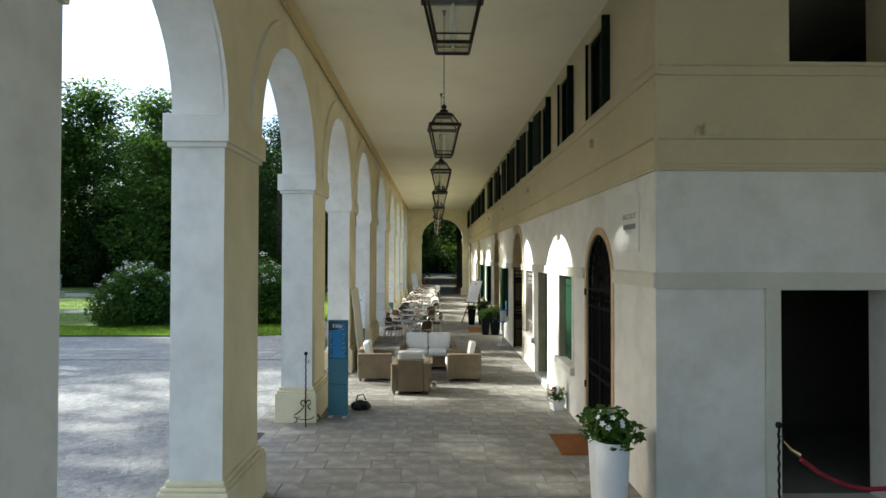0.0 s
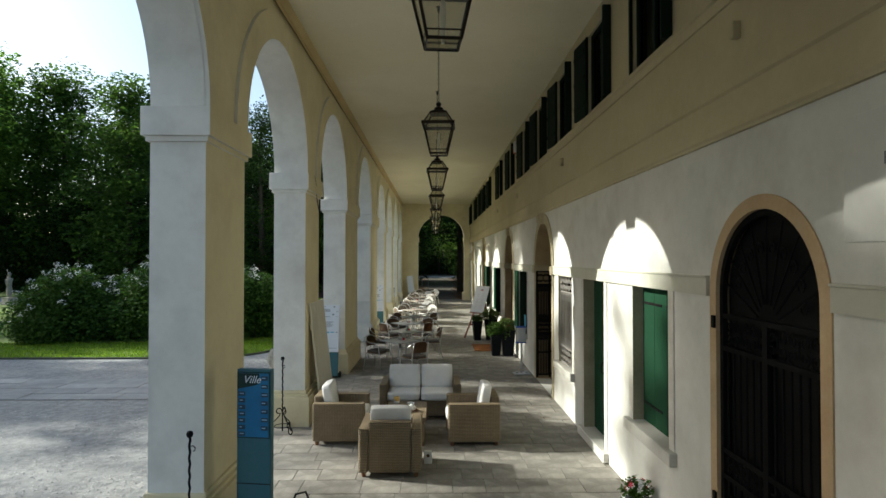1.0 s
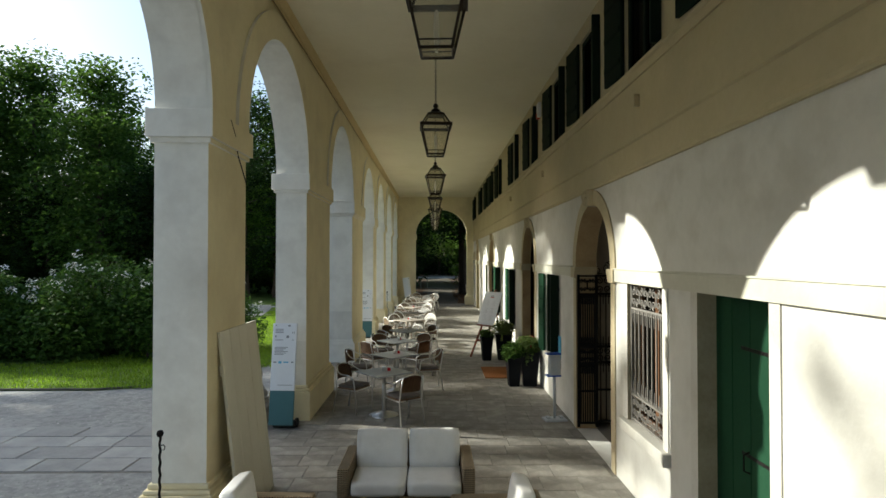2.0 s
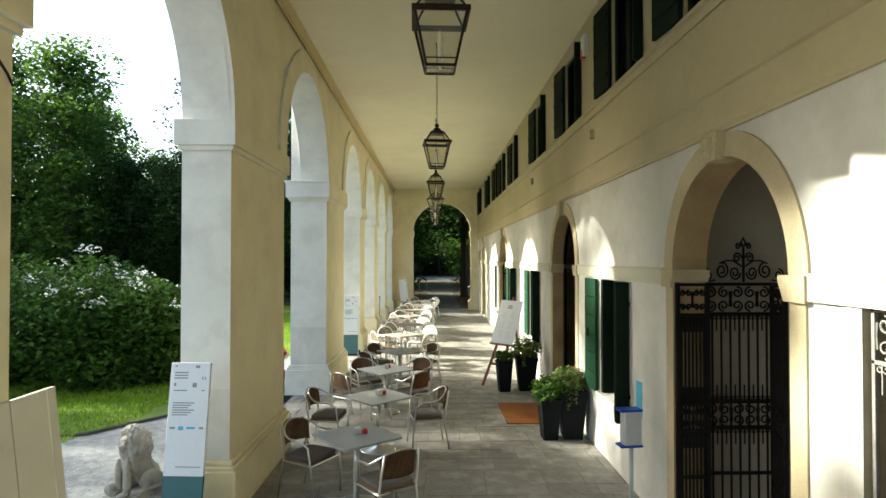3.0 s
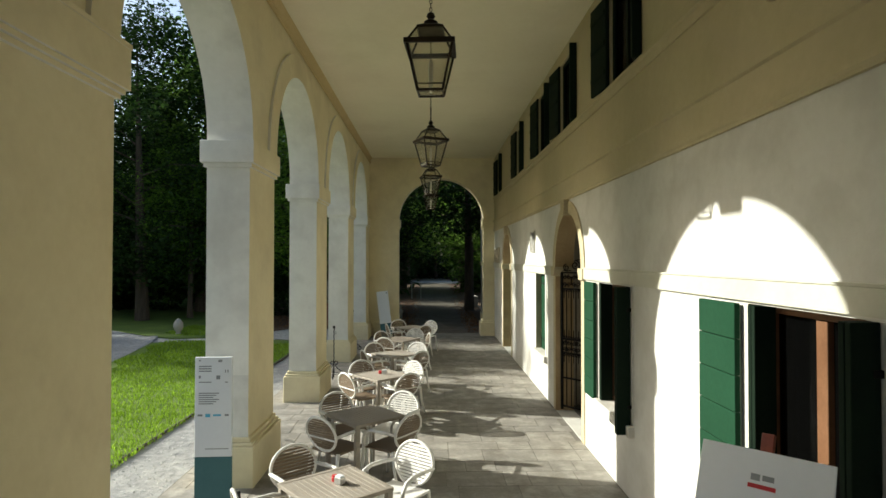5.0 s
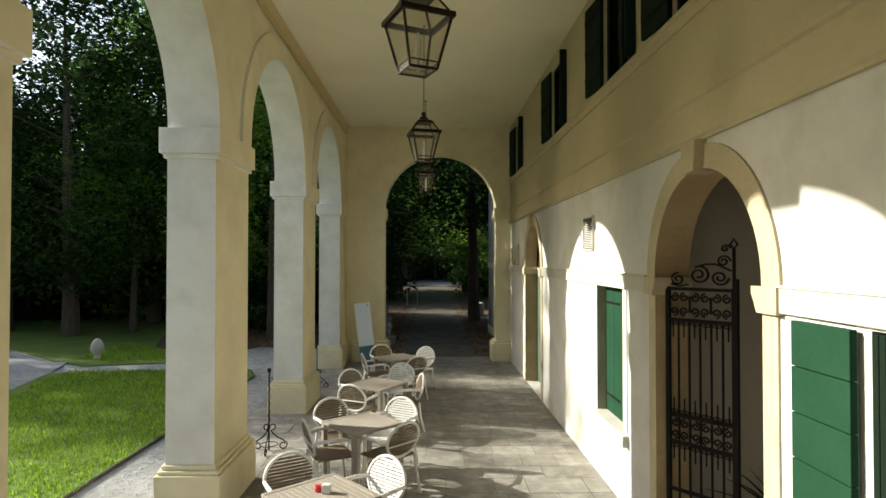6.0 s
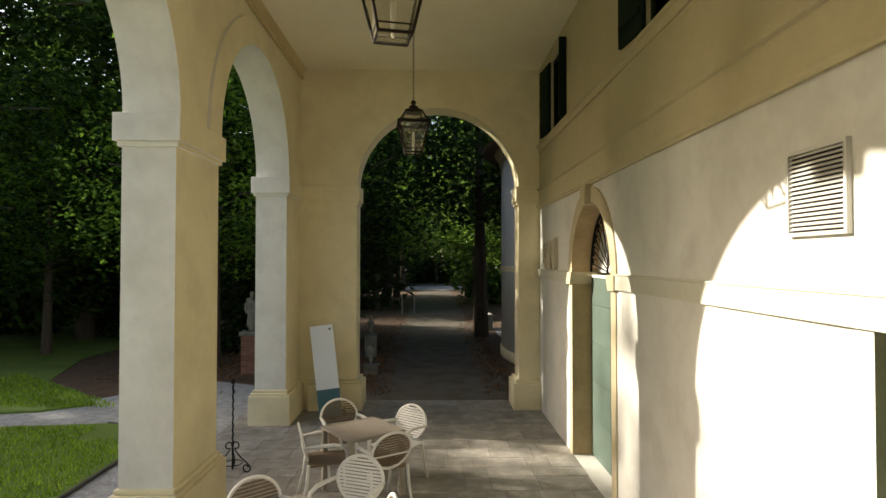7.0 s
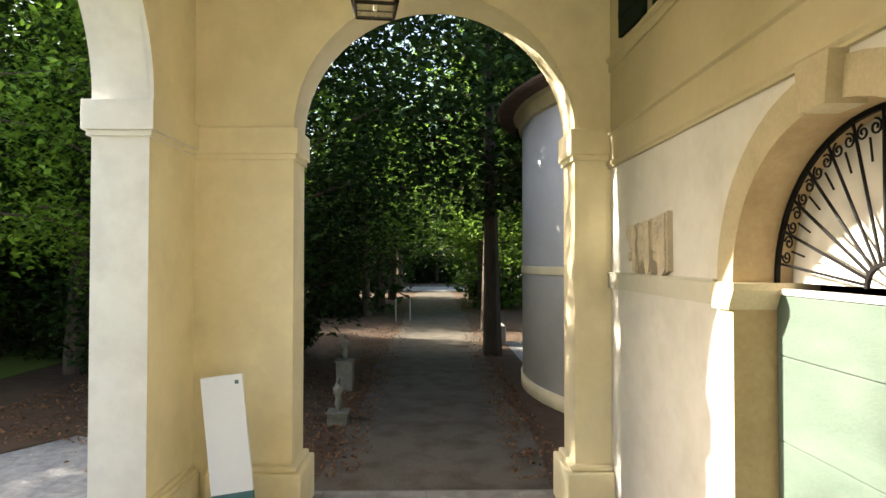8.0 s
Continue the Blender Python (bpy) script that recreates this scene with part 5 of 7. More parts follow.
# ---- lounge group ----
def wicker(name, c1, c2, k=55.0):
    """Woven strands: crossing waves in colour and relief."""
    m = surface(name, c1, c2, 0.65, 4, 60, 0.0, stain=tuple(v * 0.6 for v in c1), stain_amount=0.3, stain_scale=3)
    N, L = m.node_tree.nodes, m.node_tree.links
    b = N["Principled BSDF"]
    geo = N.new("ShaderNodeNewGeometry")
    heights = []
    for direction, s in (("X", k), ("Y", k), ("Z", k * 1.2)):
        w = N.new("ShaderNodeTexWave")
        w.wave_type, w.bands_direction = "BANDS", direction
        w.inputs["Scale"].default_value, w.inputs["Distortion"].default_value, w.inputs["Detail"].default_value = s / 6.28, 1.2, 2.0
        L.new(geo.outputs["Position"], w.inputs["Vector"])
        heights.append(w)
    a1, a2 = N.new("ShaderNodeMath"), N.new("ShaderNodeMath")
    a1.operation, a2.operation = "ADD", "MULTIPLY"
    L.new(heights[0].outputs["Fac"], a1.inputs[0])
    L.new(heights[1].outputs["Fac"], a1.inputs[1])
    L.new(a1.outputs[0], a2.inputs[0])
    L.new(heights[2].outputs["Fac"], a2.inputs[1])
    bp = N.new("ShaderNodeBump")
    bp.inputs["Strength"].default_value, bp.inputs["Distance"].default_value = 0.9, 0.012
    L.new(a2.outputs[0], bp.inputs["Height"])
    L.new(bp.outputs["Normal"], b.inputs["Normal"])
    old = b.inputs["Base Color"].links[0].from_socket
    mx = N.new("ShaderNodeMix")
    mx.data_type, mx.blend_type = "RGBA", "MULTIPLY"
    mr = N.new("ShaderNodeMapRange")
    mr.inputs["From Max"].default_value = 1.2
    mr.inputs["To Min"].default_value, mr.inputs["To Max"].default_value = 0.62, 1.12
    L.new(a2.outputs[0], mr.inputs["Value"])
    mx.inputs["Factor"].default_value = 1.0
    L.new(old, mx.inputs["A"])
    L.new(mr.outputs["Result"], mx.inputs["B"])
    L.new(mx.outputs["Result"], b.inputs["Base Color"])
    return m


RATTAN = wicker("woven_rattan", (0.27, 0.205, 0.125), (0.41, 0.32, 0.205), 85.0)
RATTANDARK = wicker("brown_weave", (0.20, 0.115, 0.065), (0.36, 0.22, 0.13), 90)
CLOTH = surface("white_canvas", (0.72, 0.71, 0.69), (0.82, 0.81, 0.79), 0.9, 5, 120, 0.08, stain=(0.52, 0.49, 0.45), stain_amount=0.3, stain_scale=3)


def cushion(bm, x0, x1, y0, y1, z0, z1, m=None, puff=0.35):
    """A soft block: rounded and slightly swollen."""
    n = 8
    t = min(x1 - x0, y1 - y0, z1 - z0)
    grid = {}
    cx, cy, cz = (x0 + x1) / 2, (y0 + y1) / 2, (z0 + z1) / 2
    r = bmesh.ops.create_cube(bm, size=2)
    es = list({e for v in r["verts"] for e in v.link_edges})
    sub = bmesh.ops.subdivide_edges(bm, edges=es, cuts=5, use_grid_fill=True)
    vs = list({v for f in bm.faces for v in f.verts if v.is_valid and not v.tag})
    for v in vs:
        v.tag = True
        p = v.co.copy()
        s = [max(-1, min(1, c)) for c in p]
        soft = Vector(s).normalized() * 1.0
        q = Vector([c * (1 - 0.042 * (abs(s[(i + 1) % 3]) ** 6 + abs(s[(i + 2) % 3]) ** 6)) for i, c in enumerate(s)])
        v.co = Vector((cx + q.x * (x1 - x0) / 2, cy + q.y * (y1 - y0) / 2, cz + q.z * (z1 - z0) / 2))
    if m is not None:
        bmesh.ops.transform(bm, matrix=m, verts=vs)


def wicker_seat(name, width, seats, m, label, category, group=""):
    """A deep woven seat; it faces local +y, the origin on the floor at the middle of its base."""
    e = empty(name, m, label, category, group)
    w, d = width / 2, 0.37
    bm = bmesh.new()
    box(bm, -w + 0.12, w - 0.12, -d + 0.02, d - 0.03, 0.07, 0.33, 0.02)
    part("base", bm, RATTAN, e)
    for s in (-1, 1):
        bm = bmesh.new()
        lo, hi = sorted((s * w, s * (w - 0.12)))
        box(bm, lo, hi, -d, d, 0.06, 0.60, 0.025)
        part("arm", bm, RATTAN, e)
    bm = bmesh.new()
    box(bm, -w + 0.122, w - 0.122, -d, -d + 0.12, 0.06, 0.68, 0.025, Matrix.Translation((0, 0, 0)))
    part("back", bm, RATTAN, e)
    for sx in (-1, 1):
        for sy in (-1, 1):
            bm = bmesh.new()
            lathe(bm, [(0.022, 0.0), (0.028, 0.02), (0.03, 0.075)], 10, Matrix.Translation((sx * (w - 0.06), sy * (d - 0.06), 0)))
            part("foot", bm, WOOD, e)
    k = (2 * w - 0.24) / seats
    for i in range(seats):
        x0 = -w + 0.12 + i * k
        bm = bmesh.new()
        cushion(bm, x0 + 0.005, x0 + k - 0.005, -d + 0.13, d + 0.02, 0.33, 0.46)
        part("seat_cushion", bm, CLOTH, e, "", True)
        bm = bmesh.new()
        cushion(bm, x0 + 0.008, x0 + k - 0.008, -0.065, 0.065, -0.20, 0.20, Matrix.Translation((0, -d + 0.20, 0.63)) @ Matrix.Rotation(radians(10), 4, "X"))
        part("back_cushion", bm, CLOTH, e, "", True)
    return e


wicker_seat("wicker_armchair", 0.76, 1, pose(-0.68, 11.2, 0, 0, 0, 0), "woven rattan armchair with white canvas cushions", "armchair", "lounge seats")
wicker_seat("wicker_armchair", 0.74, 1, pose(-1.50, 12.42, 0, 0, 0, -90), "woven rattan armchair with white canvas cushions", "armchair", "lounge seats")
wicker_seat("wicker_armchair", 0.74, 1, pose(0.42, 12.36, 0, 0, 0, 91), "woven rattan armchair with white canvas cushions", "armchair", "lounge seats")
wicker_seat("wicker_sofa", 1.34, 2, pose(-0.37, 13.68, 0, 0, 0, 180), "two-seat woven rattan sofa with white cushions", "sofa", "lounge seats")
e = empty("coffee_table", pose(-0.55, 12.45, 0), "low woven rattan coffee table", "table")
bm = bmesh.new()
box(bm, -0.30, 0.30, -0.48, 0.48, 0.36, 0.42, 0.015)
part("tabletop", bm, RATTAN, e)
bm = bmesh.new()
box(bm, -0.27, 0.27, -0.45, 0.45, 0.06, 0.358, 0.015)
part("body", bm, RATTAN, e)
for sx in (-1, 1):
    for sy in (-1, 1):
        bm = bmesh.new()
        box(bm, sx * 0.24 - 0.02, sx * 0.24 + 0.02, sy * 0.42 - 0.02, sy * 0.42 + 0.02, 0, 0.065)
        part("foot", bm, WOOD, e)
AMBER = surface("amber_wax", (0.55, 0.36, 0.10), (0.66, 0.46, 0.16), 0.4, 8, 60, 0.0)
e = empty("candle_holder", pose(-0.72, 12.80, 0.42), "small amber and white candle holder on the table", "candle holder")
bm = bmesh.new()
lathe(bm, [(0.035, 0), (0.042, 0.005), (0.042, 0.03), (0.036, 0.035)], 14)
part("base", bm, CLOTH, e)
bm = bmesh.new()
lathe(bm, [(0.034, 0.034), (0.045, 0.05), (0.045, 0.085), (0.038, 0.10)], 14)
part("glass", bm, AMBER, e)
e = empty("ashtray", pose(-0.50, 12.72, 0.42), "round white ceramic ashtray", "ashtray")
bm = bmesh.new()
lathe(bm, [(0.045, 0), (0.055, 0.01), (0.055, 0.03), (0.046, 0.03), (0.04, 0.012)], 16)
part("dish", bm, CLOTH, e)
e = empty("shell_ornament", pose(-0.47, 12.32, 0.42), "white shell ornament on dark dried leaves", "ornament")
bm = bmesh.new()
lathe(bm, [(0.02, 0.0), (0.05, 0.02), (0.06, 0.055), (0.04, 0.09), (0.012, 0.105)], 12)
part("shell", bm, CLOTH, e, "", True)
bm = bmesh.new()
for k in range(9):
    a = k * 0.7
    tube(bm, [(0.03 * math.cos(a), 0.03 * math.sin(a), 0.01), (0.07 * math.cos(a), 0.07 * math.sin(a), 0.022), (0.12 * math.cos(a), 0.12 * math.sin(a), 0.006)], [0.006, 0.012, 0.002], 4)
part("dried_leaves", bm, WOOD, e)
e = empty("power_socket_box", pose(-0.22, 11.35, 0), "small white socket block on the floor", "socket")
bm = bmesh.new()
box(bm, -0.05, 0.05, -0.04, 0.04, 0, 0.16, 0.01)
part("body", bm, CLOTH, e)
bm = bmesh.new()
lathe(bm, [(0.022, -0.045), (0.022, -0.041)], 12, Matrix.Translation((0, 0, 0.11)) @ Matrix.Rotation(radians(90), 4, "X") @ Matrix.Translation((0, 0, 0.086)))
part("socket", bm, WOOD, e)

# ---- info pillars ----
TEAL = surface("teal_panel", (0.05, 0.135, 0.15), (0.07, 0.17, 0.185), 0.45, 2, 30, 0.01)
PAPER = surface("white_print", (0.74, 0.77, 0.81), (0.80, 0.83, 0.87), 0.5, 2, 20, 0.0)
GREYINK = surface("grey_print", (0.22, 0.24, 0.26), (0.30, 0.32, 0.34), 0.6, 3, 20, 0.0)
CYAN = surface("cyan_print", (0.10, 0.42, 0.62), (0.14, 0.48, 0.68), 0.5, 3, 20, 0.0)
BLACK = surface("black_rubber", (0.012, 0.012, 0.013), (0.03, 0.03, 0.03), 0.7, 4, 40, 0.03)


def bars(parent, name, rows, material, y):
    bm = bmesh.new()
    for x0, x1, z0, z1 in rows:
        box(bm, x0, x1, y - 0.002, y, z0, z1)
    return part(name, bm, material, parent)


def info_pillar(m, label, plain=False):
    e = empty("info_pillar", m, label, "info stand", "white and teal info pillars")
    bm = bmesh.new()
    split = 0.50 if plain else 0.56
    box(bm, -0.19, 0.19, -0.02, 0.02, split, 1.57 if plain else 1.60, 0.004)
    part("panel", bm, PAPER, e, "white printed panel")
    bm = bmesh.new()
    box(bm, -0.19, 0.19, -0.02, 0.02, 0.04, split - 0.002, 0.004)
    part("lower_panel", bm, TEAL, e, "plain teal panel")
    bm = bmesh.new()
    box(bm, -0.14, 0.20, 0.022, 0.22, 0.0, 0.10, 0.02)
    part("foot", bm, BLACK, e)
    bm = bmesh.new()
    lathe(bm, [(0.06, -0.02), (0.07, -0.012), (0.07, 0.012), (0.06, 0.02)], 16, Matrix.Translation((0.215, 0.12, 0.071)) @ Matrix.Rotation(radians(90), 4, "Y"))
    part("wheel", bm, BLACK, e)
    if plain:
        bars(e, "blue_logo_bars", [(0.12, 0.155, 1.48, 1.515)], TEAL, -0.02)
        return e
    bars(e, "heading_bars", [(-0.15, -0.02, 1.50 - 0.025 * i, 1.512 - 0.025 * i) for i in range(3)] + [(-0.15, -0.13, 1.56, 1.575), (0.05, 0.09, 1.55, 1.575), (0.12, 0.13, 1.44, 1.47), (0.145, 0.155, 1.44, 1.47)], GREYINK, -0.02)
    bars(e, "symbol_bars", [(-0.15, -0.13, 1.38, 1.41), (0.03, 0.07, 1.37, 1.41), (-0.15, -0.02, 1.335, 1.345), (0.12, 0.15, 1.335, 1.345)], GREYINK, -0.02)
    bars(e, "text_bars", [(-0.15, 0.06 - 0.03 * (i % 3), 1.22 - 0.022 * i, 1.23 - 0.022 * i) for i in range(6)], GREYINK, -0.02)
    bars(e, "logo_bars", [(-0.16, -0.11, 0.985, 1.005), (0.12, 0.16, 0.985, 1.005)], GREYINK, -0.02)
    bars(e, "blue_logo_bars", [(-0.08, -0.03, 0.975, 1.01), (0.0, 0.08, 0.985, 1.005)], CYAN, -0.02)
    bars(e, "footer_bars", [(-0.08, 0.16, 0.64, 0.648)], GREYINK, -0.02)
    return e


info_pillar(pose(-2.47, 16.70, 0.02, -8.5, 0, -3), "white printed info panel on a teal base beside a pier")
info_pillar(pose(-2.36, 26.98, 0, 0, 0, 2), "white printed info panel on a teal base beside a pier")
info_pillar(pose(-1.51, 40.20, 0.0, -4, -7, 4), "white info panel on a base leaning in the corner", True)

# blue sign pillar
PHOTO = surface("dark_photo_print", (0.012, 0.03, 0.05), (0.05, 0.10, 0.14), 0.4, 30, 80, 0.0)
PALEBLUE = surface("pale_blue_print", (0.25, 0.40, 0.55), (0.35, 0.5, 0.62), 0.4, 20, 60, 0.0)
BLUE = surface("blue_print", (0.018, 0.15, 0.33), (0.03, 0.21, 0.42), 0.4, 2, 20, 0.0, stain=(0.02, 0.10, 0.22), stain_amount=0.5, stain_scale=5)
SLATE = surface("slate_blue_paint", (0.045, 0.135, 0.17), (0.06, 0.165, 0.20), 0.45, 2, 30, 0.01)
e = empty("sign_pillar", pose(-1.82, 9.25, 0, 0, 0, -8), "slate blue sign pillar with a printed blue panel", "sign")
bm = bmesh.new()
box(bm, -0.165, 0.165, -0.02, 0.055, 0.035, 1.62, 0.006)
part("body", bm, SLATE, e)
bm = bmesh.new()
box(bm, -0.16, 0.16, -0.030, -0.022, 0.98, 1.60, 0.002)
part("panel", bm, surface("dark_green_frame", (0.008, 0.05, 0.06), (0.012, 0.065, 0.07), 0.4, 2, 20, 0.0), e)
bm = bmesh.new()
box(bm, -0.150, 0.150, -0.034, -0.0305, 0.995, 1.585)
part("print", bm, BLUE, e)
bm = bmesh.new()
prism(bm, [(-0.150, 1.44), (-0.09, 1.45), (0.02, 1.475), (0.06, 1.49), (0.06, 1.585), (-0.150, 1.585)], "y", -0.0362, -0.0342)
part("heading_field", bm, surface("dark_green_print", (0.008, 0.03, 0.028), (0.012, 0.045, 0.04), 0.4, 2, 20, 0.0), e, "dark green heading field")
text_mesh("lettering", "Ville", 0.10, Matrix.Translation((-0.015, -0.0375, 1.525)) @ Euler((radians(90), 0, 0)).to_matrix().to_4x4(), PAPER, e, 0.35)
bars(e, "left_picture_bars", [(-0.142, -0.078, 1.375 - 0.062 * i, 1.415 - 0.062 * i) for i in range(7)], PHOTO, -0.0342)
bars(e, "left_highlight_bars", [(-0.13, -0.09 - 0.01 * (i % 3), 1.392 - 0.062 * i, 1.402 - 0.062 * i) for i in range(7)], PALEBLUE, -0.0363)
bars(e, "right_picture_bars", [(0.078, 0.142, 1.52 - 0.077 * i, 1.56 - 0.077 * i) for i in range(7)], PHOTO, -0.0342)
bars(e, "right_highlight_bars", [(0.085, 0.12 + 0.008 * (i % 3), 1.537 - 0.077 * i, 1.547 - 0.077 * i) for i in range(7)], PALEBLUE, -0.0363)
bm = bmesh.new()
box(bm, -0.165, 0.165, -0.026, -0.020, 0.555, 0.562)
part("seam", bm, BLACK, e)
for s in (-1, 1):
    bm = bmesh.new()
    box(bm, s * 0.12 - 0.03, s * 0.12 + 0.03, -0.05, 0.16, 0.0, 0.034, 0.008)
    part("foot", bm, METAL, e)
e = empty("black_bag", pose(-1.50, 9.75, 0, 0, 0, 20), "crumpled black bag on the floor behind the sign", "bag")
bm = bmesh.new()
for c, q in (((-0.05, 0, 0.06), (0.12, 0.10, 0.07)), ((0.06, -0.02, 0.07), (0.11, 0.09, 0.075)), ((0.0, 0.05, 0.09), (0.09, 0.08, 0.07)), ((-0.11, -0.03, 0.10), (0.06, 0.06, 0.06)), ((0.12, 0.03, 0.05), (0.07, 0.07, 0.05))):
    bmesh.ops.create_icosphere(bm, subdivisions=3, radius=1.0, matrix=Matrix.Translation(c) @ Matrix.Diagonal((*q, 1)))
for v in bm.verts:
    v.co += Vector((math.sin(47 * v.co.z + 9 * v.co.y), math.sin(39 * v.co.x + 21 * v.co.z), math.sin(51 * v.co.y + 17 * v.co.x))) * 0.010
    v.co.z = max(v.co.z, 0.0)
part("body", bm, BLACK, e, "", True)
bm = bmesh.new()
tube(bm, [(-0.08, 0, 0.16), (-0.05, 0.02, 0.25), (0.05, 0.02, 0.26), (0.09, 0, 0.16)], 0.012, 6)
part("strap", bm, BLACK, e)

# ---- scrolled iron posts ----
def make_post():
    e = empty("rope_post", Matrix(), "black wrought iron post on three scrolled feet", "post", "iron rope posts")
    bm = bmesh.new()
    pts = [(0.004 * math.sin(z * 60), 0.004 * math.cos(z * 60), z) for z in np.linspace(0.30, 1.10, 40)]
    tube(bm, [(0, 0, 0.02), (0, 0, 0.28)] + pts, 0.011, 6)
    part("pole", bm, IRON, e)
    bm = bmesh.new()
    lathe(bm, [(0.006, 1.095), (0.022, 1.10), (0.03, 1.125), (0.022, 1.148), (0.004, 1.155)], 12)
    part("knob", bm, IRON, e, "", True)
    bm = bmesh.new()
    tube(bm, [(0.01, 0, 1.02), (0.03, 0, 1.02), (0.045, 0, 1.0), (0.04, 0, 0.975), (0.025, 0, 0.975)], 0.005, 5)
    part("hook", bm, IRON, e)
    for k in range(3):
        m = Matrix.Rotation(k * 2 * math.pi / 3 + 0.4, 4, "Z")
        bm = bmesh.new()
        out = [(0.05 + 0.04 * math.cos(a), 0.33 + 0.04 * math.sin(a)) for a in np.linspace(-1.2, 3.4, 14)][::-1]
        out += [(0.03, 0.29), (0.05, 0.25), (0.12, 0.18), (0.20, 0.13), (0.255, 0.08)]
        out += [(0.20 + 0.06 * (1 - 0.5 * i / 13) * math.cos(a), 0.058 + 0.058 * (1 - 0.5 * i / 13) * math.sin(a)) for i, a in enumerate(np.linspace(0.3, -6.0, 14))]
        tube(bm, [m @ Vector((r, 0, z)) for r, z in out], 0.0085, 5)
        part("foot", bm, IRON, e)
    bm = bmesh.new()
    tube(bm, [(0.12 * math.cos(a), 0.12 * math.sin(a), 0.10) for a in np.linspace(0, 2 * math.pi, 19)[:-1]], 0.006, 5, True)
    part("brace_ring", bm, IRON, e)
    return e


proto = make_post()
POSTS = [(-2.27, 8.88, 20), (-2.46, 12.72, 55), (-2.22, 33.75, 10), (-2.34, 37.8, 80), (-2.42, 29.15, 40), (2.98, 4.85, 0), (4.7, 4.85, 70)]
for i, (x, y, a) in enumerate(POSTS):
    m = pose(x, y, 0, 0, 0, a)
    if i == 0:
        proto.matrix_basis = m
    else:
        copy_thing(proto, m)
e = empty("rope", None, "sagging dark red velvet rope with a brass hook", "rope")
bm = bmesh.new()
tube(bm, [(3.03 + 0.155 * i, 4.85, 0.97 - 0.42 * (1 - ((i - 5.3) / 5.3) ** 2) - 0.02) for i in range(1, 11)], 0.022, 8)
part("cord", bm, surface("red_velvet", (0.16, 0.01, 0.02), (0.26, 0.02, 0.035), 0.9, 6, 80, 0.1), e)
bm = bmesh.new()
tube(bm, [(3.025, 4.85, 0.975), (3.09, 4.85, 0.90), (3.17, 4.85, 0.85)], [0.006, 0.012, 0.022], 8)
part("hook", bm, surface("brass", (0.45, 0.30, 0.12), (0.6, 0.42, 0.2), 0.35, 4, 40, 0.0, metal=0.9), e)

# leaning boards
IVORY = surface("ivory_board", (0.66, 0.635, 0.53), (0.74, 0.715, 0.61), 0.6, 2, 30, 0.02, stain=(0.45, 0.40, 0.28), stain_amount=0.2)
e = empty("board_panel", Matrix.Translation((-1.955, 13.33, 0.0)) @ Matrix.Rotation(radians(-6.5), 4, "Y"), "tall ivory boarded panel leaning against a pier", "panel")
for i in range(5):
    bm = bmesh.new()
    box(bm, -0.03, 0.0, i * 0.265, min((i + 1) * 0.265 - 0.007, 1.13), 0.005, 1.93, 0.003)
    part("board", bm, IVORY, e)
for z in (0.3, 1.55):
    bm = bmesh.new()
    box(bm, -0.055, -0.031, 0.02, 1.11, z - 0.05, z + 0.05)
    part("batten", bm, IVORY, e)

# ---- cafe tables and chairs ----
ALU = surface("brushed_aluminium", (0.55, 0.55, 0.55), (0.68, 0.68, 0.67), 0.32, 6, 80, 0.01, metal=0.95)
GREYTOP = surface("grey_tabletop", (0.30, 0.32, 0.33), (0.39, 0.41, 0.42), 0.35, 2, 60, 0.01)
TAUPE = surface("taupe_resin", (0.27, 0.24, 0.20), (0.35, 0.315, 0.27), 0.5, 3, 40, 0.02)
RESIN = surface("white_resin", (0.70, 0.69, 0.66), (0.80, 0.79, 0.76), 0.4, 3, 40, 0.01)
MOCHA = surface("brown_resin", (0.14, 0.10, 0.065), (0.20, 0.15, 0.10), 0.5, 3, 40, 0.01)
PAD = surface("brown_cushion", (0.10, 0.083, 0.072), (0.18, 0.155, 0.14), 0.95, 5, 90, 0.1)
RED = surface("red_plastic", (0.42, 0.02, 0.025), (0.55, 0.04, 0.04), 0.4, 5, 40, 0.0)


def make_alu_table():
    e = empty("cafe_table", Matrix(), "square grey cafe table on an aluminium column", "table", "grey cafe tables")
    bm = bmesh.new()
    box(bm, -0.35, 0.35, -0.35, 0.35, 0.705, 0.73, 0.008)
    part("tabletop", bm, GREYTOP, e)
    bm = bmesh.new()
    lathe(bm, [(0.24, 0.0), (0.245, 0.008), (0.22, 0.018), (0.06, 0.045), (0.04, 0.07)], 28)
    part("base", bm, ALU, e, "", True)
    bm = bmesh.new()
    lathe(bm, [(0.032, 0.05), (0.032, 0.69)], 16)
    part("column", bm, ALU, e, "", True)
    bm = bmesh.new()
    box(bm, -0.2, 0.2, -0.03, 0.03, 0.685, 0.704)
    box(bm, -0.03, 0.03, -0.2, 0.2, 0.684, 0.703)
    part("bracket", bm, ALU, e)
    return e


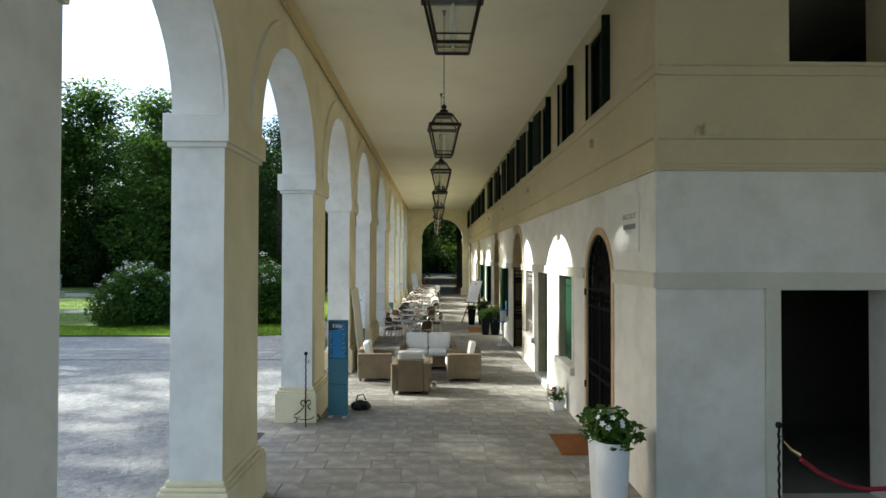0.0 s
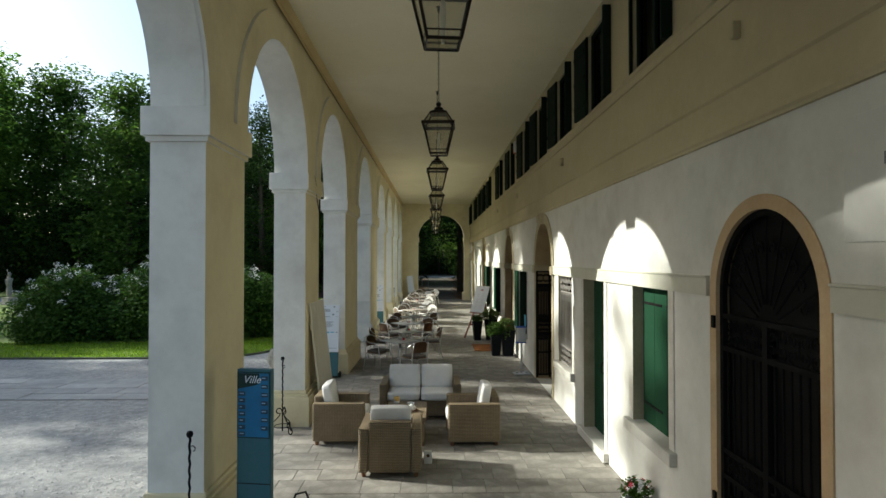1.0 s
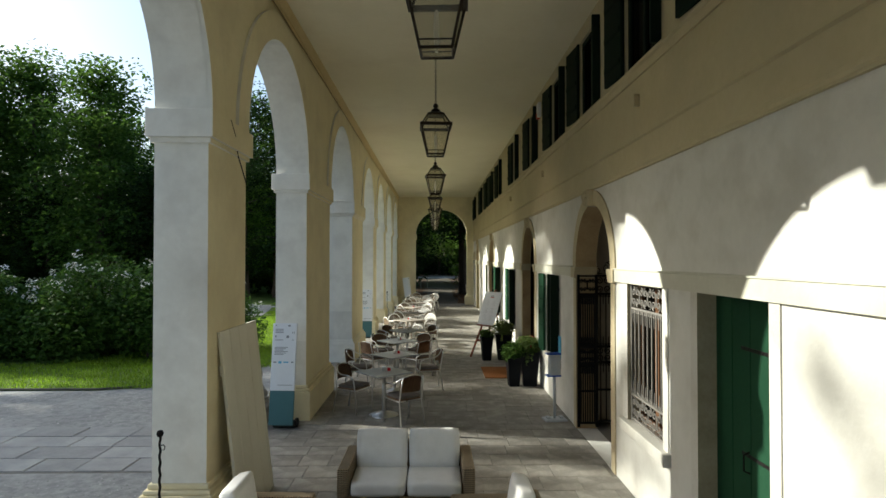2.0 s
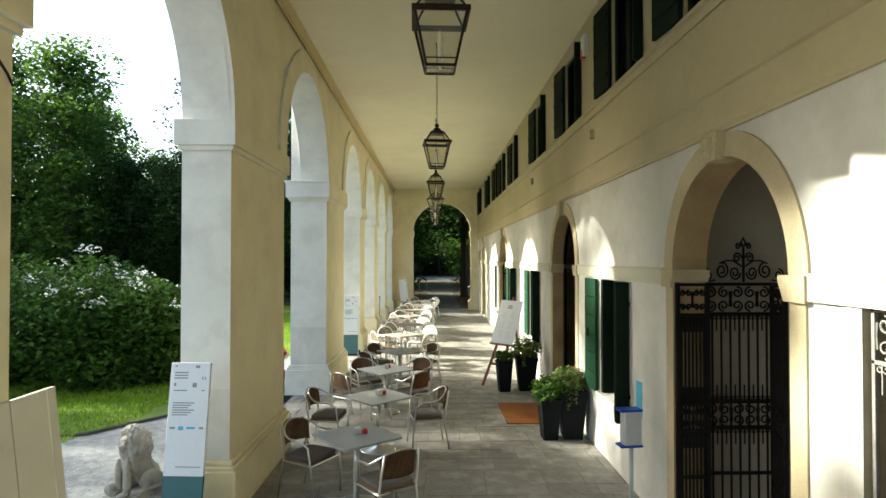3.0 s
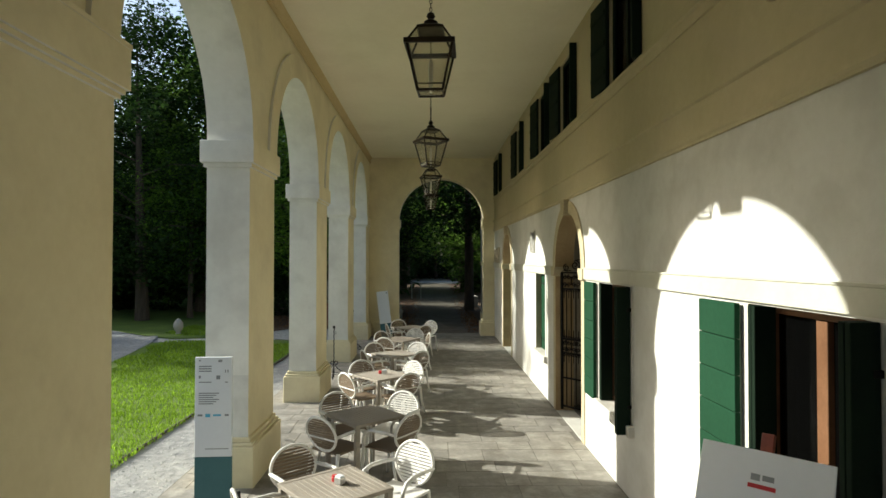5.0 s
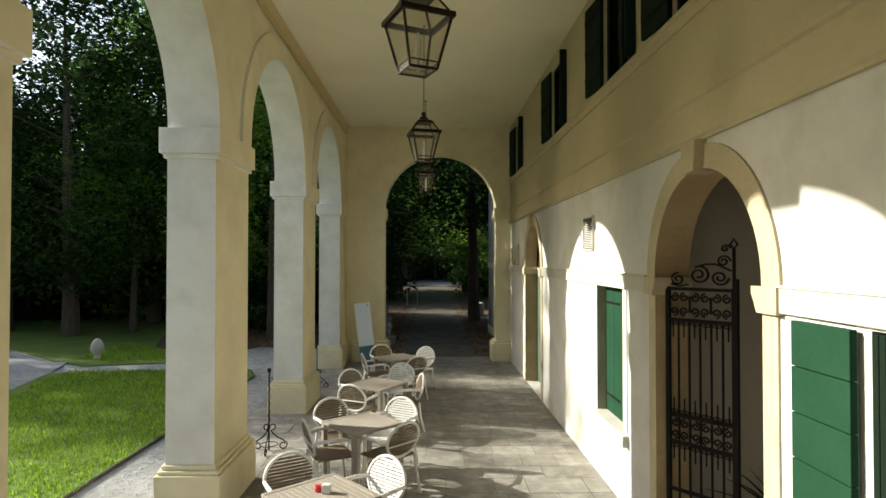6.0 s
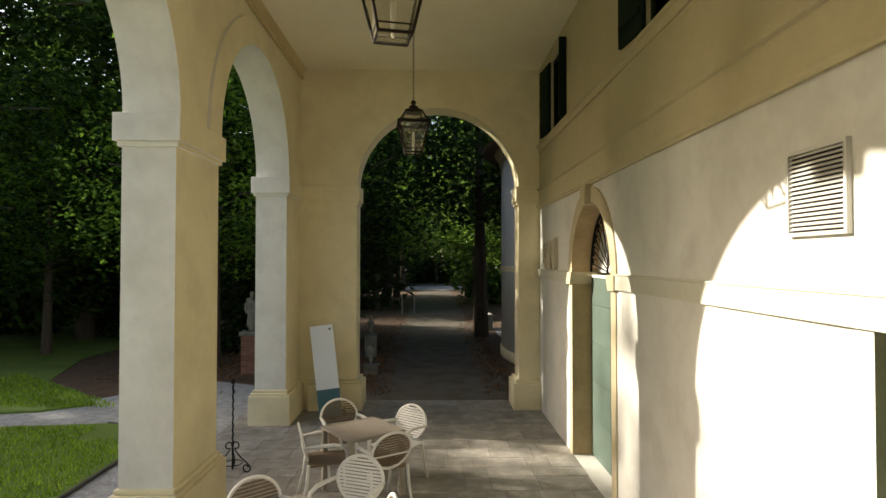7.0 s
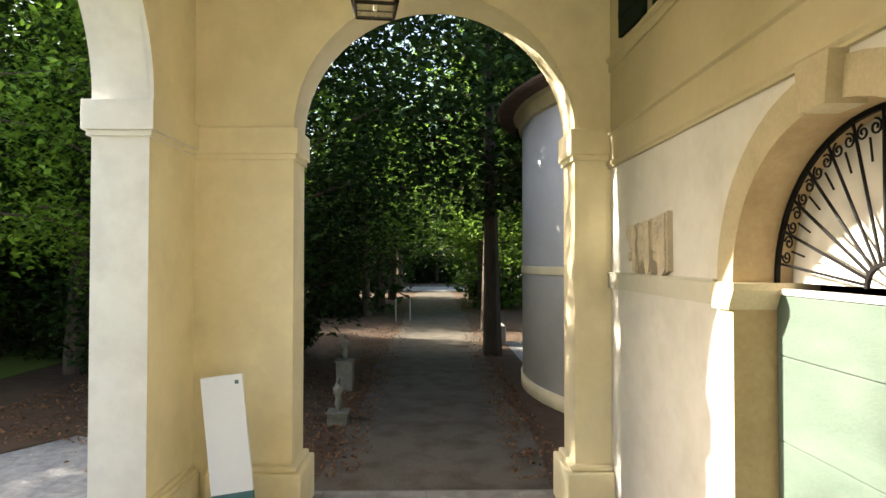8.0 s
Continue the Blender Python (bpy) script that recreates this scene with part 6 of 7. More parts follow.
def make_alu_chair():
    """It faces +y; the origin on the floor under the seat."""
    e = empty("cafe_chair", Matrix(), "aluminium tube chair with brown woven seat and back", "chair", "woven cafe chairs")
    bm = bmesh.new()
    hoop = []
    for a in np.linspace(-0.12, math.pi + 0.12, 22):
        hoop.append((0.255 * math.cos(a), -0.06 - 0.20 * max(0, math.sin(a)) ** 0.8, 0.66 + 0.14 * max(0, math.sin(a)) ** 1.2))
    pts = [(0.23, 0.24, 0.0), (0.245, 0.22, 0.35), (0.26, 0.19, 0.60), (0.265, 0.10, 0.655)] + hoop + [(-0.265, 0.10, 0.655), (-0.26, 0.19, 0.60), (-0.245, 0.22, 0.35), (-0.23, 0.24, 0.0)]
    tube(bm, pts, 0.011, 8)
    part("arm_frame", bm, ALU, e, "", True)
    for s in (-1, 1):
        bm = bmesh.new()
        tube(bm, [(s * 0.22, -0.27, 0.0), (s * 0.205, -0.20, 0.40), (s * 0.20, -0.235, 0.60), (s * 0.185, -0.27, 0.78)], 0.012, 8)
        part("back_leg", bm, ALU, e, "", True)
    bm = bmesh.new()
    tube(bm, [(-0.225, 0.21, 0.40), (0.225, 0.21, 0.40)], 0.010, 6)
    tube(bm, [(-0.205, -0.20, 0.40), (0.205, -0.20, 0.40)], 0.010, 6)
    for s in (-1, 1):
        tube(bm, [(s * 0.215, -0.20, 0.40), (s * 0.235, 0.21, 0.40)], 0.010, 6)
    part("seat_frame", bm, ALU, e)
    bm = bmesh.new()
    box(bm, -0.205, 0.205, -0.19, 0.21, 0.405, 0.425, 0.008)
    part("seat", bm, RATTANDARK, e)
    bm = bmesh.new()
    n = 10
    rows = []
    for z in np.linspace(0.545, 0.80, 6):
        row = []
        for i in range(n + 1):
            a = math.pi * (0.16 + 0.68 * i / n)
            row.append(bm.verts.new((0.225 * math.cos(a), -0.09 - 0.17 * math.sin(a) - (z - 0.5) * 0.12, z - 0.06 * (abs(i - n / 2) / (n / 2)) ** 2 * (z - 0.5) / 0.3)))
        rows.append(row)
    for p, q in zip(rows, rows[1:]):
        for i in range(n):
            bm.faces.new((p[i], p[i + 1], q[i + 1], q[i]))
    bmesh.ops.solidify(bm, geom=bm.faces[:], thickness=0.012)
    part("backrest", bm, RATTANDARK, e, "", True)
    bm = bmesh.new()
    cushion(bm, -0.20, 0.20, -0.18, 0.21, 0.426, 0.475)
    part("seat_pad", bm, PAD, e, "", True)
    return e


def make_resin_table():
    e = empty("garden_table", Matrix(), "square taupe resin table with slatted top", "table", "taupe garden tables")
    bm = bmesh.new()
    for p, q, r, s in ((-0.355, 0.355, -0.355, -0.305), (-0.355, 0.355, 0.305, 0.355), (-0.355, -0.305, -0.305, 0.305), (0.305, 0.355, -0.305, 0.305)):
        box(bm, p, q, r, s, 0.70, 0.735, 0.006)
    part("rim", bm, TAUPE, e)
    for i in range(12):
        bm = bmesh.new()
        x = -0.305 + 0.0508 * i
        box(bm, x + 0.002, x + 0.048, -0.305, 0.305, 0.712, 0.732, 0.003)
        part("slat", bm, TAUPE, e)
    for sx in (-1, 1):
        for sy in (-1, 1):
            bm = bmesh.new()
            box(bm, sx * 0.322 - 0.028, sx * 0.322 + 0.028, sy * 0.322 - 0.028, sy * 0.322 + 0.028, 0.0, 0.70, 0.006)
            part("leg", bm, TAUPE, e)
    return e


def make_resin_chair(slat_material, label):
    e = empty("garden_chair", Matrix(), label, "chair", "white garden chairs")
    lean = Matrix.Translation((0, -0.21, 0.44)) @ Matrix.Rotation(radians(14), 4, "X")
    oval = [(0.235 * math.cos(a) * (1 - 0.10 * (math.sin(a) < 0) * abs(math.sin(a))), 0.215 + 0.205 * math.sin(a)) for a in [i * 2 * math.pi / 28 for i in range(28)]]
    bm = bmesh.new()
    tube(bm, [lean @ Vector((x, 0, z)) for x, z in oval], 0.016, 7, True)
    back = part("backrest_frame", bm, RESIN, e, "", True)
    n = 12
    for i in range(n):
        z = 0.04 + 0.355 * (i + 0.5) / n
        half = 0.225 * math.sqrt(max(0.02, 1 - ((z - 0.215) / 0.205) ** 2))
        bm = bmesh.new()
        box(bm, -half, half, -0.006, 0.006, z - 0.0105, z + 0.0105, 0.003, lean)
        part("slat", bm, slat_material, back)
    bm = bmesh.new()
    tube(bm, [lean @ Vector((-0.228, -0.012, 0.17)), lean @ Vector((0, -0.020, 0.175)), lean @ Vector((0.228, -0.012, 0.17))], 0.010, 6)
    part("back_rail", bm, RESIN, back)
    bm = bmesh.new()
    box(bm, -0.23, 0.23, -0.22, 0.22, 0.425, 0.45, 0.01)
    part("seat", bm, slat_material, e)
    for s in (-1, 1):
        bm = bmesh.new()
        tube(bm, [(s * 0.245, 0.245, 0.0), (s * 0.25, 0.215, 0.30), (s * 0.262, 0.19, 0.56), (s * 0.268, 0.15, 0.635), (s * 0.265, 0.05, 0.66), (s * 0.255, -0.10, 0.655), (s * 0.235, -0.275, 0.64)],
             [0.016, 0.018, 0.018, 0.019, 0.021, 0.02, 0.016], 8)
        part("arm", bm, RESIN, e, "", True)
        bm = bmesh.new()
        tube(bm, [(s * 0.235, -0.30, 0.0), (s * 0.225, -0.235, 0.25), (s * 0.218, -0.215, 0.45)], [0.015, 0.018, 0.02], 8)
        part("back_leg", bm, RESIN, e, "", True)
    return e


ALU_T = [(-0.95, 17.50, 38), (-0.89, 19.27, 42), (-0.95, 21.2, 40), (-0.82, 23.15, 36)]
RES_T = [(-0.88, 25.72, 39), (-0.88, 27.95, 40), (-0.88, 30.42, 42), (-0.79, 32.56, 41), (-0.82, 34.70, 57), (-0.62, 37.10, 36)]
FL, FR, NL, NR = 135, 45, 225, 315
ALU_SEATS = [(160, NR), (163, 20), (FL, FR, NR, NL), (FL, FR, NL)]
# bearing from the table and reach of each backrest
RES_SEATS = [
    ((125, 0.81), (50, 0.98), (212, 0.75), (307, 1.0)),
    ((125, 0.76), (55, 0.78), (227, 0.65), (325, 0.64)),
    ((123, 0.74), (47, 0.71), (221, 0.65), (315, 0.63)),
    ((127, 0.80), (56, 0.78), (213, 0.64), (323, 0.64)),
    ((131, 0.68), (73, 1.08), (243, 0.64), (12, 0.66)),
    ((116, 0.93), (43, 0.75), (202, 0.65), (305, 0.64)),
]
rng = random.Random(4)


def set_out(tables, seats, table, chairs, gap):
    used, tab_used = set(), False
    for (x, y, a), who in zip(tables, seats):
        m = pose(x, y, 0, 0, 0, a)
        if tab_used:
            copy_thing(table, m)
        else:
            table.matrix_basis, tab_used = m, True
        for k, s in enumerate(who):
            if isinstance(s, tuple):
                w, d = radians(s[0]), s[1] - 0.24
            else:
                # the seat stands square to the table's side, pushed in more or less
                w, d = radians(s + (a - 45) * 0.5 + rng.uniform(-7, 7)), gap + rng.uniform(-0.06, 0.10)
            cx, cy = x + d * math.cos(w), y + d * math.sin(w)
            face = math.degrees(math.atan2(y - cy, x - cx)) - 90 + rng.uniform(-9, 9)
            c = chairs[k % len(chairs)]
            m = pose(cx, cy, 0, 0, 0, face)
            if c in used:
                copy_thing(c, m)
            else:
                c.matrix_basis = m
                used.add(c)


set_out(ALU_T, ALU_SEATS, make_alu_table(), [make_alu_chair()], 0.66)
brown_chair = make_resin_chair(MOCHA, "white resin chair with a brown slatted oval back")
white_chair = make_resin_chair(RESIN, "white resin chair with a white slatted oval back")
set_out(RES_T, RES_SEATS, make_resin_table(), [brown_chair, white_chair, brown_chair, brown_chair], 0.70)


def table_set(x, y, a):
    e = empty("sugar_holder", pose(x, y, 0.735, 0, 0, a), "small steel and red sachet holder on a table", "holder", "sachet holders")
    bm = bmesh.new()
    box(bm, -0.055, 0.02, -0.03, 0.03, 0, 0.055, 0.004)
    part("box", bm, ALU, e)
    bm = bmesh.new()
    box(bm, -0.05, 0.015, -0.025, 0.025, 0.02, 0.07, 0.003)
    part("sachets", bm, PAPER, e)
    bm = bmesh.new()
    lathe(bm, [(0.028, 0), (0.03, 0.035), (0.024, 0.04), (0.026, 0.05)], 12, Matrix.Translation((0.06, -0.02, 0)))
    part("jar", bm, RED, e, "small red jar")


for i, (x, y, a) in enumerate((ALU_T[0], ALU_T[1], ALU_T[2], ALU_T[3], RES_T[0], RES_T[2])):
    table_set(x + 0.02, y + 0.04, 20 + 31 * i)

# ---- planters ----
BLACKPOT = surface("anthracite_plastic", (0.006, 0.007, 0.009), (0.012, 0.013, 0.016), 0.6, 3, 60, 0.01, spec=0.1)
WHITEPOT = surface("white_plastic", (0.68, 0.69, 0.70), (0.76, 0.77, 0.78), 0.35, 2, 30, 0.0)
SOIL = surface("soil", (0.02, 0.014, 0.01), (0.06, 0.04, 0.03), 0.95, 8, 60, 0.2)
IVYLEAF = leaf_material("ivy_leaf", (0.04, 0.10, 0.016), (0.12, 0.21, 0.04), 0.35)
PALELEAF = leaf_material("variegated_leaf", (0.07, 0.14, 0.025), (0.24, 0.30, 0.10), 0.35)
PETALW, PETALR = surface("white_flower", (0.75, 0.74, 0.72), (0.85, 0.84, 0.82), 0.7, 8, 40, 0.0), surface("red_flower", (0.5, 0.02, 0.05), (0.65, 0.06, 0.10), 0.7, 8, 40, 0.0)


def planter(m, w, h, square, material, label, plant, seed, leafn=700, leaf=0.055, flowers=(), trail=0.0):
    rng = np.random.default_rng(seed)
    e = empty("planter", m, label, "planter")
    bm = bmesh.new()
    k = w / 2
    if square:
        lathe(bm, [(k * 0.66, 0), (k * 0.68, 0.01), (k * 0.97, h - 0.03), (k, h - 0.03), (k, h), (k - 0.015, h), (k - 0.02, h - 0.05)], 4, None, True)
    else:
        lathe(bm, [(k * 0.72, 0), (k * 0.75, 0.01), (k * 0.98, h - 0.02), (k, h), (k - 0.015, h), (k - 0.02, h - 0.04)], 28)
    part("pot", bm, material, e, "", not square)
    bm = bmesh.new()
    lathe(bm, [(k * 0.5, h - 0.06), (k - 0.022, h - 0.05), (k - 0.03, h - 0.035)], 16, None, square)
    part("soil", bm, SOIL, e)
    pts = []
    for i in range(9):
        a = i * 0.7 + rng.uniform(0, 0.5)
        c = np.array((k * rng.uniform(0.3, 1.0) * math.cos(a), k * rng.uniform(0.3, 1.0) * math.sin(a), h + plant * rng.uniform(0.15, 0.6)))
        pts.append(clump_points(rng, c, plant * 0.45, leafn // 9, 0.8))
    pts = np.concatenate(pts)
    if trail:
        for i in range(10):
            a = rng.uniform(0, 6.28)
            n = 16
            t = np.linspace(0, 1, n)
            pts = np.concatenate([pts, np.stack([(k * (0.9 + 0.25 * t)) * math.cos(a), (k * (0.9 + 0.25 * t)) * math.sin(a), h + 0.05 - t ** 1.5 * trail * rng.uniform(0.5, 1)], 1) + rng.normal(0, 0.015, (n, 3))])
    ob = new("foliage", raw_mesh("foliage", *leaves(pts, leaf, rng, 0.3), PALELEAF if trail else IVYLEAF))
    ob.parent = e
    bm = bmesh.new()
    for i in range(8):
        a = i * 0.8
        tube(bm, [(0.02 * math.cos(a), 0.02 * math.sin(a), h - 0.06), (k * 0.4 * math.cos(a), k * 0.4 * math.sin(a), h + plant * 0.3), (k * 0.8 * math.cos(a), k * 0.8 * math.sin(a), h + plant * 0.6)], [0.006, 0.005, 0.003], 4)
    part("stems", bm, IVYLEAF, e)
    for name, mat, count in flowers:
        vs, fs = [], []
        for i in range(count):
            u = rng.normal(size=3)
            u[2] = abs(u[2])
            u /= np.linalg.norm(u)
            c = np.array((0, 0, h + plant * 0.35)) + u * np.array((k * 1.05, k * 1.05, plant * 0.55)) * rng.uniform(0.85, 1.1)
            d = Vector(u).to_track_quat("Z", "Y")
            for p in range(5):
                q = [Vector((0, 0, 0)), Vector((0.022 * math.cos(p * 1.257 - 0.5), 0.022 * math.sin(p * 1.257 - 0.5), 0.006)), Vector((0.034 * math.cos(p * 1.257), 0.034 * math.sin(p * 1.257), 0.002)), Vector((0.022 * math.cos(p * 1.257 + 0.5), 0.022 * math.sin(p * 1.257 + 0.5), 0.006))]
                j = len(vs)
                vs += [tuple(c + np.array(d @ o)) for o in q]
                fs += [(j, j + 1, j + 2), (j, j + 2, j + 3)]
        ob = new(name, raw_mesh(name, vs, fs, mat))
        ob.parent = e
    return e


planter(pose(1.54, 19.72, 0, 0, 0, 4), 0.30, 0.58, True, BLACKPOT, "tall black planter with trailing green leaves", 0.38, 21, 1700, 0.06, [("red_blossom", PETALR, 3)])
planter(pose(1.88, 19.78, 0, 0, 0, -3), 0.40, 0.70, True, BLACKPOT, "tall black planter with variegated ivy", 0.36, 22, 1700, 0.055, [("pink_blossom", PETALR, 5)], 0.32)
planter(pose(1.25, 22.75, 0, 0, 0, 6), 0.30, 0.60, True, BLACKPOT, "tall black planter with small green leaves", 0.24, 23, 800, 0.05)
planter(pose(1.70, 22.85, 0, 0, 0, -2), 0.43, 0.66, True, BLACKPOT, "tall black planter with full green ivy", 0.42, 24, 1500, 0.06, [], 0.2)
planter(pose(1.60, 5.42, 0), 0.38, 0.82, False, WHITEPOT, "tall white pot with white flowers", 0.34, 25, 700, 0.075, [("white_blossom", PETALW, 16)])
planter(pose(1.63, 5.78, 0), 0.36, 0.82, False, WHITEPOT, "tall white pot with green leaves", 0.26, 26, 500, 0.07)
planter(pose(1.94, 9.72, 0, 0, 0, 10), 0.24, 0.20, True, WHITEPOT, "small white pot with red and white flowers", 0.24, 27, 420, 0.045, [("red_blossom", PETALR, 12), ("white_blossom", PETALW, 16)])

# mats
COIR = surface("coir", (0.20, 0.07, 0.014), (0.31, 0.12, 0.03), 0.95, 3, 120, 0.3, stain=(0.2, 0.08, 0.03), stain_amount=0.3)
for x0, x1, y0, y1 in ((1.52, 2.02, 7.36, 8.28), (1.02, 1.72, 20.45, 21.75)):
    e = empty("door_mat", None, "orange-brown coir door mat on the slabs", "mat", "door mats")
    bm = bmesh.new()
    box(bm, x0, x1, y0, y1, 0.0, 0.016, 0.005)
    part("mat_top", bm, COIR, e)

# hand gel stand
PALEBLUE = surface("pale_grey_plastic", (0.45, 0.48, 0.52), (0.55, 0.58, 0.62), 0.4, 3, 30, 0.0)
COBALT = surface("cobalt_plastic", (0.01, 0.06, 0.40), (0.02, 0.09, 0.5), 0.35, 3, 30, 0.0)
e = empty("gel_dispenser_stand", pose(1.86, 17.15, 0, 0, 0, 8), "pale grey hand gel stand with blue edges", "dispenser")
bm = bmesh.new()
box(bm, -0.18, 0.18, -0.13, 0.13, 0.0, 0.03, 0.012)
part("base_plate", bm, PALEBLUE, e)
for s in (-1, 1):
    bm = bmesh.new()
    box(bm, s * 0.11 - 0.03, s * 0.11 + 0.03, -0.05, 0.05, 0.03, 0.065, 0.012)
    part("weight", bm, PALEBLUE, e)
bm = bmesh.new()
lathe(bm, [(0.022, 0.03), (0.022, 0.72)], 14)
part("pole", bm, PALEBLUE, e, "", True)
bm = bmesh.new()
box(bm, -0.09, 0.09, -0.06, 0.06, 0.72, 1.08, 0.012)
part("dispenser", bm, PALEBLUE, e)
for z in (0.715, 1.07):
    bm = bmesh.new()
    box(bm, -0.14, 0.095, -0.075, 0.065, z, z + 0.022, 0.006)
    part("tray", bm, COBALT, e, "cobalt blue edge")
bm = bmesh.new()
box(bm, 0.088, 0.094, -0.06, 0.06, 1.0, 1.36)
part("card", bm, CYAN, e)

# easel with the menu
EASELWOOD = surface("mahogany", (0.16, 0.04, 0.022), (0.28, 0.08, 0.045), 0.4, 4, 50, 0.03)
e = empty("easel", Matrix.Translation((1.04, 23.07, 0)) @ Matrix.Rotation(radians(-46), 4, "Z"), "reddish wooden easel holding a menu board", "easel")
tilt = Matrix.Rotation(radians(-22.5), 4, "X")
for s in (-1, 1):
    bm = bmesh.new()
    box(bm, -0.027, 0.027, -0.014, 0.014, 0.0, 1.84, 0.003, tilt @ Matrix.Translation((s * 0.25, 0, 0)) @ Matrix.Rotation(radians(-s * 7), 4, "Y"))
    part("front_leg", bm, EASELWOOD, e)
bm = bmesh.new()
box(bm, -0.02, 0.02, -0.012, 0.012, 0.0, 1.60, 0.003, Matrix.Translation((0, 1.02, 0)) @ Matrix.Rotation(radians(12), 4, "X"))
part("rear_leg", bm, EASELWOOD, e)
bm = bmesh.new()
box(bm, -0.30, 0.30, -0.06, 0.01, 0.87, 0.90, 0.004, tilt)
part("ledge", bm, EASELWOOD, e)
bm = bmesh.new()
box(bm, -0.20, 0.20, -0.01, 0.01, 0.45, 0.50, 0.004, tilt)
part("crossbar", bm, EASELWOOD, e)
bm = bmesh.new()
box(bm, -0.028, 0.028, -0.026, 0.012, 1.80, 1.93, 0.004, tilt)
part("top_clamp", bm, EASELWOOD, e)
FAINTINK = surface("faint_print", (0.48, 0.50, 0.53), (0.56, 0.58, 0.61), 0.6, 3, 20, 0.0)
menu = empty("menu_board", e.matrix_world @ tilt @ Matrix.Translation((0, -0.035, 0.902)), "white menu board with grey printed lines", "menu")
bm = bmesh.new()
box(bm, -0.29, 0.29, -0.006, 0.006, 0.0, 0.94, 0.003)
part("board", bm, PAPER, menu)
bars(menu, "emblem_bars", [(-0.05, -0.01, 0.80, 0.83), (0.0, 0.05, 0.805, 0.83)], GREYINK, -0.006)
bars(menu, "heading_bar", [(-0.06, 0.06, 0.765, 0.785)], RED, -0.006)
for c in (-0.10, 0.11):
    bars(menu, "text_bars", [(c - 0.03 - 0.018 * ((i * 5) % 4), c + 0.03 + 0.02 * ((i * 7) % 3), 0.68 - 0.031 * i, 0.686 - 0.031 * i) for i in range(19) if i not in (5, 6, 12)], FAINTINK, -0.006)

# hydrant
HYDRED = surface("hydrant_red", (0.28, 0.010, 0.04), (0.38, 0.02, 0.06), 0.45, 4, 40, 0.02)
e = empty("hydrant", pose(-3.10, 22.65, -0.06), "red fire hydrant on a black pillar base", "hydrant")
bm = bmesh.new()
lathe(bm, [(0.085, 0.0), (0.085, 0.03), (0.07, 0.04), (0.07, 0.34), (0.095, 0.345), (0.095, 0.375), (0.075, 0.38), (0.075, 0.46)], 20)
part("base_pillar", bm, BLACKPOT, e, "", True)
bm = bmesh.new()
lathe(bm, [(0.09, 0.46), (0.095, 0.48), (0.066, 0.52), (0.062, 0.72), (0.08, 0.76), (0.09, 0.84), (0.08, 0.91), (0.062, 0.955), (0.045, 0.965), (0.045, 1.0), (0.02, 1.01)], 22)
part("body", bm, HYDRED, e, "", True)
for s in (-1, 1):
    bm = bmesh.new()
    lathe(bm, [(0.04, 0.06), (0.04, 0.095), (0.05, 0.10), (0.05, 0.12), (0.02, 0.128)], 14, Matrix.Translation((0, 0, 0.83)) @ Matrix.Rotation(radians(90 * s), 4, "Y"))
    part("outlet", bm, HYDRED, e, "", True)
bm = bmesh.new()
tube(bm, [(-0.15, 0, 0.80), (-0.17, 0, 0.70), (-0.12, 0, 0.64), (-0.075, 0, 0.66)], 0.005, 5)
part("chain", bm, IRON, e)

# ---- statues ----
STATUE = surface("weathered_stone", (0.26, 0.245, 0.21), (0.45, 0.425, 0.37), 0.95, 5, 40, 0.15, stain=(0.09, 0.088, 0.075), stain_amount=0.65, stain_scale=5)
GREYSTONE = surface("grey_garden_stone", (0.15, 0.145, 0.125), (0.30, 0.285, 0.25), 0.95, 5, 40, 0.15, stain=(0.07, 0.068, 0.058), stain_amount=0.6, stain_scale=5)
MOSSY = surface("mossy_stone", (0.10, 0.105, 0.08), (0.22, 0.215, 0.18), 0.95, 5, 40, 0.15, stain=(0.05, 0.06, 0.03), stain_amount=0.6, stain_scale=6)


def metaball_like(bm, lumps, n=14):
    """Overlapping rounded lumps: (centre, radii, tilt about x)."""
    for c, r, t in lumps:
        bmesh.ops.create_uvsphere(bm, u_segments=n, v_segments=n - 4, radius=1.0,
                                  matrix=Matrix.Translation(c) @ Matrix.Rotation(radians(t), 4, "X") @ Matrix.Diagonal((*r, 1)))


def fused(name, bm, size=0.02):
    """One skin over the lumps."""
    me = bpy.data.meshes.new(name)
    bm.to_mesh(me)
    bm.free()
    tmp = new(name + "_raw", me)
    mod = tmp.modifiers.new("skin", "REMESH")
    mod.mode, mod.voxel_size, mod.use_smooth_shade = "VOXEL", size, True
    dg = bpy.context.evaluated_depsgraph_get()
    out = bpy.data.meshes.new_from_object(tmp.evaluated_get(dg))
    bpy.data.objects.remove(tmp)
    out.materials.clear()
    out.materials.append(STATUE)
    return out


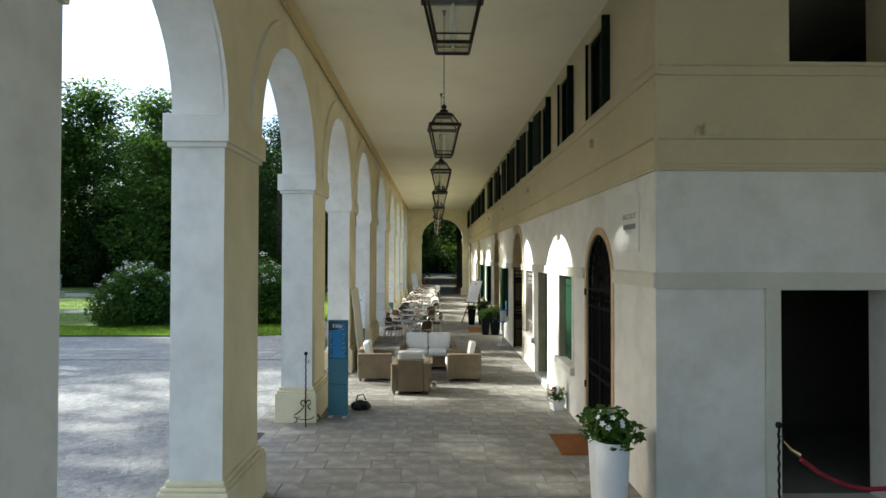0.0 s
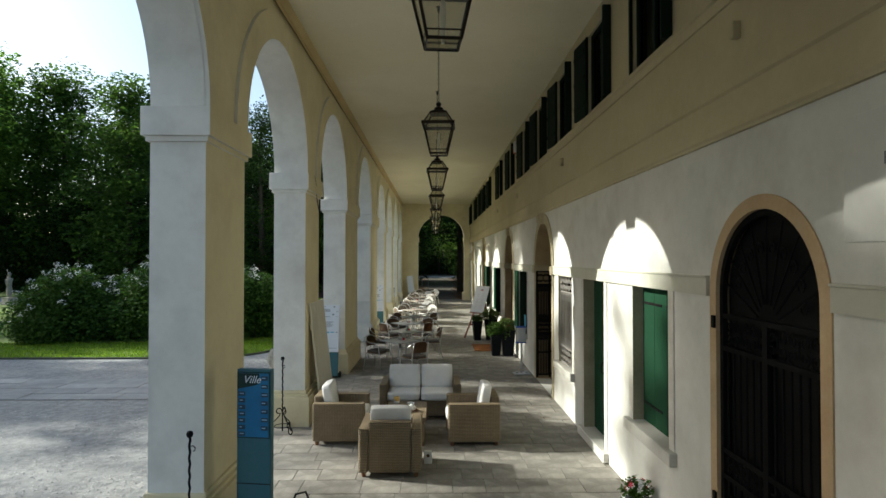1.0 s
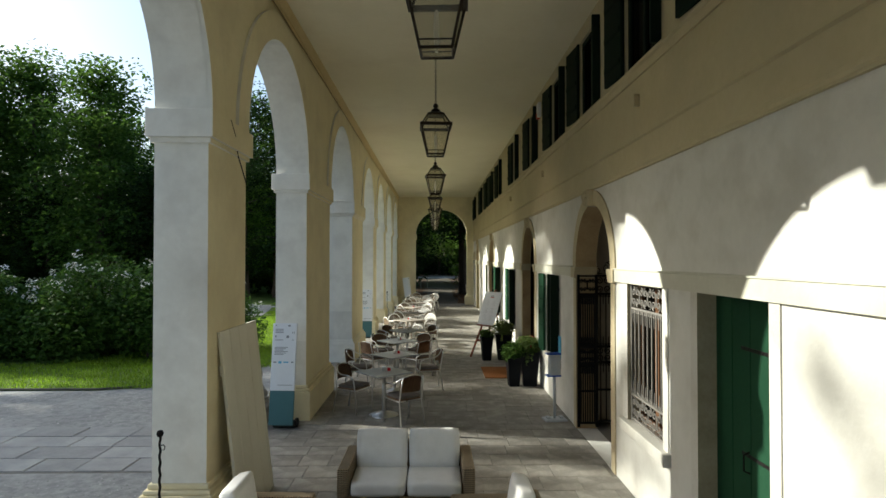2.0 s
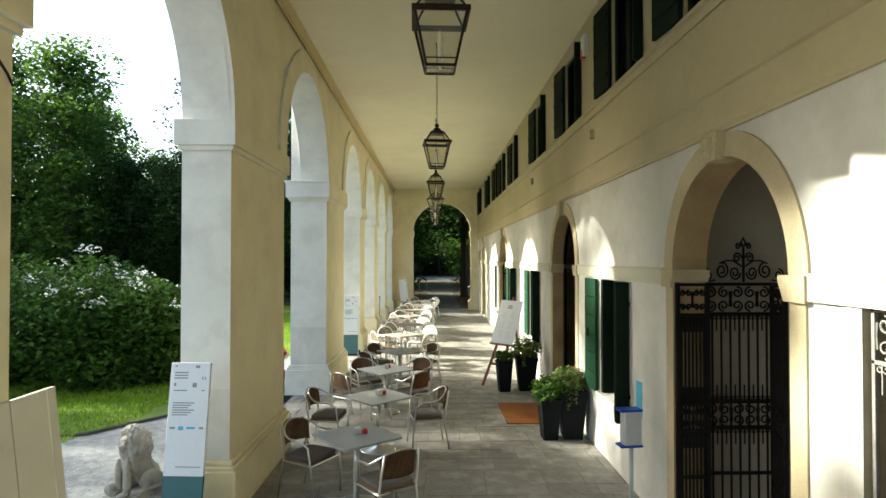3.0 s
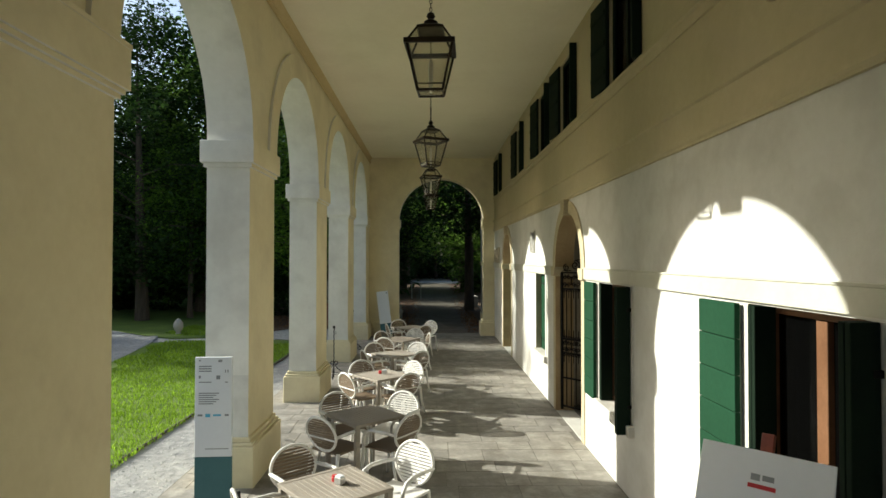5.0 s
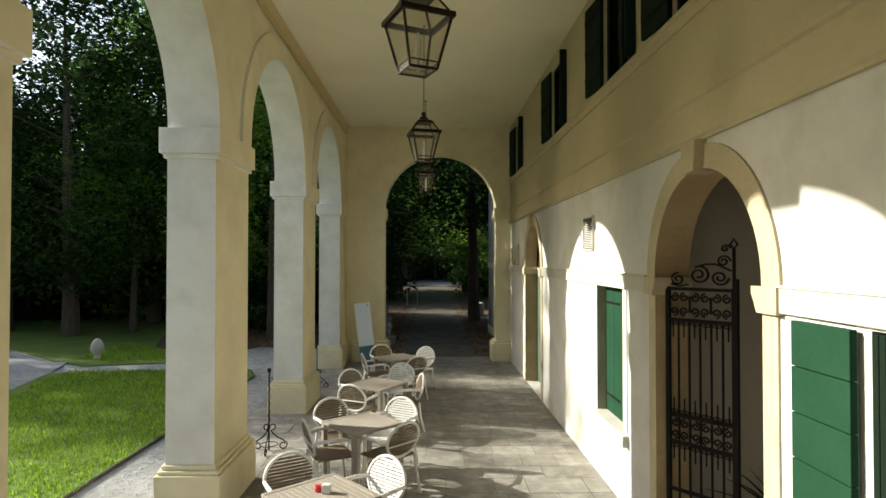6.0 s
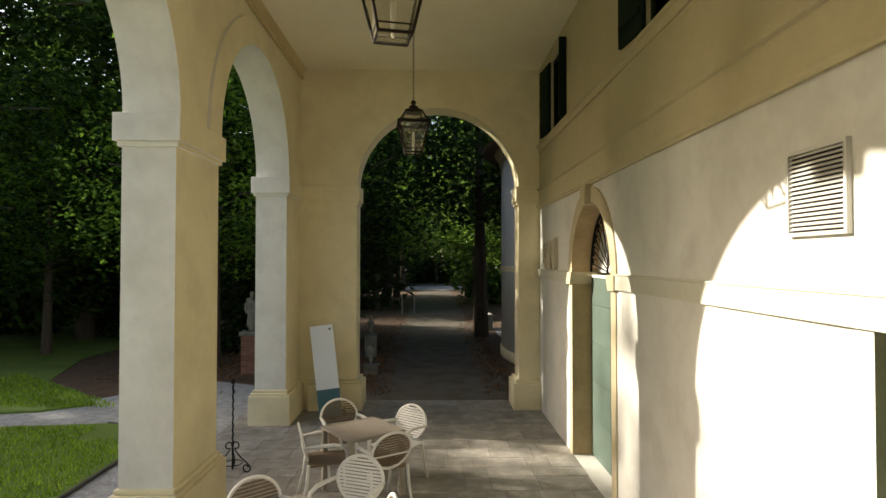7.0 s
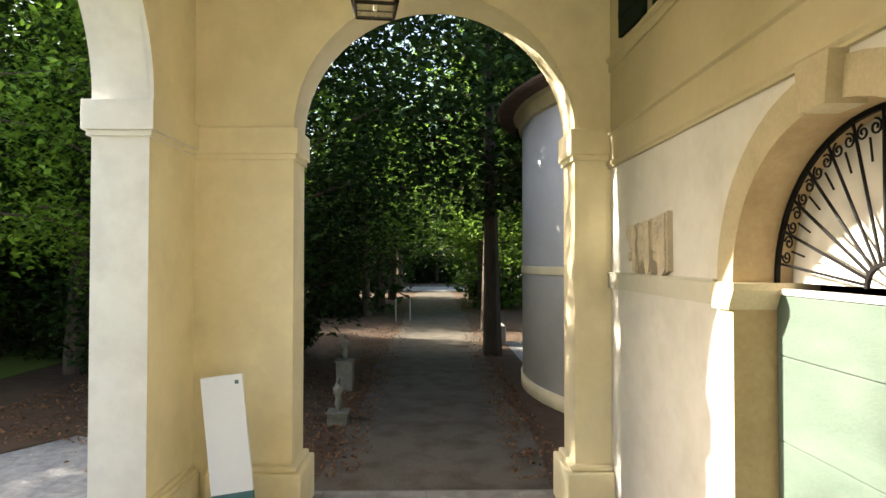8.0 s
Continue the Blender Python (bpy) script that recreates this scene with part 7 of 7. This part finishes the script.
def lion_mesh():
    bm = bmesh.new()
    box(bm, -0.15, 0.15, -0.25, 0.22, 0.0, 0.045)
    lumps = [((0, 0.11, 0.17), (0.12, 0.11, 0.13), 0), ((0, 0.04, 0.27), (0.105, 0.11, 0.20), 28), ((0, -0.06, 0.33), (0.095, 0.085, 0.14), 0),
             ((0, 0.0, 0.44), (0.115, 0.10, 0.15), 0), ((0, 0.04, 0.36), (0.10, 0.08, 0.16), 20),
             ((0, -0.085, 0.52), (0.07, 0.07, 0.08), 0), ((0, -0.145, 0.488), (0.042, 0.036, 0.030), 0), ((0, -0.172, 0.502), (0.020, 0.014, 0.013), 0),
             ((0, -0.140, 0.462), (0.032, 0.032, 0.018), 0), ((0, -0.130, 0.558), (0.058, 0.024, 0.018), 0)]
    for s in (-1, 1):
        lumps += [((s * 0.07, -0.14, 0.20), (0.036, 0.040, 0.18), 0), ((s * 0.075, -0.185, 0.068), (0.042, 0.062, 0.030), 0), ((s * 0.105, 0.08, 0.135), (0.055, 0.125, 0.10), 0),
                  ((s * 0.12, -0.02, 0.065), (0.040, 0.09, 0.028), 0), ((s * 0.035, -0.147, 0.528), (0.016, 0.014, 0.010), 0)]
    # the mane: rows of wavy locks round the face, over the neck and down the chest
    for row, (reach, y0, z0, n, size) in enumerate(((0.085, -0.105, 0.535, 17, 0.024), (0.115, -0.070, 0.520, 20, 0.027), (0.132, -0.025, 0.495, 22, 0.030), (0.130, 0.025, 0.465, 20, 0.030))):
        for k in range(n):
            w = 2 * math.pi * (k + 0.5 * (row % 2)) / n
            if row == 0 and math.cos(w) < -0.75:
                continue
            lumps.append(((reach * math.sin(w), y0 + 0.008 * (k % 3), z0 + reach * 1.08 * math.cos(w)), (size * 0.8, size * 1.1, size * 1.7), 20 - 25 * row))
    for k in range(20):
        x = -0.085 + 0.17 * (k % 5) / 4
        lumps.append(((x, -0.135 + 0.32 * abs(x) + 0.012 * (k // 5), 0.42 - 0.05 * (k // 5) + 0.012 * (k % 2)), (0.020, 0.024, 0.040), 10))
    lumps += [((-0.10, -0.20, 0.10), (0.055, 0.055, 0.055), 0), ((0.15, 0.12, 0.075), (0.022, 0.10, 0.020), 0)]
    metaball_like(bm, lumps, 12)
    return fused("lion_statue", bm, 0.0075)


lion = lion_mesh()
for x, y, a in ((-2.97, 16.93, -32), (-3.05, 14.52, 35)):
    e = empty("statue_pedestal", pose(x, y, -0.06, 0, 0, a), "octagonal weathered stone pedestal", "pedestal", "statue pedestals")
    bm = bmesh.new()
    lathe(bm, [(0.30, 0.0), (0.30, 0.07), (0.255, 0.10), (0.255, 0.27), (0.28, 0.31), (0.29, 0.37), (0.24, 0.41)], 8)
    part("shaft", bm, STATUE, e)
    ob = new("lion_statue", lion)
    ob.matrix_world = pose(x, y, 0.345, 0, 0, a)
    tagged(ob, "weathered seated stone lion on a pedestal", "statue", "lion statues")


def figure_mesh(name, h):
    bm = bmesh.new()
    lumps = [((0, 0, 0.36), (0.17, 0.15, 0.36), 0), ((0, 0.0, 0.72), (0.155, 0.12, 0.22), 0), ((0, 0, 0.95), (0.19, 0.12, 0.18), 0), ((0.0, 0, 1.20), (0.055, 0.06, 0.10), 0),
             ((0.01, -0.01, 1.32), (0.085, 0.10, 0.115), 0), ((0.05, -0.05, 0.25), (0.09, 0.10, 0.26), 6), ((-0.2, -0.04, 0.85), (0.05, 0.06, 0.22), 10), ((0.2, -0.02, 0.93), (0.05, 0.06, 0.17), -20), ((-0.12, 0.03, 1.12), (0.10, 0.07, 0.08), 0)]
    metaball_like(bm, [(tuple(v * h / 1.45 for v in c), tuple(v * h / 1.45 for v in r), t) for c, r, t in lumps])
    return fused(name, bm, 0.02)


fig, cherub = figure_mesh("stone_figure", 1.5), figure_mesh("cherub_statue", 0.55)
for x, y, a in ((-22.0, 32.3, 10), (-25.0, 38.2, -20), (-15.2, 39.8, 15)):
    e = empty("statue_pedestal", pose(x, y, -0.06, 0, 0, a), "low square stone pedestal on the grass", "pedestal", "statue pedestals")
    bm = bmesh.new()
    lathe(bm, [(0.30, 0.0), (0.30, 0.10), (0.24, 0.13), (0.24, 0.40), (0.28, 0.45)], 4, None, True)
    part("shaft", bm, STATUE, e)
    ob = new("stone_figure", fig)
    fig.materials[0] = GREYSTONE
    ob.matrix_world = pose(x, y, 0.385, 0, 0, a)
    tagged(ob, "weathered stone garden statue on a pedestal", "statue", "garden statues")
for x, y, hh in ((-1.28, 44.4, 0.22), (-1.55, 46.9, 0.62)):
    e = empty("statue_pedestal", pose(x, y, -0.05), "mossy square stone pedestal beside the path", "pedestal", "statue pedestals")
    bm = bmesh.new()
    lathe(bm, [(0.16, 0.0), (0.16, hh - 0.03), (0.18, hh - 0.02), (0.18, hh)], 4, None, True)
    part("shaft", bm, MOSSY, e)
    ob = new("cherub_statue", cherub)
    ob.data.materials[0] = MOSSY
    ob.matrix_world = pose(x, y, hh - 0.055, 0, 0, -15)
    tagged(ob, "small stone cherub statue on a pedestal", "statue", "garden statues")
e = empty("brick_pedestal", pose(-4.2, 44.6, -0.06, 0, 0, 8), "square red brick pedestal with a stone slab on top", "pedestal")
BRICK = surface("weathered_brick", (0.16, 0.075, 0.05), (0.28, 0.15, 0.10), 0.95, 4, 40, 0.15, stain=(0.10, 0.09, 0.07), stain_amount=0.5, stain_scale=3, object_random=0.2)
bm = bmesh.new()
box(bm, -0.2, 0.2, -0.2, 0.2, 0.0, 0.93)
core = part("core", bm, JOINT, e)
for k in range(12):
    for s in range(4):
        for lo, hi in ((-0.208, -0.004), (0.004, 0.208)) if k % 2 else ((-0.208, -0.108), (-0.1, 0.1), (0.108, 0.208)):
            bm = bmesh.new()
            box(bm, lo, hi, -0.213, -0.195, 0.01 + 0.076 * k, 0.078 + 0.076 * k, 0.0, Matrix.Rotation(s * math.pi / 2, 4, "Z"))
            part("brick", bm, BRICK, core)
bm = bmesh.new()
box(bm, -0.26, 0.26, -0.26, 0.26, 0.93, 1.01, 0.015)
part("top_slab", bm, MOSSY, e)
ob = new("stone_figure", figure_mesh("stone_figure", 1.0))
ob.data.materials[0] = MOSSY
ob.matrix_world = pose(-4.2, 44.6, 0.93, 0, 0, 8)
tagged(ob, "dark mossy stone figure on a brick pedestal", "statue", "garden statues")
e = empty("stone_urn", pose(-9.0, 41.6, -0.04), "small pale stone finial standing on the lawn", "ornament")
bm = bmesh.new()
lathe(bm, [(0.10, 0.0), (0.10, 0.05), (0.06, 0.08), (0.13, 0.16), (0.17, 0.27), (0.16, 0.38), (0.10, 0.50), (0.03, 0.56)], 18)
part("body", bm, STATUE, e, "", True)

# ---- round building beyond the arch ----
e = empty("round_building", pose(7.14, 47.0, -0.1), "pale plastered round building with a tiled eave", "building")
TOWER = surface("tower_plaster", (0.46, 0.47, 0.47), (0.58, 0.59, 0.58), 0.9, 0.8, 14, 0.05, stain=(0.36, 0.36, 0.34), stain_amount=0.4)
bm = bmesh.new()
lathe(bm, [(4.95, 0.0), (4.95, 5.9)], 72)
part("wall", bm, TOWER, e, "", True)
bm = bmesh.new()
lathe(bm, [(4.985, 0.0), (4.985, 0.30), (4.97, 0.32), (4.955, 0.32)], 72)
part("plinth", bm, CREAM, e, "", True)
bm = bmesh.new()
lathe(bm, [(4.96, 5.55), (5.02, 5.58), (5.06, 5.8), (5.2, 5.9), (4.9, 5.9)], 72)
part("cornice", bm, STONE, e)
bm = bmesh.new()
lathe(bm, [(5.45, 5.86), (5.5, 5.9), (5.5, 5.95), (0.3, 8.2), (0.1, 8.2)], 72)
part("roof", bm, surface("roof_tile", (0.07, 0.045, 0.035), (0.13, 0.085, 0.065), 0.9, 3, 20, 0.3), e, "brown tiled roof")
bm = bmesh.new()
lathe(bm, [(4.965, 2.45), (4.975, 2.46), (4.975, 2.6), (4.965, 2.61)], 72)
part("band", bm, CREAM, e)

# low posts and stone block along the avenue
for x, y in ((-1.35, 60.0), (-0.75, 60.4)):
    e = empty("path_post", pose(x, y, -0.05), "thin pale wooden post beside the path", "post", "path posts")
    bm = bmesh.new()
    lathe(bm, [(0.03, 0), (0.03, 0.95), (0.015, 1.0)], 10)
    part("shaft", bm, STATUE, e)
e = empty("stone_bench", pose(2.25, 53.6, -0.05), "low stone block at the foot of the wall", "bench")
bm = bmesh.new()
box(bm, -0.3, 0.3, -0.5, 0.5, 0.0, 0.6, 0.03)
part("block", bm, STATUE, e)

# ---- wall fittings ----
e = empty("alarm_box", pose(WX, 19.75, 5.58), "white alarm box with a red lower corner", "alarm")
bm = bmesh.new()
box(bm, -0.07, 0.0, -0.10, 0.10, 0.0, 0.30, 0.012)
part("cover", bm, WHITEPOT, e)
bm = bmesh.new()
box(bm, -0.075, -0.005, 0.02, 0.11, -0.02, 0.10, 0.01)
part("beacon", bm, RED, e, "red beacon")
e = empty("junction_box", pose(2.72, 5.58, 3.95), "small plaster-coloured junction box on the ledge", "box")
bm = bmesh.new()
box(bm, -0.10, 0.10, -0.06, 0.0, 0.0, 0.13, 0.01)
part("cover", bm, SHADECREAM, e)
bm = bmesh.new()
tube(bm, [(-0.09, -0.03, 0.10), (-0.17, -0.03, 0.10), (-0.18, -0.03, 0.0)], 0.01, 6)
part("conduit", bm, SHADECREAM, e)
for y in (8.0, 13.9, 19.4, 24.4):
    e = empty("sensor", pose(WX - 0.01, y, 4.28), "small pale sensor on the upper wall", "sensor", "wall sensors")
    bm = bmesh.new()
    box(bm, -0.05, 0.01, -0.025, 0.025, 0.0, 0.13, 0.008)
    part("cover", bm, SHADECREAM, e)
bm = bmesh.new()
tube(bm, [(IX + 0.06, 13.5, 4.02), (IX + 0.06, 13.62, 3.9), (IX + 0.03, 13.8, 3.72), (IX + 0.012, 14.1, 3.5), (IX + 0.012, 14.14, 3.45)], 0.007, 5)
e = tagged(mesh_object("cable", bm, BLACK), "thin dark cable running down a pier", "cable")
bm = bmesh.new()
tube(bm, [(IX + 0.05, 9.0 + 0.8 * i, CEIL - 0.20 - 0.015 * (i % 2)) for i in range(20)], 0.005, 5)
e = tagged(mesh_object("cable", bm, BLACK), "thin cable along the ceiling moulding", "cable")
for x, y in ((-2.86, 8.1), (-2.90, 22.1)):
    e = empty("drain_grate", pose(x, y, -0.012), "dark slotted iron drain grate", "drain", "drain grates")
    bm = bmesh.new()
    box(bm, -0.10, 0.10, -0.35, 0.35, -0.02, 0.012)
    part("frame", bm, BLACK, e)
    for i in range(11):
        bm = bmesh.new()
        box(bm, -0.085, 0.085, -0.33 + 0.06 * i, -0.30 + 0.06 * i, 0.012, 0.018)
        part("slot_bar", bm, IRON, e)

# glazed door of the bar
BARGLASS = glass("dark_bar_glass", (0.62, 0.62, 0.60), 0.02, 0.9)
e = empty("glass_door", None, "dark framed double glass door of the bar", "door")
a, b, x = 20.46, 22.22, WX + 0.21
c, r = (a + b) / 2, (b - a) / 2
BARFRAME = surface("dark_door_paint", (0.008, 0.006, 0.005), (0.016, 0.012, 0.009), 0.6, 3, 30, 0.02, spec=0.1)
bm = bmesh.new()
ring(bm, c, 2.50, r - 0.07, r - 0.004, "x", x - 0.025, x + 0.025, 24, 2.49)
box(bm, x - 0.025, x + 0.025, a + 0.07, b - 0.07, 2.42, 2.50)
box(bm, x - 0.024, x + 0.024, c - 0.035, c + 0.035, 0.01, 2.42)
box(bm, x - 0.024, x + 0.024, a + 0.07, b - 0.07, 0.01, 0.28)
part("door_frame", bm, BARFRAME, e)
for p, q in ((a + 0.07, c - 0.035), (c + 0.035, b - 0.07)):
    bm = bmesh.new()
    box(bm, x - 0.004, x + 0.004, p, q, 0.28, 2.42)
    part("pane", bm, BARGLASS, e)
bm = bmesh.new()
prism(bm, arc(c, 2.50, r - 0.07, 24), "x", x - 0.004, x + 0.004)
part("fan_pane", bm, BARGLASS, e)

# ---- inside the bar ----
e = empty("display_cabinet", pose(3.78, 24.5, 0), "dark bar cabinet with dimly lit glass shelves", "cabinet")
bm = bmesh.new()
box(bm, 0.0, 0.30, 0.0, 0.5, 0.0, 0.45, 0.01)
box(bm, 0.0, 0.30, 0.46, 0.5, 0.45, 1.68, 0.004)
box(bm, 0.0, 0.30, 0.0, 0.46, 1.64, 1.68, 0.004)
part("body", bm, WOOD, e)
LED = bpy.data.materials.new("shelf_strip")
LED.use_nodes = True
LED.node_tree.nodes["Principled BSDF"].inputs["Emission Color"].default_value = (0.45, 0.9, 0.85, 1)
LED.node_tree.nodes["Principled BSDF"].inputs["Emission Strength"].default_value = 4.0
AMBERLAMP = bpy.data.materials.new("amber_bulb")
AMBERLAMP.use_nodes = True
AMBERLAMP.node_tree.nodes["Principled BSDF"].inputs["Emission Color"].default_value = (1.0, 0.36, 0.05, 1)
AMBERLAMP.node_tree.nodes["Principled BSDF"].inputs["Emission Strength"].default_value = 1.6
bm = bmesh.new()
box(bm, 0.27, 0.292, 0.0, 0.012, 0.62, 1.63)
part("light_strip", bm, LED, e)
for i in range(5):
    bm = bmesh.new()
    box(bm, 0.01, 0.265, 0.02, 0.45, 0.55 + 0.22 * i, 0.56 + 0.22 * i)
    part("shelf", bm, PANE, e)
    bm = bmesh.new()
    for k in range(3):
        lathe(bm, [(0.03, 0), (0.035, 0.08), (0.03, 0.09)], 10, Matrix.Translation((0.06 + 0.075 * k, 0.10 + 0.05 * (k % 2), 0.562 + 0.22 * i)))
    part("cups", bm, RESIN, e)
e = empty("bar_lamp", pose(3.88, 24.3, 1.97, 0, 0, 90), "row of small amber bulbs hanging over the bar", "lamp")
for k in range(6):
    bm = bmesh.new()
    lathe(bm, [(0.01, -0.05), (0.04, -0.02), (0.045, 0.02), (0.015, 0.06)], 10, Matrix.Translation((0.0, -0.25 + 0.1 * k, 0.01 * (k % 3))))
    part("bulb", bm, AMBERLAMP, e, "", True)
bm = bmesh.new()
box(bm, -0.02, 0.02, -0.32, 0.32, 0.06, 0.09)
tube(bm, [(0, 0, 0.09), (0, 0, 1.65)], 0.01, 6)
part("bracket", bm, IRON, e)

# ---- floor slabs ----
rng = random.Random(12)
boxes = {}


def slab_mesh(w, l):
    key = (round(w, 2), round(l, 2))
    if key not in boxes:
        bm = bmesh.new()
        box(bm, -w / 2, w / 2, -l / 2, l / 2, -0.014, 0.0025)
        top = [f for f in bm.faces if all(v.co.z > 0.002 for v in f.verts)]
        r = bmesh.ops.inset_individual(bm, faces=top, thickness=0.005)
        for v in top[0].verts:
            v.co.z += 0.0015
        me = bpy.data.meshes.new("slab")
        bmesh.ops.recalc_face_normals(bm, faces=bm.faces)
        bm.to_mesh(me)
        bm.free()
        me.materials.append(SLAB)
        boxes[key] = me
    return boxes[key]


cells = []
y = 2.0
while y < EY + 0.6:
    l = rng.choice((0.31, 0.36, 0.41, 0.46))
    x = -3.08 - rng.uniform(0.0, 0.6)
    while x < WX:
        w = rng.choice((0.30, 0.38, 0.46, 0.58, 0.70))
        x0, x1 = max(x, -3.08), min(x + w, WX - 0.003)
        if x1 - x0 > 0.12:
            cells.append((x0, x1, y, min(y + l, EY + 0.65)))
        x += w
    y += l
near = [c for c in cells if 6.0 < c[2] < 16.0]
rest = [c for c in cells if not 6.0 < c[2] < 16.0]
near, rest = near[:300], rest + near[300:]
for x0, x1, y0, y1 in near:
    w, l = round(x1 - x0, 2), round(y1 - y0, 2)
    ob = new("slab", slab_mesh(w - 0.007, l - 0.007))
    ob.parent = floor
    ob.matrix_local = pose((x0 + x1) / 2, (y0 + y1) / 2, rng.uniform(-0.0025, 0.0015), rng.uniform(-0.12, 0.12), rng.uniform(-0.12, 0.12), 0)
vs, fs = [], []
for x0, x1, y0, y1 in rest:
    i, g, h = len(vs), 0.004, rng.uniform(-0.0015, 0.0015)
    vs += [(x0 + g, y0 + g, -0.014), (x1 - g, y0 + g, -0.014), (x1 - g, y1 - g, -0.014), (x0 + g, y1 - g, -0.014)]
    vs += [(x0 + g, y0 + g, h), (x1 - g, y0 + g, h), (x1 - g, y1 - g, h), (x0 + g, y1 - g, h)]
    for q in ((4, 5, 6, 7), (0, 1, 5, 4), (1, 2, 6, 5), (2, 3, 7, 6), (3, 0, 4, 7)):
        fs.append(tuple(i + k for k in q))
me = bpy.data.meshes.new("slabs_far")
me.from_pydata(vs, [], fs)
me.materials.append(surface("far_slab", (0.18, 0.17, 0.15), (0.31, 0.292, 0.26), 0.66, 1.6, 22, 0.2, stain=(0.14, 0.12, 0.095), stain_amount=0.7, stain_scale=1.3, blotch=((0.42, 0.40, 0.355), 0.6, 4.5), island=0.12))
ob = new("slabs_far", me)
ob.parent = floor
ob["kind"] = "stuff"
